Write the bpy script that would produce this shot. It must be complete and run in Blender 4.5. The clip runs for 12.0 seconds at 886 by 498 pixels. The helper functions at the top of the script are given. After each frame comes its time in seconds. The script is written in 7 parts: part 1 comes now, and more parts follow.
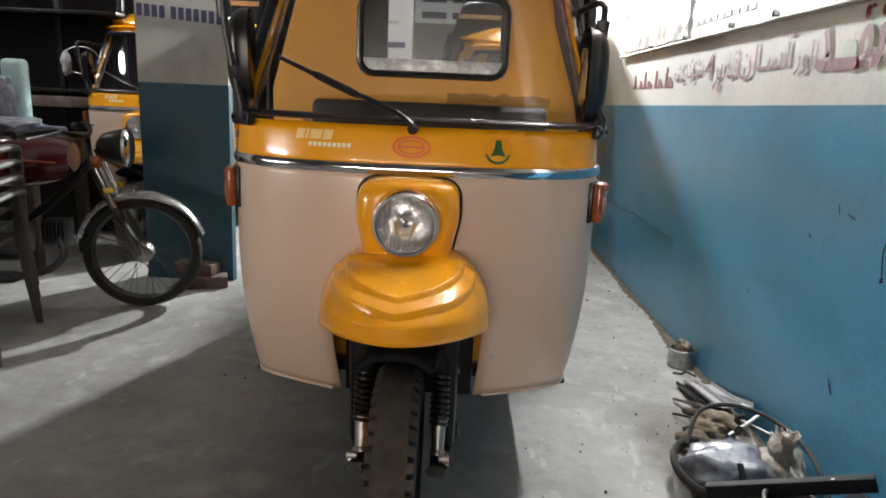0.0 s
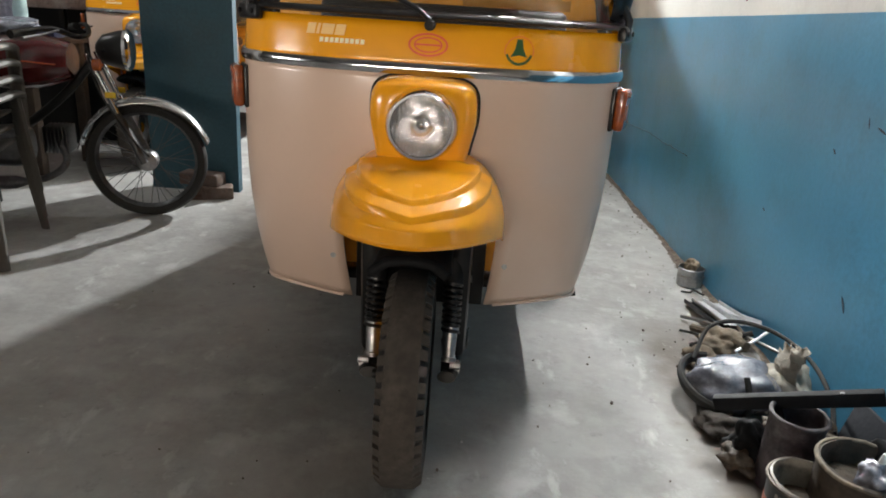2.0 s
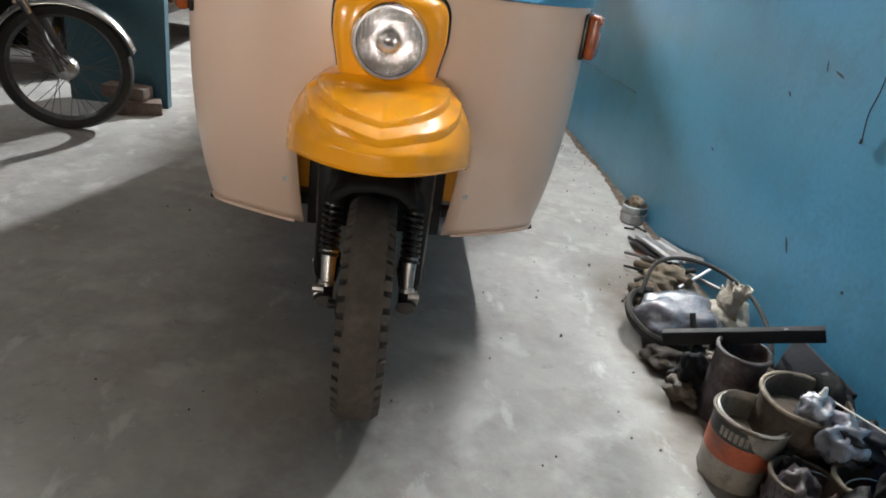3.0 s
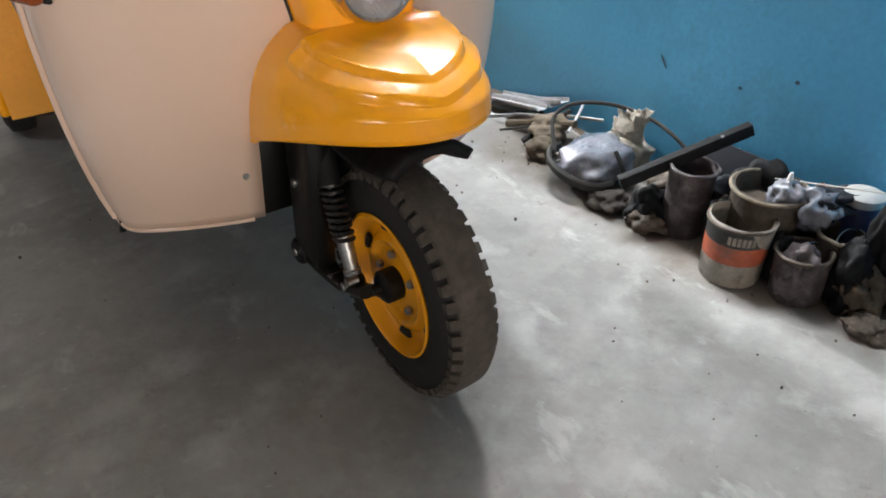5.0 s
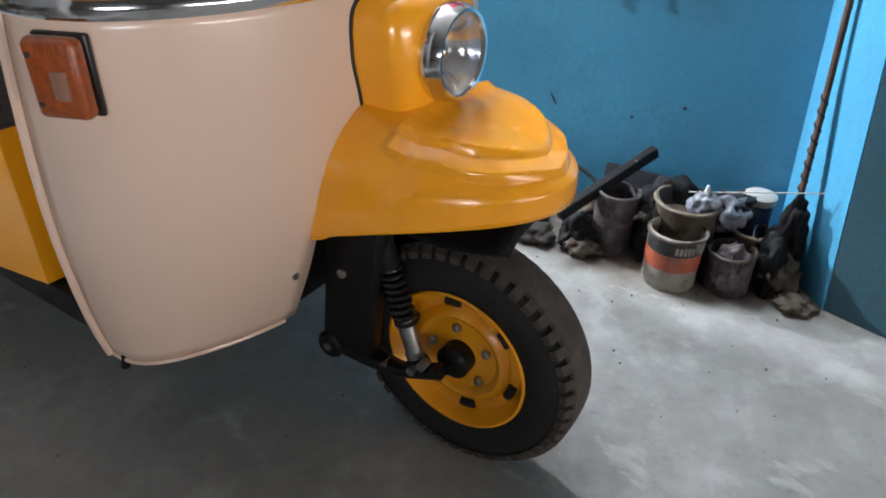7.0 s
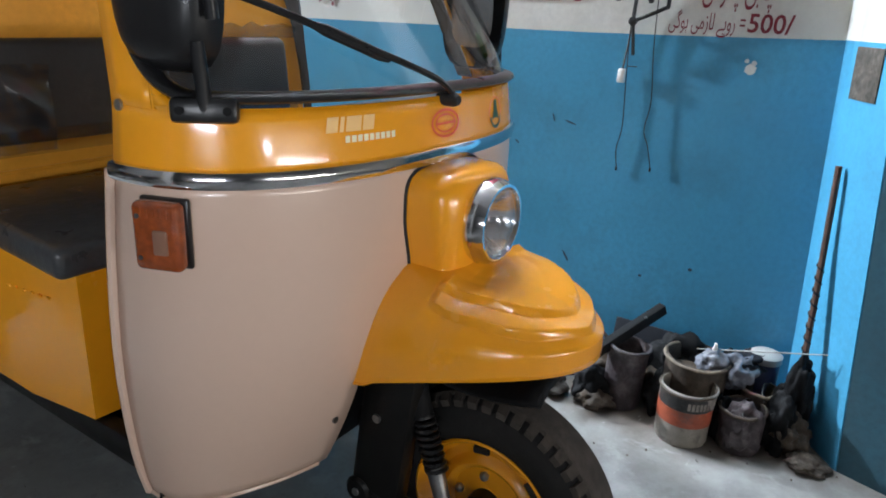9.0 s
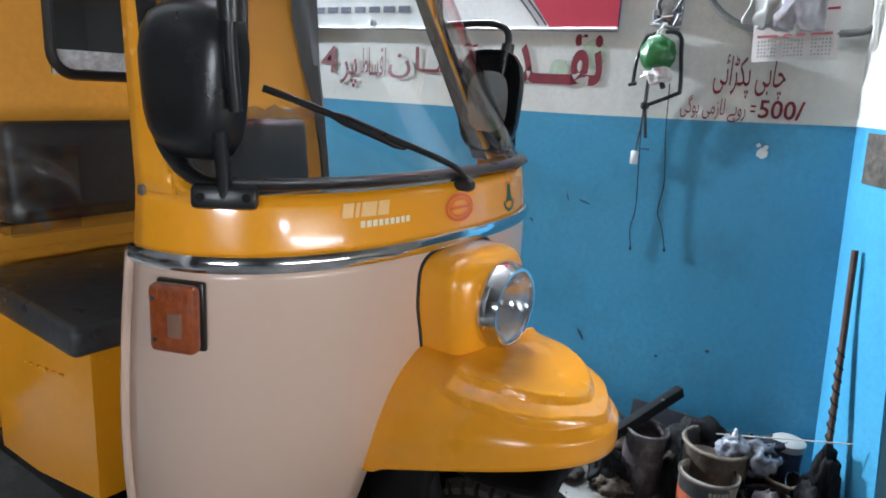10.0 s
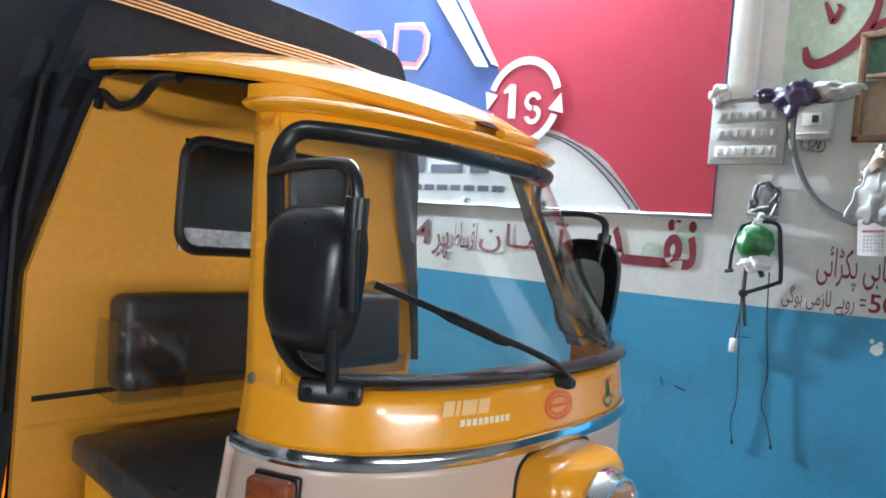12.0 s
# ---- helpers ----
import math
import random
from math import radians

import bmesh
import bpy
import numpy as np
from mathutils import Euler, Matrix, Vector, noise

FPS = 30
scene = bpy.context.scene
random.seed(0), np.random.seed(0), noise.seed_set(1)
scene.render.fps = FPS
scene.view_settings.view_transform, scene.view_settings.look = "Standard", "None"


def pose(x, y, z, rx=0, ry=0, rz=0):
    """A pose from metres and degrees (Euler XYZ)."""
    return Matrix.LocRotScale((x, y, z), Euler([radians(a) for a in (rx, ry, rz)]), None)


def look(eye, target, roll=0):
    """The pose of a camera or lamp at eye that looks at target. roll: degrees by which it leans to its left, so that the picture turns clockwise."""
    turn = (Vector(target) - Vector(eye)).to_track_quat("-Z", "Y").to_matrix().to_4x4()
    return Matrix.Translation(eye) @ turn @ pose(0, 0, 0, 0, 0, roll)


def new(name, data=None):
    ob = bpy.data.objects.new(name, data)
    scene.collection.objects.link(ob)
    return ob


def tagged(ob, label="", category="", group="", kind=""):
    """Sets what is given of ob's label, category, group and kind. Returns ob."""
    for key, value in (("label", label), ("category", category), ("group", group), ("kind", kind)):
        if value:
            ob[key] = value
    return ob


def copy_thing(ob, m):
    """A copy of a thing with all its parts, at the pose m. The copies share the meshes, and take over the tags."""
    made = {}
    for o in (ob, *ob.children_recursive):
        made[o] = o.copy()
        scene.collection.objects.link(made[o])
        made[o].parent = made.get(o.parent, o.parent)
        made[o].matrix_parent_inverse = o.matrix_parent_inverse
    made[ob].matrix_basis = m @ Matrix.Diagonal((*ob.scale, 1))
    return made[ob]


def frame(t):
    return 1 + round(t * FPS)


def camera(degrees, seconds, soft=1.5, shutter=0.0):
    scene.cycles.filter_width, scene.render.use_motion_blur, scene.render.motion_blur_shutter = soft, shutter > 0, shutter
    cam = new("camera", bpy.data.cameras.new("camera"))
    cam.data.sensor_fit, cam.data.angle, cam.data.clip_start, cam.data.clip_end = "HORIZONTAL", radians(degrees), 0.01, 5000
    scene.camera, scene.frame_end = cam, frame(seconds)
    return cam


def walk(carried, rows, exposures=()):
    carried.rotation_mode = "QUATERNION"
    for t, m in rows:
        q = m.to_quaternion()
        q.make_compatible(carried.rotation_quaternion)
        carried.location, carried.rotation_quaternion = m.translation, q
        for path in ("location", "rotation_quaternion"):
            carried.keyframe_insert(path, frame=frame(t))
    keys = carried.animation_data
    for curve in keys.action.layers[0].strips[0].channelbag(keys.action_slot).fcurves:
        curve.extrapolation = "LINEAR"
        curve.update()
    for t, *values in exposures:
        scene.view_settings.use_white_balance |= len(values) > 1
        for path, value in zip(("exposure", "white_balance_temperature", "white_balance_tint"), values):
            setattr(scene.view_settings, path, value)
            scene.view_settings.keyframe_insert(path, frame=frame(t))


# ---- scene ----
cam = camera(66.3, 12.0, soft=1.8)
PATH = [
    (0, (0.107, -1.383, 1.075), (0.074, 0.567, 0.635), 2.5),
    (0.5, (0.112, -1.372, 1.064), (0.085, 0.571, 0.591), 2.7),
    (1, (0.11, -1.372, 1.054), (0.079, 0.558, 0.534), 2.9),
    (1.5, (0.1, -1.373, 1.044), (0.065, 0.544, 0.474), 3.0),
    (2, (0.083, -1.357, 1.029), (0.054, 0.53, 0.369), 3.7),
    (2.5, (0.062, -1.358, 1.011), (0.104, 0.513, 0.304), 5.3),
    (3, (0.011, -1.304, 0.996), (0.209, 0.506, 0.169), 8.1),
    (3.5, (-0.113, -1.206, 1.006), (0.317, 0.474, 0.009), 10.0),
    (3.7, (-0.156, -1.17, 1.007), (0.331, 0.475, -0.021), 9.5),
    (5.3, (-0.608, -0.845, 1.063), (0.347, 0.452, -0.123), -3.1),
    (5.5, (-0.648, -0.762, 1.083), (0.296, 0.411, -0.234), -2.3),
    (6, (-0.728, -0.628, 1.037), (0.359, 0.511, -0.197), -5.4),
    (6.5, (-0.811, -0.53, 1.071), (0.502, 0.478, -0.051), -1.8),
    (8.3, (-0.99, -0.488, 1.114), (0.547, 0.402, 0.194), 1.7),
    (8.5, (-0.992, -0.486, 1.131), (0.558, 0.464, 0.297), 2.0),
    (9, (-0.993, -0.491, 1.145), (0.593, 0.529, 0.479), 3.1),
    (9.5, (-0.995, -0.493, 1.156), (0.602, 0.568, 0.588), 3.2),
    (10, (-0.99, -0.492, 1.168), (0.613, 0.607, 0.697), 3.4),
    (10.5, (-0.977, -0.483, 1.186), (0.629, 0.651, 0.816), 3.6),
    (11, (-0.955, -0.485, 1.203), (0.623, 0.718, 0.946), 3.1),
    (11.5, (-0.969, -0.475, 1.221), (0.572, 0.797, 1.132), 3.5),
    (12, (-1.01, -0.449, 1.228), (0.481, 0.884, 1.191), 5.2),
]
EXPOSURES = [(0.0, 0.42, 6800, 9), (2.5, 0.56, 6800, 9), (3.7, 0.74, 6650, 9), (5.3, 1.0, 6600, 10), (6.0, 1.18, 6600, 9), (6.5, 1.0, 6350, 9), (8.3, 0.58, 6000, 8), (9.5, 0.66, 5800, 7), (11.0, 0.82, 5700, 5), (12.0, 0.88, 5650, 4)]
walk(cam, [(t, look(eye, target, roll)) for t, eye, target, roll in PATH], EXPOSURES)

# ---- world and lamps ----
world = bpy.data.worlds.new("night")
world.use_nodes = True
scene.world = world
world.node_tree.nodes["Background"].inputs[0].default_value = (0.30, 0.38, 0.5, 1)
world.node_tree.nodes["Background"].inputs[1].default_value = 0.035
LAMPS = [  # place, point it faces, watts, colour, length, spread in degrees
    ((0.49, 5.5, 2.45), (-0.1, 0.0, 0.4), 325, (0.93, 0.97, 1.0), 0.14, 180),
    # two unseen front fills, set along the highlights on chrome and apron
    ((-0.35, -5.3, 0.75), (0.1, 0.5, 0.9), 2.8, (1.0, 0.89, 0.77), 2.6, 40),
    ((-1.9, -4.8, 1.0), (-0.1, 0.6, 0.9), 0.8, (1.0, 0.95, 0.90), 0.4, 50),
    # added side fill to brighten cowl and cab, no such lamp known
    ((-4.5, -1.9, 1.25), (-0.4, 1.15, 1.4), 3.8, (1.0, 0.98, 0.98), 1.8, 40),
    # added fill to lift the dark west bay, no lamp known there
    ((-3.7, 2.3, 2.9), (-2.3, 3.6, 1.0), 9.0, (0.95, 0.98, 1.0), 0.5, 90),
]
WALL_TUBE = ((1.085, 1.2, 2.68), 450.0, (0.93, 0.97, 1.0))  # place, glow, colour

# ---- builders ----


def finish(bm, smooth=True):
    bmesh.ops.recalc_face_normals(bm, faces=bm.faces)
    if smooth:
        for f in bm.faces:
            f.smooth = True
        for e in bm.edges:
            if len(e.link_faces) == 2 and e.calc_face_angle(0) > radians(38):
                e.smooth = False
    return bm


def part(name, bm, material, parent=None, label="", soft=False):
    """Link a bmesh as one mesh object under a thing or a part; soft: no hard edges."""
    finish(bm)
    if soft:
        for e in bm.edges:
            e.smooth = True
    me = bpy.data.meshes.new(name)
    bm.to_mesh(me)
    bm.free()
    for m in material if isinstance(material, (list, tuple)) else [material]:
        me.materials.append(m)
    ob = new(name, me)
    ob.parent = parent
    if label:
        tagged(ob, label)
    return ob


def thing(name, label, category, m=None, group="", kind=""):
    ob = new(name)
    ob.empty_display_size = 0.1
    if m is not None:
        ob.matrix_world = m
    return tagged(ob, label, category, group, kind)


def solo(name, bm, material, label, category, m=None, group="", kind="", soft=False):
    ob = part(name, bm, material, soft=soft)
    if m is not None:
        ob.matrix_world = m
    return tagged(ob, label, category, group, kind)


def box(bm, c, s, bevel=0.0, m=None, segs=2):
    r = bmesh.ops.create_cube(bm, size=1.0)
    vs = r["verts"]
    bmesh.ops.scale(bm, vec=s, verts=vs)
    if bevel:
        es = list({e for v in vs for e in v.link_edges})
        r = bmesh.ops.bevel(bm, geom=vs + es, offset=bevel, segments=segs, affect="EDGES", profile=0.5)
        vs = list({v for f in r["faces"] for v in f.verts} | {v for v in vs if v.is_valid})
    t = Matrix.Translation(c) @ (m or Matrix())
    bmesh.ops.transform(bm, matrix=t, verts=vs)
    return bm


def ring_frame(d):
    d = Vector(d).normalized()
    a = d.cross(Vector((0, 0, 1)))
    if a.length < 1e-3:
        a = d.cross(Vector((1, 0, 0)))
    a.normalize()
    return a, d.cross(a).normalized()


def grid(bm, rows, closed=False, flip=False):
    """Faces over rows of points; closed joins each row's ends."""
    vv = [[bm.verts.new(p) for p in r] for r in rows]
    n = len(vv[0])
    for i in range(len(vv) - 1):
        for j in range(n if closed else n - 1):
            k = (j + 1) % n
            bm.faces.new((vv[i][j], vv[i][k], vv[i + 1][k], vv[i + 1][j]))
    return vv


def tube(bm, pts, r, n=10, caps=True, closed=False, flat=1.0):
    """A round (or flattened) tube along points; r may be a list."""
    pts = [Vector(p) for p in pts]
    rr = r if isinstance(r, (list, tuple)) else [r] * len(pts)
    rows, prev = [], None
    for i, p in enumerate(pts):
        if closed:
            d = pts[(i + 1) % len(pts)] - pts[i - 1]
        else:
            d = pts[min(i + 1, len(pts) - 1)] - pts[max(i - 1, 0)]
        d.normalize()
        if prev is None:
            a, b = ring_frame(d)
        else:
            a = prev - d * prev.dot(d)
            a.normalize()
            b = d.cross(a)
        prev = a
        rows.append([p + rr[i] * (a * math.cos(2 * math.pi * k / n) + b * flat * math.sin(2 * math.pi * k / n)) for k in range(n)])
    if closed:
        vv = grid(bm, rows, True)
        for j in range(n):
            k = (j + 1) % n
            bm.faces.new((vv[-1][j], vv[-1][k], vv[0][k], vv[0][j]))
    else:
        vv = grid(bm, rows, True)
        if caps:
            bm.faces.new(vv[0][::-1])
            bm.faces.new(vv[-1])
    return bm


def lathe(bm, prof, n=32, m=None, caps=True):
    """Turn (radius, height) pairs round z, then place by m."""
    m = m or Matrix()
    rows = [[m @ Vector((r * math.cos(2 * math.pi * k / n), r * math.sin(2 * math.pi * k / n), h)) for k in range(n)] for r, h in prof]
    vv = grid(bm, rows, True)
    if caps:
        if prof[0][0] > 1e-4:
            bm.faces.new(vv[0][::-1])
        if prof[-1][0] > 1e-4:
            bm.faces.new(vv[-1])
    bmesh.ops.remove_doubles(bm, verts=[v for r in (vv[0], vv[-1]) for v in r], dist=1e-5)
    return bm


def spline(pts, n=8):
    """Catmull-Rom points through pts."""
    P = [Vector(p) for p in pts]
    P = [2 * P[0] - P[1]] + P + [2 * P[-1] - P[-2]]
    out = []
    for i in range(1, len(P) - 2):
        for k in range(n):
            t = k / n
            a, b, c, d = P[i - 1], P[i], P[i + 1], P[i + 2]
            out.append(0.5 * (2 * b + (c - a) * t + (2 * a - 5 * b + 4 * c - d) * t * t + (3 * b - a - 3 * c + d) * t ** 3))
    return out + [P[-2]]


def plate(bm, pts, thick, axis):
    """A flat polygon (list of points) pushed along axis by thick."""
    ax = Vector(axis) * thick
    a = [bm.verts.new(p) for p in pts]
    b = [bm.verts.new(Vector(p) + ax) for p in pts]
    bm.faces.new(a)
    bm.faces.new(b[::-1])
    for i in range(len(a)):
        j = (i + 1) % len(a)
        bm.faces.new((a[i], b[i], b[j], a[j]))
    return bm


ALONG_X = pose(0, 0, 0, 0, 90, 0)
ALONG_Y = pose(0, 0, 0, 90, 0, 0)


# ---- materials ----


def mat(name, colour, rough=0.5, metal=0.0, vary=0.12, scale=6.0, fine=60.0, bump=0.0, bump_scale=80.0, coat=0.0, dirt=None, dirt_amount=0.0, dirt_scale=3.0, spec=0.5, rough_vary=0.1, dust=None, dust_amount=0.0):
    """A painted or plain surface: colour varied at two scales, optional dirt patches, fine relief."""
    m = bpy.data.materials.new(name)
    m.use_nodes = True
    nt = m.node_tree
    N, L = nt.nodes, nt.links
    p = N["Principled BSDF"]
    co = N.new("ShaderNodeTexCoord").outputs["Object"]

    def noise_at(s, detail=4.0, rough_=0.6):
        t = N.new("ShaderNodeTexNoise")
        t.inputs["Scale"].default_value, t.inputs["Detail"].default_value, t.inputs["Roughness"].default_value = s, detail, rough_
        L.new(co, t.inputs["Vector"])
        return t.outputs["Fac"]

    def mix(fac, a, b):
        x = N.new("ShaderNodeMix")
        x.data_type = "RGBA"
        for i, v in ((6, a), (7, b)):
            if isinstance(v, tuple):
                x.inputs[i].default_value = (*v, 1)
            else:
                L.new(v, x.inputs[i])
        if isinstance(fac, float):
            x.inputs[0].default_value = fac
        else:
            L.new(fac, x.inputs[0])
        return x.outputs[2]

    def ramp(v, lo, hi):
        r = N.new("ShaderNodeMapRange")
        r.inputs[1].default_value, r.inputs[2].default_value = lo, hi
        L.new(v, r.inputs[0])
        return r.outputs[0]

    dark = tuple(c * (1 - vary) for c in colour)
    light = tuple(min(1, c * (1 + vary)) for c in colour)
    col = mix(ramp(noise_at(scale), 0.3, 0.7), dark, light)
    col = mix(ramp(noise_at(fine, 2.0), 0.35, 0.8), col, tuple(c * (1 - 1.2 * vary) for c in colour))
    if dirt:
        d = N.new("ShaderNodeMath")
        d.operation = "MULTIPLY"
        L.new(ramp(noise_at(dirt_scale, 8.0, 0.7), 0.48, 0.68), d.inputs[0])
        d.inputs[1].default_value = dirt_amount
        col = mix(d.outputs[0], col, dirt)
    if dust:
        d = N.new("ShaderNodeMath")
        d.operation = "MULTIPLY"
        L.new(ramp(noise_at(5.5, 7.0, 0.62), 0.54, 0.66), d.inputs[0])
        d.inputs[1].default_value = dust_amount
        col = mix(d.outputs[0], col, dust)
        d = N.new("ShaderNodeMath")
        d.operation = "MULTIPLY"
        L.new(ramp(noise_at(17.0, 5.0, 0.7), 0.60, 0.72), d.inputs[0])
        d.inputs[1].default_value = 0.5
        col = mix(d.outputs[0], col, tuple(c * 0.45 for c in colour))
    L.new(col, p.inputs["Base Color"])
    p.inputs["Metallic"].default_value = metal
    p.inputs["Specular IOR Level"].default_value = spec
    p.inputs["Coat Weight"].default_value = coat
    p.inputs["Coat Roughness"].default_value = 0.08
    r = N.new("ShaderNodeMapRange")
    r.inputs[3].default_value, r.inputs[4].default_value = max(0.02, rough - rough_vary), min(1, rough + rough_vary)
    L.new(noise_at(scale * 2.3), r.inputs[0])
    L.new(r.outputs[0], p.inputs["Roughness"])
    if bump:
        b = N.new("ShaderNodeBump")
        b.inputs["Strength"].default_value, b.inputs["Distance"].default_value = 1.0, bump
        L.new(noise_at(bump_scale, 6.0), b.inputs["Height"])
        L.new(b.outputs[0], p.inputs["Normal"])
    return m


def glass(name, tint=(0.95, 0.97, 0.97), clear=0.9, rough=0.03, gloss=0.045):
    """A thin clear sheet: lets light pass, with gloss by Fresnel."""
    m = bpy.data.materials.new(name)
    m.use_nodes = True
    N, L = m.node_tree.nodes, m.node_tree.links
    N.remove(N["Principled BSDF"])
    t, g, lw, pw, f, x = (N.new("ShaderNode" + k) for k in ("BsdfTransparent", "BsdfGlossy", "LayerWeight", "Math", "MapRange", "MixShader"))
    t.inputs[0].default_value = (*[c * clear for c in tint], 1)
    g.inputs["Roughness"].default_value = rough
    lw.inputs[0].default_value = 0.5
    pw.operation, pw.inputs[1].default_value = "POWER", 4.0
    f.inputs[3].default_value, f.inputs[4].default_value = gloss, 0.75
    L.new(lw.outputs["Facing"], pw.inputs[0])
    L.new(pw.outputs[0], f.inputs[0])
    L.new(f.outputs[0], x.inputs[0])
    L.new(t.outputs[0], x.inputs[1])
    L.new(g.outputs[0], x.inputs[2])
    L.new(x.outputs[0], N["Material Output"].inputs[0])
    return m


def lit(name, colour, strength):
    m = bpy.data.materials.new(name)
    m.use_nodes = True
    p = m.node_tree.nodes["Principled BSDF"]
    p.inputs["Base Color"].default_value = (*colour, 1)
    p.inputs["Emission Color"].default_value = (*colour, 1)
    p.inputs["Emission Strength"].default_value = strength
    return m


YELLOW = mat("yellow_paint", (0.93, 0.385, 0.008), 0.26, vary=0.025, scale=3, coat=0.5, bump=0.0003, bump_scale=25, rough_vary=0.05)
YELLOW_INNER = mat("yellow_panel", (0.76, 0.34, 0.03), 0.42, vary=0.08, scale=4, bump=0.0006, bump_scale=18)
CREAM = mat("cream_paint", (0.65, 0.48, 0.38), 0.3, vary=0.015, scale=3, coat=0.35, bump=0.0003, bump_scale=20, rough_vary=0.04)
REFLECTOR = mat("lamp_reflector", (0.86, 0.86, 0.87), 0.16, 0.9, vary=0.05)
CHROME = mat("chrome", (0.75, 0.75, 0.76), 0.12, 1.0, vary=0.08, rough_vary=0.05)
STEEL = mat("dull_steel", (0.42, 0.42, 0.42), 0.38, 1.0, vary=0.25, scale=20)
BLACK = mat("black_plastic", (0.012, 0.012, 0.013), 0.3, vary=0.2, bump=0.0003, bump_scale=120)
DARK_STEEL = mat("dark_steel", (0.14, 0.14, 0.145), 0.4, 1.0, vary=0.25, scale=20)
IRON = mat("matt_black_iron", (0.007, 0.007, 0.008), 0.7, spec=0.2, vary=0.3, scale=16, bump=0.0006, bump_scale=80)
SATIN = mat("black_enamel", (0.006, 0.006, 0.006), 0.4, spec=0.3, vary=0.2, scale=12)
RUBBER = mat("rubber", (0.016, 0.015, 0.014), 0.75, vary=0.25, scale=14, bump=0.0008, bump_scale=160)
TREAD = mat("dusty_tread", (0.075, 0.062, 0.052), 0.9, vary=0.3, scale=14, bump=0.001, bump_scale=140)
VINYL = mat("black_vinyl", (0.042, 0.038, 0.035), 0.45, vary=0.2, bump=0.0008, bump_scale=90)
CANVAS = mat("dark_canvas", (0.016, 0.018, 0.024), 0.85, spec=0.25, vary=0.2, scale=9, bump=0.001, bump_scale=60)
AMBER = mat("amber_lens", (0.30, 0.062, 0.009), 0.18, vary=0.3, scale=70, coat=0.5, bump=0.0008, bump_scale=220)
FLAP = mat("grey_canvas", (0.11, 0.107, 0.11), 0.8, vary=0.25, scale=9, bump=0.001, bump_scale=60)
CLEAR_LENS = mat("clear_lens", (0.27, 0.14, 0.09), 0.15, vary=0.1, coat=0.5)
WINDOW = glass("window_glass")
DUSTY_GLASS = glass("dusty_glass", (0.90, 0.92, 0.95), 0.90, 0.2, 0.06)
LENS = glass("headlamp_glass", (0.98, 0.98, 1.0), 0.93, 0.05)
WRAP = mat("clear_wrap", (0.055, 0.057, 0.06), 0.3, vary=0.25, scale=7, bump=0.003, bump_scale=16)
BLUE = mat("blue_wall_paint", (0.082, 0.33, 0.54), 0.34, vary=0.10, scale=1.6, bump=0.0006, bump_scale=35, dirt=(0.055, 0.13, 0.17), dirt_amount=0.35, dirt_scale=2.5)
WHITE = mat("white_wall_paint", (0.72, 0.72, 0.68), 0.6, vary=0.07, scale=2, bump=0.0012, bump_scale=35, dirt=(0.36, 0.35, 0.31), dirt_amount=0.35, dirt_scale=2.2)
CONCRETE = mat("concrete_floor", (0.335, 0.332, 0.322), 0.6, vary=0.13, scale=1.5, fine=22, bump=0.002, bump_scale=30, dirt=(0.15, 0.145, 0.135), dirt_amount=0.6, dirt_scale=2.2, dust=(0.47, 0.47, 0.465), dust_amount=0.65)
# darker copies of BLUE and WHITE: shade on the pillars put into the paint
BLUE_SHADED = mat("shaded_blue_paint", (0.032, 0.10, 0.14), 0.6, vary=0.2, scale=2.2, bump=0.0012, bump_scale=35, dirt=(0.05, 0.07, 0.08), dirt_amount=0.5, dirt_scale=2.5)
WHITE_SHADED = mat("shaded_white_paint", (0.44, 0.43, 0.40), 0.7, vary=0.12, scale=2, bump=0.0012, bump_scale=35, dirt=(0.2, 0.19, 0.17), dirt_amount=0.5, dirt_scale=2.2)
# mirror darkened in colour, standing in for a dark reflection
MIRROR_DARK_REFLECTION = mat("dark_reflection_mirror", (0.045, 0.045, 0.05), 0.12, 1.0, vary=0.1)


def soil_stain(m):
    """Brown soil trodden into the floor along the foot of the heap."""
    N, L = m.node_tree.nodes, m.node_tree.links
    p = N["Principled BSDF"]
    co = N.new("ShaderNodeTexCoord").outputs["Object"]
    sep, no = N.new("ShaderNodeSeparateXYZ"), N.new("ShaderNodeTexNoise")
    no.inputs["Scale"].default_value, no.inputs["Detail"].default_value = 9.0, 6.0
    L.new(co, sep.inputs[0])
    L.new(co, no.inputs["Vector"])

    def calc(op, a, b):
        x = N.new("ShaderNodeMath")
        x.operation = op
        for i, v in enumerate((a, b)):
            if isinstance(v, float):
                x.inputs[i].default_value = v
            else:
                L.new(v, x.inputs[i])
        return x.outputs[0]

    def span(v, lo, hi):
        x = N.new("ShaderNodeMapRange")
        x.inputs[1].default_value, x.inputs[2].default_value = lo, hi
        L.new(v, x.inputs[0])
        return x.outputs[0]

    back = calc("MULTIPLY", calc("MINIMUM", calc("ADD", sep.outputs[1], 0.25), 0.0), 0.35)
    near = span(calc("ADD", calc("ADD", sep.outputs[0], back), calc("MULTIPLY", no.outputs["Fac"], 0.20)), 0.80, 0.93)
    fac = calc("MULTIPLY", calc("MULTIPLY", near, span(sep.outputs[1], 1.1, 0.6)), 0.85)
    old = p.inputs["Base Color"].links[0].from_socket
    x = N.new("ShaderNodeMix")
    x.data_type = "RGBA"
    x.inputs[7].default_value = (0.12, 0.092, 0.07, 1)
    L.new(fac, x.inputs[0])
    L.new(old, x.inputs[6])
    L.new(x.outputs[2], p.inputs["Base Color"])


soil_stain(CONCRETE)


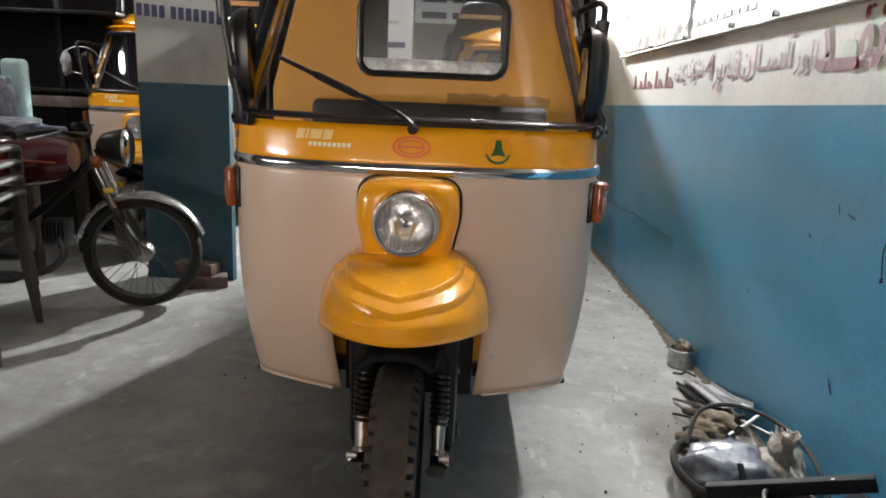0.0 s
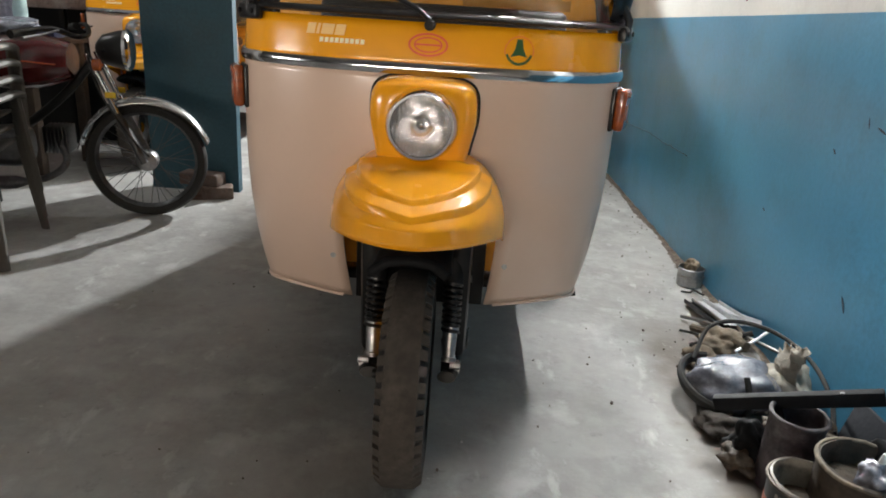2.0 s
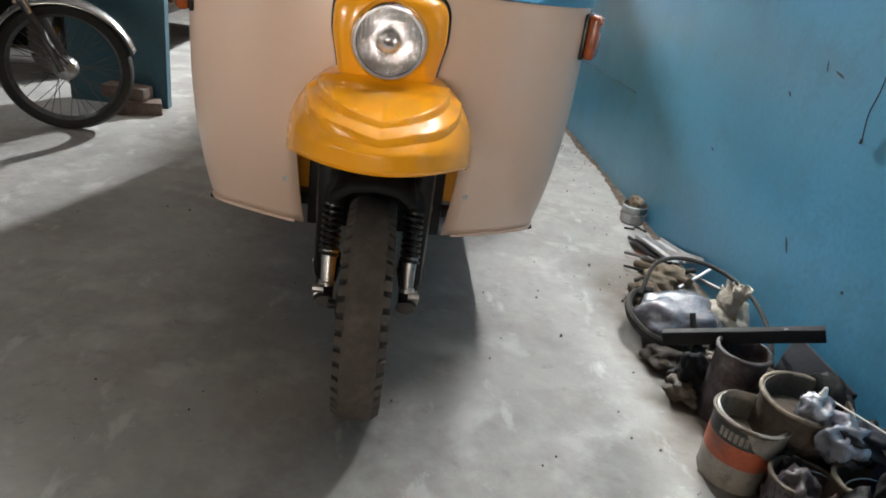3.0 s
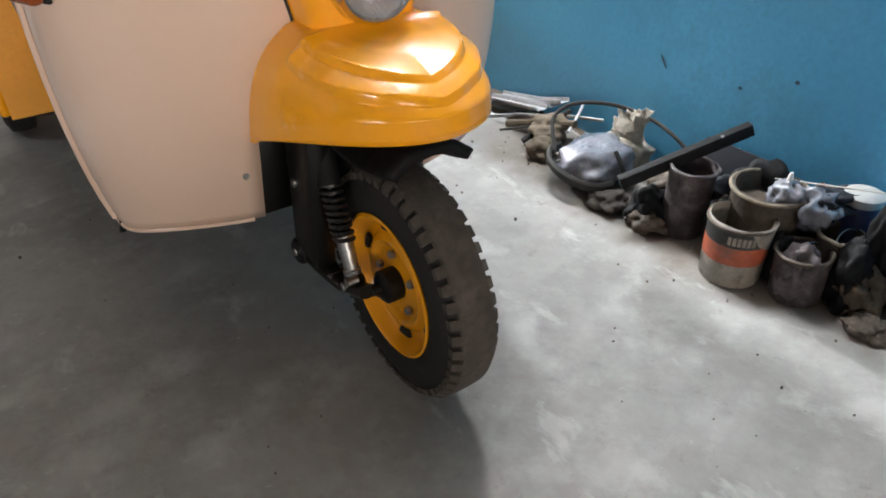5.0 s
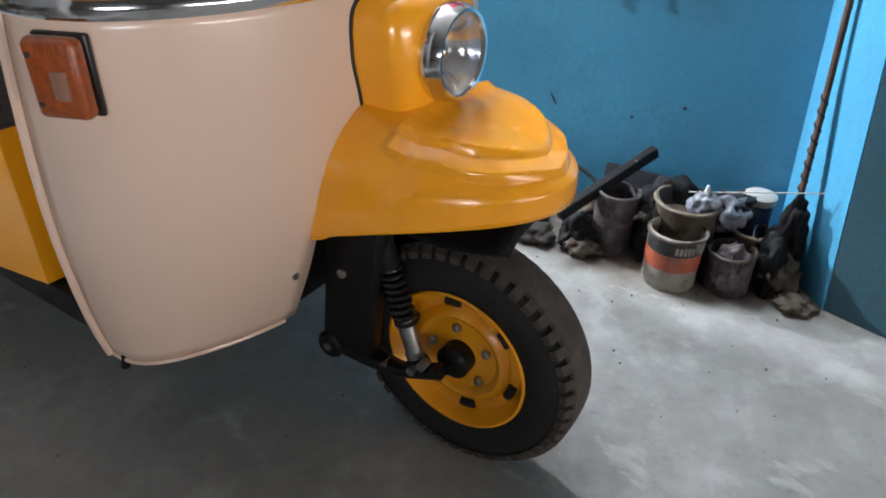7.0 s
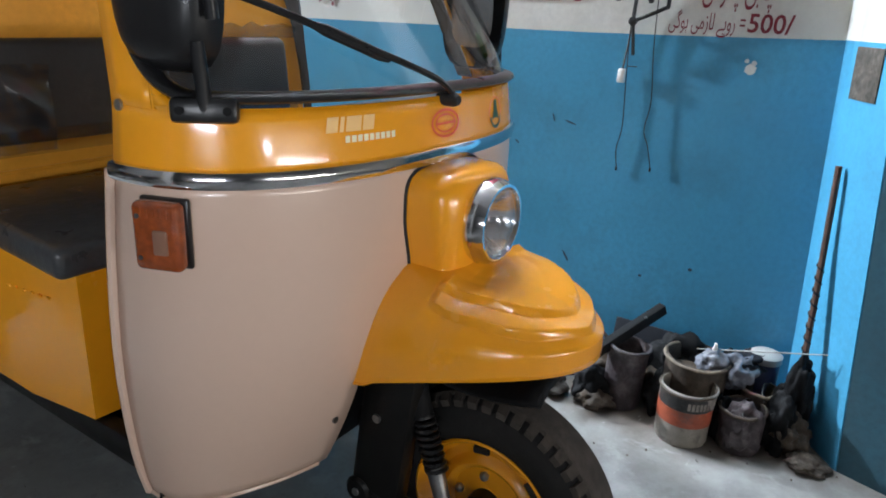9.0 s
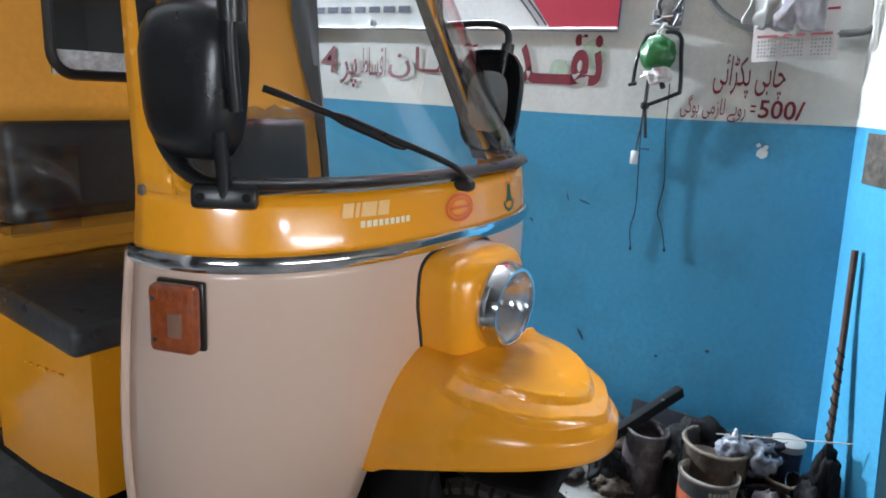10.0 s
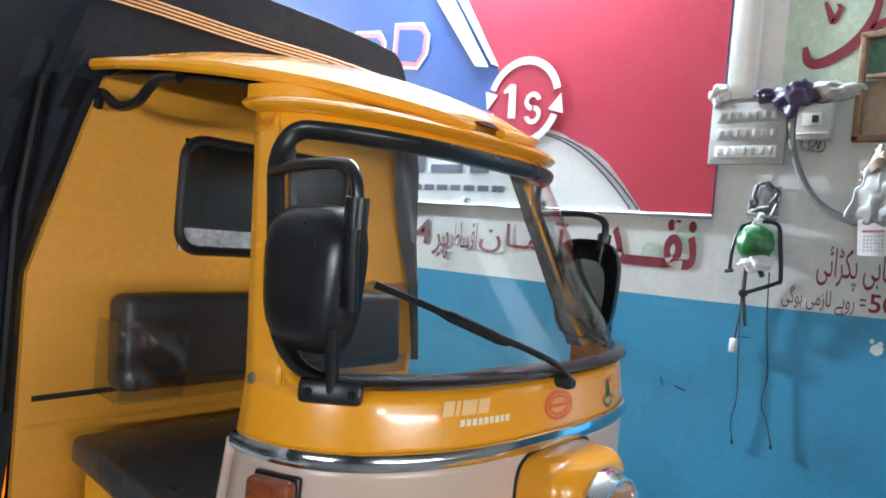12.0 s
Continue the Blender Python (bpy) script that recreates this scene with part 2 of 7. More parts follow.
def floor_wear(m):
    """Damp dark patches with a clear edge and pale scraped streaks on the concrete."""
    N, L = m.node_tree.nodes, m.node_tree.links
    p = N["Principled BSDF"]
    co = N.new("ShaderNodeTexCoord").outputs["Object"]
    col = p.inputs["Base Color"].links[0].from_socket
    for size, stretch, lo, hi, amount, tint in ((2.6, (1, 1, 1), 0.53, 0.57, 0.16, (0.13, 0.125, 0.12)), (7.5, (1.0, 0.45, 1), 0.60, 0.66, 0.42, (0.56, 0.56, 0.56)), (26.0, (0.6, 1, 1), 0.66, 0.72, 0.40, (0.58, 0.58, 0.57))):
        mp, no, rg, mu, x = (N.new("ShaderNode" + k) for k in ("Mapping", "TexNoise", "MapRange", "Math", "Mix"))
        mp.inputs["Scale"].default_value = stretch
        mp.inputs["Rotation"].default_value = (0, 0, 0.6)
        no.inputs["Scale"].default_value, no.inputs["Detail"].default_value, no.inputs["Roughness"].default_value = size, 9.0, 0.62
        rg.inputs[1].default_value, rg.inputs[2].default_value = lo, hi
        mu.operation, mu.inputs[1].default_value = "MULTIPLY", amount
        x.data_type = "RGBA"
        x.inputs[7].default_value = (*tint, 1)
        L.new(co, mp.inputs["Vector"])
        L.new(mp.outputs[0], no.inputs["Vector"])
        L.new(no.outputs["Fac"], rg.inputs[0])
        L.new(rg.outputs[0], mu.inputs[0])
        L.new(mu.outputs[0], x.inputs[0])
        L.new(col, x.inputs[6])
        col = x.outputs[2]
    L.new(col, p.inputs["Base Color"])


floor_wear(CONCRETE)
GREY_WALL = mat("grey_plaster", (0.22, 0.21, 0.20), 0.8, vary=0.15, scale=2, bump=0.002, bump_scale=30)
CEILING = mat("ceiling_plaster", (0.46, 0.455, 0.445), 0.85, vary=0.08, scale=2)

FILM = glass("clear_film", (0.85, 0.85, 0.86), 0.82, 0.30, 0.10)
SCREEN_FILM = glass("screen_film", (0.92, 0.92, 0.92), 0.93, 0.22, 0.10)
SILVER_FILM = mat("silver_film", (0.60, 0.61, 0.63), 0.2, 0.3, vary=0.35, scale=25, bump=0.004, bump_scale=30)
GREY_TRIM = mat("grey_wrapped_trim", (0.17, 0.165, 0.16), 0.22, vary=0.2, scale=16, bump=0.004, bump_scale=24, coat=0.4)
LINER = mat("roof_lining", (0.05, 0.045, 0.042), 0.8, vary=0.2, bump=0.001)
MARK_ORANGE = mat("orange_print", (1.0, 0.62, 0.24), 0.4, vary=0.05)
MARK_PALE = mat("pale_print", (1.0, 0.86, 0.55), 0.45, vary=0.05)
MARK_RED = mat("red_print", (0.85, 0.16, 0.05), 0.4, vary=0.06)
MARK_OVAL = mat("oval_print", (0.80, 0.11, 0.03), 0.4, vary=0.06)
PIPING = mat("tan_piping", (0.80, 0.48, 0.24), 0.5, vary=0.1)
MARK_GREEN = mat("green_print", (0.03, 0.10, 0.03), 0.4, vary=0.06)

# ---- the room ----
WALL_X = 1.15


def slab(name, lo, hi, material, label, category="wall"):
    lo, hi = Vector(lo), Vector(hi)
    bm = box(bmesh.new(), (lo + hi) / 2, hi - lo)
    return solo(name, bm, material, label, category, kind="structure")


slab("floor", (-6, -9, -0.12), (1.6, 8, 0), CONCRETE, "worn grey concrete workshop floor with dusty stains", "floor")
# the hand-painted edge between blue and white is not quite level: y, z
PAINT_EDGE = [(8.0, 1.02), (3.9, 1.056), (1.3, 1.086), (0.4, 1.099), (0.1, 1.107), (-0.36, 1.122), (-0.44, 1.124)]
bm = plate(bmesh.new(), [(WALL_X, 8.0, 0), (WALL_X, -0.44, 0)] + [(WALL_X, y, z) for y, z in PAINT_EDGE[::-1]], 0.2, (1, 0, 0))
solo("wall_east", bm, BLUE, "plastered wall painted bright blue below and white above", "wall", kind="structure")
bm = plate(bmesh.new(), [(WALL_X, -0.44, 3.3), (WALL_X, 8.0, 3.3)] + [(WALL_X, y, z) for y, z in PAINT_EDGE], 0.2, (1, 0, 0))
solo("wall_east_upper", bm, WHITE, "white painted upper wall above the blue dado", "wall", kind="structure")
slab("wall_north", (-6, 8, 0), (1.35, 8.2, 3.3), GREY_WALL, "grey plastered back wall of the workshop")
slab("wall_west", (-6.2, -9, 0), (-6, 8.2, 3.3), GREY_WALL, "grey plastered side wall of the workshop")
slab("wall_south", (-6, -9.2, 0), (1.6, -9, 3.3), GREY_WALL, "grey plastered front wall of the workshop")
slab("ceiling", (-6.2, -9.2, 3.3), (1.6, 8.2, 3.45), CEILING, "pale plastered workshop ceiling", "ceiling")


def battered(name, foot, head, z0, z1, material, label):
    """A pillar piece between two plans, leaning a little as it rises."""
    bm = bmesh.new()
    mix_ = [[Vector((*f, 0)).lerp(Vector((*h, 3.3)), z / 3.3) for f, h in zip(foot, head)] for z in (z0, z1)]
    vv = grid(bm, mix_, True)
    bm.faces.new(vv[0])
    bm.faces.new(vv[1])
    solo(name, bm, material, label, "pillar", kind="structure")


FOOT = [(1.34, -0.36), (1.147, -0.402), (0.938, -0.572), (0.96, -0.62), (1.34, -0.62)]
HEAD = [(1.34, -0.23), (1.147, -0.215), (0.938, -0.27), (0.96, -0.32), (1.34, -0.32)]
battered("pillar_east", FOOT, HEAD, 0, 1.122, BLUE, "corner pillar painted bright blue below and white above")
battered("pillar_east_upper", FOOT, HEAD, 1.122, 3.3, WHITE, "corner pillar painted bright blue below and white above")
# side face as its own piece, its shade given by the darker paints
SIDE_FOOT = [(0.96, -0.585), (0.9375, -0.5755), (0.885, -0.76), (0.83, -1.0), (1.3, -1.0), (1.3, -0.585)]
SIDE_HEAD = [(0.96, -0.285), (0.9375, -0.2735), (0.885, -0.46), (0.83, -0.70), (1.3, -0.70), (1.3, -0.285)]
battered("pillar_east_side", SIDE_FOOT, SIDE_HEAD, 0, 1.13, BLUE_SHADED, "side of the corner pillar in blue paint darkened for shade")
battered("pillar_east_side_upper", SIDE_FOOT, SIDE_HEAD, 1.13, 3.3, WHITE_SHADED, "side of the corner pillar in grimy white paint greyed for shade")
# unseen wall, added to block the front lamps from west pillar and motorcycle
slab("light_blocker_wall", (-6, 0.3, 0), (-1.75, 0.5, 3.3), GREY_WALL, "unseen grey wall added to keep front light off the bay")
slab("wall_east_front", (1.2, -9, 0), (1.4, -0.9, 3.3), WHITE, "white painted wall beyond the corner pillar")
# west pillar in the darker paints, shade put into its colour
for z0, z1, m, nm in ((0, 1.08, BLUE_SHADED, "pillar_west"), (1.08, 3.3, WHITE_SHADED, "pillar_west_upper")):
    slab(nm, (-1.62, 2.30, z0), (-1.135, 2.36, z1), m, "square pillar painted blue below and white above, darkened for shade", "pillar")


def flood_fill_lamp(place, target, watts, colour, length, spread):
    """A batten lamp hung from the ceiling, turned to its target; mostly unseen fills."""
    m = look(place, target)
    t = thing("flood_fill_light", "bright white flood and added fill light hung under the ceiling", "lamp", m)
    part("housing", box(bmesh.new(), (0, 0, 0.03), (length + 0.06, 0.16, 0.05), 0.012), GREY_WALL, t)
    part("diffuser", box(bmesh.new(), (0, 0, 0.002), (length, 0.12, 0.006), 0.002), lit("flood_fill_glow", colour, 6), t, "glowing white diffuser")
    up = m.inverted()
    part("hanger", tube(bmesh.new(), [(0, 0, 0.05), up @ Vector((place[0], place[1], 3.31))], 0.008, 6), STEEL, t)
    la = bpy.data.lights.new("flood_fill_light_glow", "AREA")
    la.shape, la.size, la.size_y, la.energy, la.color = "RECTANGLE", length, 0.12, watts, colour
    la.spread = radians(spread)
    new("flood_fill_light_glow", la).matrix_world = m @ Matrix.Translation((0, 0, -0.012))
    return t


def wall_tube(place, glow, colour):
    t = thing("tube_light", "fluorescent tube on a white batten fixed to the wall", "lamp", pose(*place, 0, 0, 90))
    part("batten", box(bmesh.new(), (0, -0.035, 0.0), (1.25, 0.06, 0.05), 0.006), WHITE, t)
    part("tube", tube(bmesh.new(), [(-0.58, 0.02, 0), (0.58, 0.02, 0)], 0.016, 12), lit("tube_glow", colour, glow), t, "glowing white glass tube")
    for x in (-0.6, 0.6):
        part("socket", box(bmesh.new(), (x, 0.0, 0.0), (0.03, 0.05, 0.05), 0.004), WHITE, t)
    return t


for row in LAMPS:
    flood_fill_lamp(*row)
wall_tube(*WALL_TUBE)

# ---- the auto rickshaw ----
P_EXP = 2.5
CHROME_Z = 0.908


def plan(a, w, y0, d):
    """A point of the rounded front in plan: a from -90 (its own right side) to 90 degrees."""
    a = radians(a)
    s, c = math.sin(a), math.cos(a)
    return math.copysign(w * abs(s) ** (2 / P_EXP), s), y0 + d * (1 - max(c, 0) ** (2 / P_EXP))


# height, nose, half width and rear edge of the cowl: a barrel that draws in towards its foot
COWL = [(0.29, 0.283, 0.424, 0.458), (0.33, 0.260, 0.435, 0.458), (0.38, 0.235, 0.445, 0.456), (0.45, 0.203, 0.455, 0.451), (0.55, 0.168, 0.464, 0.445), (0.65, 0.150, 0.468, 0.437), (0.78, 0.147, 0.467, 0.425), (0.90, 0.150, 0.462, 0.413), (1.0, 0.163, 0.456, 0.408)]


def blend(table, z):
    """Smooth values at z from rows of (z, value, value ...)."""
    n = len(table)
    i = max(0, min(n - 2, sum(1 for r in table if r[0] <= z) - 1))
    a, b = table[i], table[i + 1]
    p, q = table[max(0, i - 1)], table[min(n - 1, i + 2)]
    w = b[0] - a[0]
    t = max(0.0, min(1.0, (z - a[0]) / w))
    out = []
    for k in range(1, len(a)):
        ma = (b[k] - p[k]) / max(1e-6, b[0] - p[0]) * w
        mb = (q[k] - a[k]) / max(1e-6, q[0] - a[0]) * w
        out.append((2 * t ** 3 - 3 * t * t + 1) * a[k] + (t ** 3 - 2 * t * t + t) * ma + (3 * t * t - 2 * t ** 3) * b[k] + (t ** 3 - t * t) * mb)
    return out


def shell(a, z):
    """The front's outer skin at plan angle a and height z."""
    if z <= 1.0:
        y0, w, rear = blend(COWL, z)
    else:
        k = (z - 1.0) / 0.4
        y0, w, rear = 0.163 + 0.217 * k, 0.456 - 0.080 * k, 0.408 + 0.16 * k
    x, y = plan(a, w, y0, rear - y0)
    return Vector((x, y, z))


def skin_normal(a, z):
    t = shell(min(a + 1, 90), z) - shell(max(a - 1, -90), z)
    u = shell(a, z + 0.01) - shell(a, z - 0.01)
    n = t.cross(u).normalized()
    return n


CUT_A = math.degrees(math.asin((0.179 / 0.445) ** (P_EXP / 2)))


def cowl_foot(a):
    """Height of the cowl's lower edge at plan angle a."""
    s = abs(a) / 90
    return 0.302 + 0.010 * s ** 3 + 0.020 * math.sin(math.pi * s) ** 2


ANGLES = [-90, -87, -84, -80, -75, -68, -60, -52, -44, -36, -29, -23, -CUT_A, -12, -6, 0, 6, 12, CUT_A, 23, 29, 36, 44, 52, 60, 68, 75, 80, 84, 87, 90]


def cowl_mesh():
    bm = bmesh.new()
    rows = []
    for i in range(25):
        v = i / 24
        row = []
        for a in ANGLES:
            zb = cowl_foot(a)
            row.append(shell(a, zb + (CHROME_Z - zb) * v))
        rows.append(row)
    vv = grid(bm, rows)
    gone = [f for f in bm.faces if abs(f.calc_center_median().x) < 0.174 and f.calc_center_median().z < 0.56]
    bmesh.ops.delete(bm, geom=gone, context="FACES")
    return bm


def grid_mesh(rows):
    bm = bmesh.new()
    grid(bm, rows, True)
    return bm


def rickshaw():
    r = thing("auto_rickshaw", "three-wheeled auto rickshaw in yellow and cream with a black canvas hood", "rickshaw")
    # lower cowl
    cowl = part("cowl", cowl_mesh(), CREAM, r, "glossy cream front cowl")
    cowl.modifiers.new("thick", "SOLIDIFY").thickness = 0.006
    for sx in (-1, 1):
        pts = [shell(90 * sx, 0.312 + 0.596 * k / 12) + Vector((0.002 * sx, 0.004, 0)) for k in range(13)]
        part("cowl_edge", tube(bmesh.new(), pts, 0.008, 8), CREAM, r)
        pts = [shell(a * sx, cowl_foot(a)) for a in range(22, 91, 4)]
        part("cowl_lip", tube(bmesh.new(), pts, 0.005, 8), CREAM, r)
        part("cowl_bolt", lathe(bmesh.new(), [(0.0, -0.004), (0.006, -0.003), (0.007, 0.003)], 10, Matrix.Translation(shell(CUT_A * 1.22 * sx, 0.442)) @ ALONG_Y), STEEL, r)
        part("foot_stud", tube(bmesh.new(), [(0.425 * sx, 0.43, 0.318), (0.432 * sx, 0.428, 0.294)], 0.007, 8), IRON, r)
    # yellow apron under the windscreen
    bm = bmesh.new()
    grid(bm, [[shell(a, CHROME_Z + (1.005 - CHROME_Z) * i / 5) for a in ANGLES] for i in range(6)])
    apron = part("apron", bm, YELLOW, r, "glossy yellow band under the windscreen")
    apron.modifiers.new("thick", "SOLIDIFY").thickness = 0.006
    # windscreen surround: posts and header
    bm = bmesh.new()
    for sx in (-1, 1):
        grid(bm, [[shell(a * sx, 1.0 + 0.42 * i / 14) for a in ((90, 87, 84, 80, 76) if sx < 0 else (90, 88.5, 87, 85.5, 84))] for i in range(15)])
    grid(bm, [[shell(a, 1.375 + 0.045 * i / 3) for a in ANGLES] for i in range(4)])
    for sx in (-1, 1):  # rounded corners
        for zc, dz in ((1.0, 1), (1.39, -1)):
            c = [shell(sx * ((76 if sx < 0 else 84) - 13 * (1 - math.cos(radians(q)))), zc + dz * 0.07 * (1 - math.sin(radians(q)))) for q in range(0, 91, 10)]
            o = shell(sx * (77 if sx < 0 else 85), zc)
            vs = [bm.verts.new(p) for p in c]
            vo = bm.verts.new(o)
            for i in range(len(vs) - 1):
                bm.faces.new((vo, vs[i], vs[i + 1]))
    frame_ = part("windscreen_frame", bm, YELLOW, r)
    frame_.modifiers.new("thick", "SOLIDIFY").thickness = 0.02
    for sx in (-1, 1):
        bm = bmesh.new()
        rows = []
        for i in range(19):
            z = 1.0 + 0.40 * i / 18
            rows.append([shell(a * sx, z) - skin_normal(a * sx, z) * (0.024 + 0.003 * noise.noise((a * 0.3, z * 16, sx))) for a in ((90, 88, 86, 84, 81, 78, 75, 72) if sx < 0 else (90, 89, 88, 87, 86, 85, 84, 83))])
        grid(bm, rows)
        part("post_lining", bm, GREY_TRIM, r, "grey post lining in clear plastic wrap").modifiers.new("thick", "SOLIDIFY").thickness = 0.003
    # loose protective film hanging inside the far end of the screen
    bm = bmesh.new()
    rows = []
    for i in range(25):
        z = 1.02 + 0.36 * i / 24
        rows.append([shell(a, z) - skin_normal(a, z) * (0.020 + 0.014 * noise.noise((a * 0.12 + z * 5, z * 4, 3.0)) + 0.004 * noise.noise((a * 0.5, z * 22, 7.0))) for a in range(84, 63 + i // 4, -1)] + [shell(63 + i // 4, z) - skin_normal(63, z) * 0.014] * (i // 4))
    grid(bm, rows)
    part("screen_film", bm, SCREEN_FILM, r, "crinkled clear film on the windscreen")
    # gasket loop and pane
    loop = []
    A, Z0, Z1, ra, rz = 78, 1.017, 1.378, 16, 0.085
    for ca, cz, q0 in ((A + 7 - ra, Z1 - rz, 0), (-A + ra, Z1 - rz, 90), (-A + ra, Z0 + rz, 180), (A + 7 - ra, Z0 + rz, 270)):
        for q in range(0, 91, 9):
            t = radians(q0 + q)
            loop.append((ca + ra * math.cos(t), cz + rz * math.sin(t)))
        if q0 in (0, 180):
            sg = 1 if q0 == 0 else -1
            loop += [(sg * k, cz + sg * rz) for k in range(A - ra - 6, -(A - ra) + 5, -6)]
    pts = [shell(a, z) + skin_normal(a, z) * 0.004 for a, z in loop]
    bm = bmesh.new()
    for off, w in ((0.0, 0.016),):
        tube(bm, pts, w, 10, closed=True, flat=0.45)
    part("windscreen_gasket", bm, BLACK, r, "thick black rubber windscreen gasket")
    bm = bmesh.new()
    grid(bm, [[shell(a, Z0 + (Z1 - Z0) * i / 10) for a in range(-76, 85, 4)] for i in range(11)])
    pane = part("windscreen", bm, WINDOW, r, "curved clear windscreen glass")
    pane.visible_shadow = False
    # chrome strip
    bm = bmesh.new()
    prof = [(-0.013, 0.0), (-0.012, 0.006), (-0.004, 0.009), (0.004, 0.009), (0.012, 0.006), (0.013, 0.0)]
    rows = []
    for a in ANGLES:
        n = skin_normal(max(-88, min(88, a)), CHROME_Z)
        n.z = 0
        n.normalize()
        rows.append([shell(a, CHROME_Z) + n * (o + 0.001) + Vector((0, 0, h)) for h, o in prof])
    grid(bm, rows)
    part("chrome_strip", bm, CHROME, r, "polished chrome trim strip")
    # lamp housing: a boxy neck out of the cowl, rounded over to the bezel
    bm = bmesh.new()
    out = []
    for k in range(72):
        t = 2 * math.pi * k / 72
        cx, cz = math.cos(t), math.sin(t)
        n_ = 5.0
        q = (abs(cx) ** n_ + abs(cz) ** n_) ** (-1 / n_)
        x, z = 0.1175 * q * cx, 0.803 + (0.088 if cz > 0 else 0.118) * q * cz
        z += 0.005 * (1 - (x / 0.12) ** 2) if cz > 0 else 0
        neck = max(0.0, min(1.0, (0.815 - z) / 0.085))
        x *= 1 - 0.11 * neck * neck * (3 - 2 * neck)
        out.append((x, z, t))
    rows = []
    for s in range(15):
        f = s / 14
        row = []
        for x, z, t in out:
            a = math.degrees(math.asin(min(1, (abs(x) / 0.46)) ** (P_EXP / 2)))
            base = shell(math.copysign(a, x), z).y + 0.004
            bx, bz = 0.071 * math.cos(t), 0.803 + 0.071 * math.sin(t)
            if f < 0.43:
                g = f / 0.43
                row.append((x * (1 - 0.03 * g), base + (0.102 - base) * g, 0.803 + (z - 0.803) * (1 - 0.02 * g)))
            else:
                g = (f - 0.43) / 0.57 * math.pi / 2
                e = 1 - math.cos(g)
                x1, z1 = x * 0.97, 0.803 + (z - 0.803) * 0.98
                row.append((x1 + (bx - x1) * e, 0.102 - 0.040 * math.sin(g), z1 + (bz - z1) * e))
        rows.append(row)
    grid(bm, rows, True)
    part("lamp_housing", bm, YELLOW, r, "yellow moulded headlamp housing")
    pts = [(p[0] * 1.01, p[1] - 0.004, p[2] + 0.001) for (p, o) in zip(rows[0], out) if o[1] > 0.722]
    k0 = max(range(len(pts)), key=lambda i: -pts[i][2] if pts[i][0] > 0 else -9)
    pts = pts[k0:] + pts[:k0]
    lo_r = [p for p in pts]
    lo_r.sort(key=lambda p: math.atan2(p[0], -(p[2] - 0.79)) % (2 * math.pi))
    part("housing_seam", tube(bmesh.new(), lo_r, 0.0035, 6), RUBBER, r, "black rubber seam")
    lamp = part("headlamp_bezel", lathe(bmesh.new(), [(0.062, -0.006), (0.0745, -0.004), (0.077, 0.004), (0.074, 0.022), (0.068, 0.034), (0.0635, 0.034), (0.062, 0.026)], 40, Matrix.Translation((0, 0.062, 0.803)) @ ALONG_Y, caps=False), CHROME, r, "round chrome headlamp bezel")
    rows = []
    for i in range(26):
        rr = 0.008 + 0.0555 * i / 25
        h = -0.030 + 0.054 * (rr / 0.0635) ** 2.4
        soft = max(0.0, min(1.0, (rr - 0.040) / 0.012))
        rows.append([(rr * math.cos(a), 0.062 - h - 0.0028 * soft * abs(math.sin(math.pi * rr * math.cos(a) / 0.0075)), 0.803 + rr * math.sin(a)) for a in [2 * math.pi * k / 160 for k in range(160)]])
    part("reflector", grid_mesh(rows), REFLECTOR, lamp, "bright ribbed lamp reflector")
    part("bulb", lathe(bmesh.new(), [(0.012, -0.03), (0.013, -0.012), (0.011, -0.004), (0.005, 0.002), (0.0, 0.003)], 16, Matrix.Translation((0, 0.062, 0.803)) @ ALONG_Y), CHROME, lamp, "chromed bulb cap")
    bm = bmesh.new()
    rows = []
    for i in range(23):
        v = -1 + 2 * i / 22
        half = 0.0632 * math.sqrt(max(0.0, 1 - v * v)) + 0.0006
        row = []
        for j in range(61):
            x = half * (-1 + 2 * j / 60)
            q = min(1.0, (x * x + (0.0632 * v) ** 2) / 0.0632 ** 2)
            row.append((x, 0.035 - 0.013 * (1 - q) - 0.0001 * abs(math.sin(x * math.pi / 0.0075)) * max(0.0, 1 - q), 0.803 + 0.0632 * v))
        rows.append(row)
    grid(bm, rows)
    part("headlamp_lens", bm, LENS, lamp, "fluted clear headlamp glass").visible_shadow = False
    # mudguard
    part("mudguard", mudguard_mesh(), YELLOW, r, "yellow front mudguard with stepped ridges").modifiers.new("thick", "SOLIDIFY").thickness = 0.005
    wheel(r)
    cab(r)
    trims(r)
    return r


# crown line of the mudguard from its nose back to the cowl: y, z
NOSE_Y, REAR_Y = -0.167, 0.172
CROWN = [(-0.167, 0.640), (-0.163, 0.645), (-0.150, 0.656), (-0.118, 0.677), (-0.061, 0.702), (-0.011, 0.718), (0.04, 0.724), (0.08, 0.740), (0.20, 0.750)]


def guard_section(y):
    """Half width, hem, top of the upright lip, and crown height of the mudguard at y."""
    k = max(0.0, min(1.0, (REAR_Y - y) / (REAR_Y - NOSE_Y)))
    w = 0.199 * max(0.0, 1 - k ** 2.1) ** (1 / 2.1)
    u = max(0.0, y - NOSE_Y) / 0.339
    hem = 0.604 - 0.075 * u ** 1.15 + 0.012 * math.sin(math.pi * min(1.0, u)) ** 0.8
    lip = 0.036 * max(0.0, 1 - (y - NOSE_Y) / 0.33) ** 0.8
    return w, hem, hem + lip, max(hem + lip, blend(CROWN, y)[0])


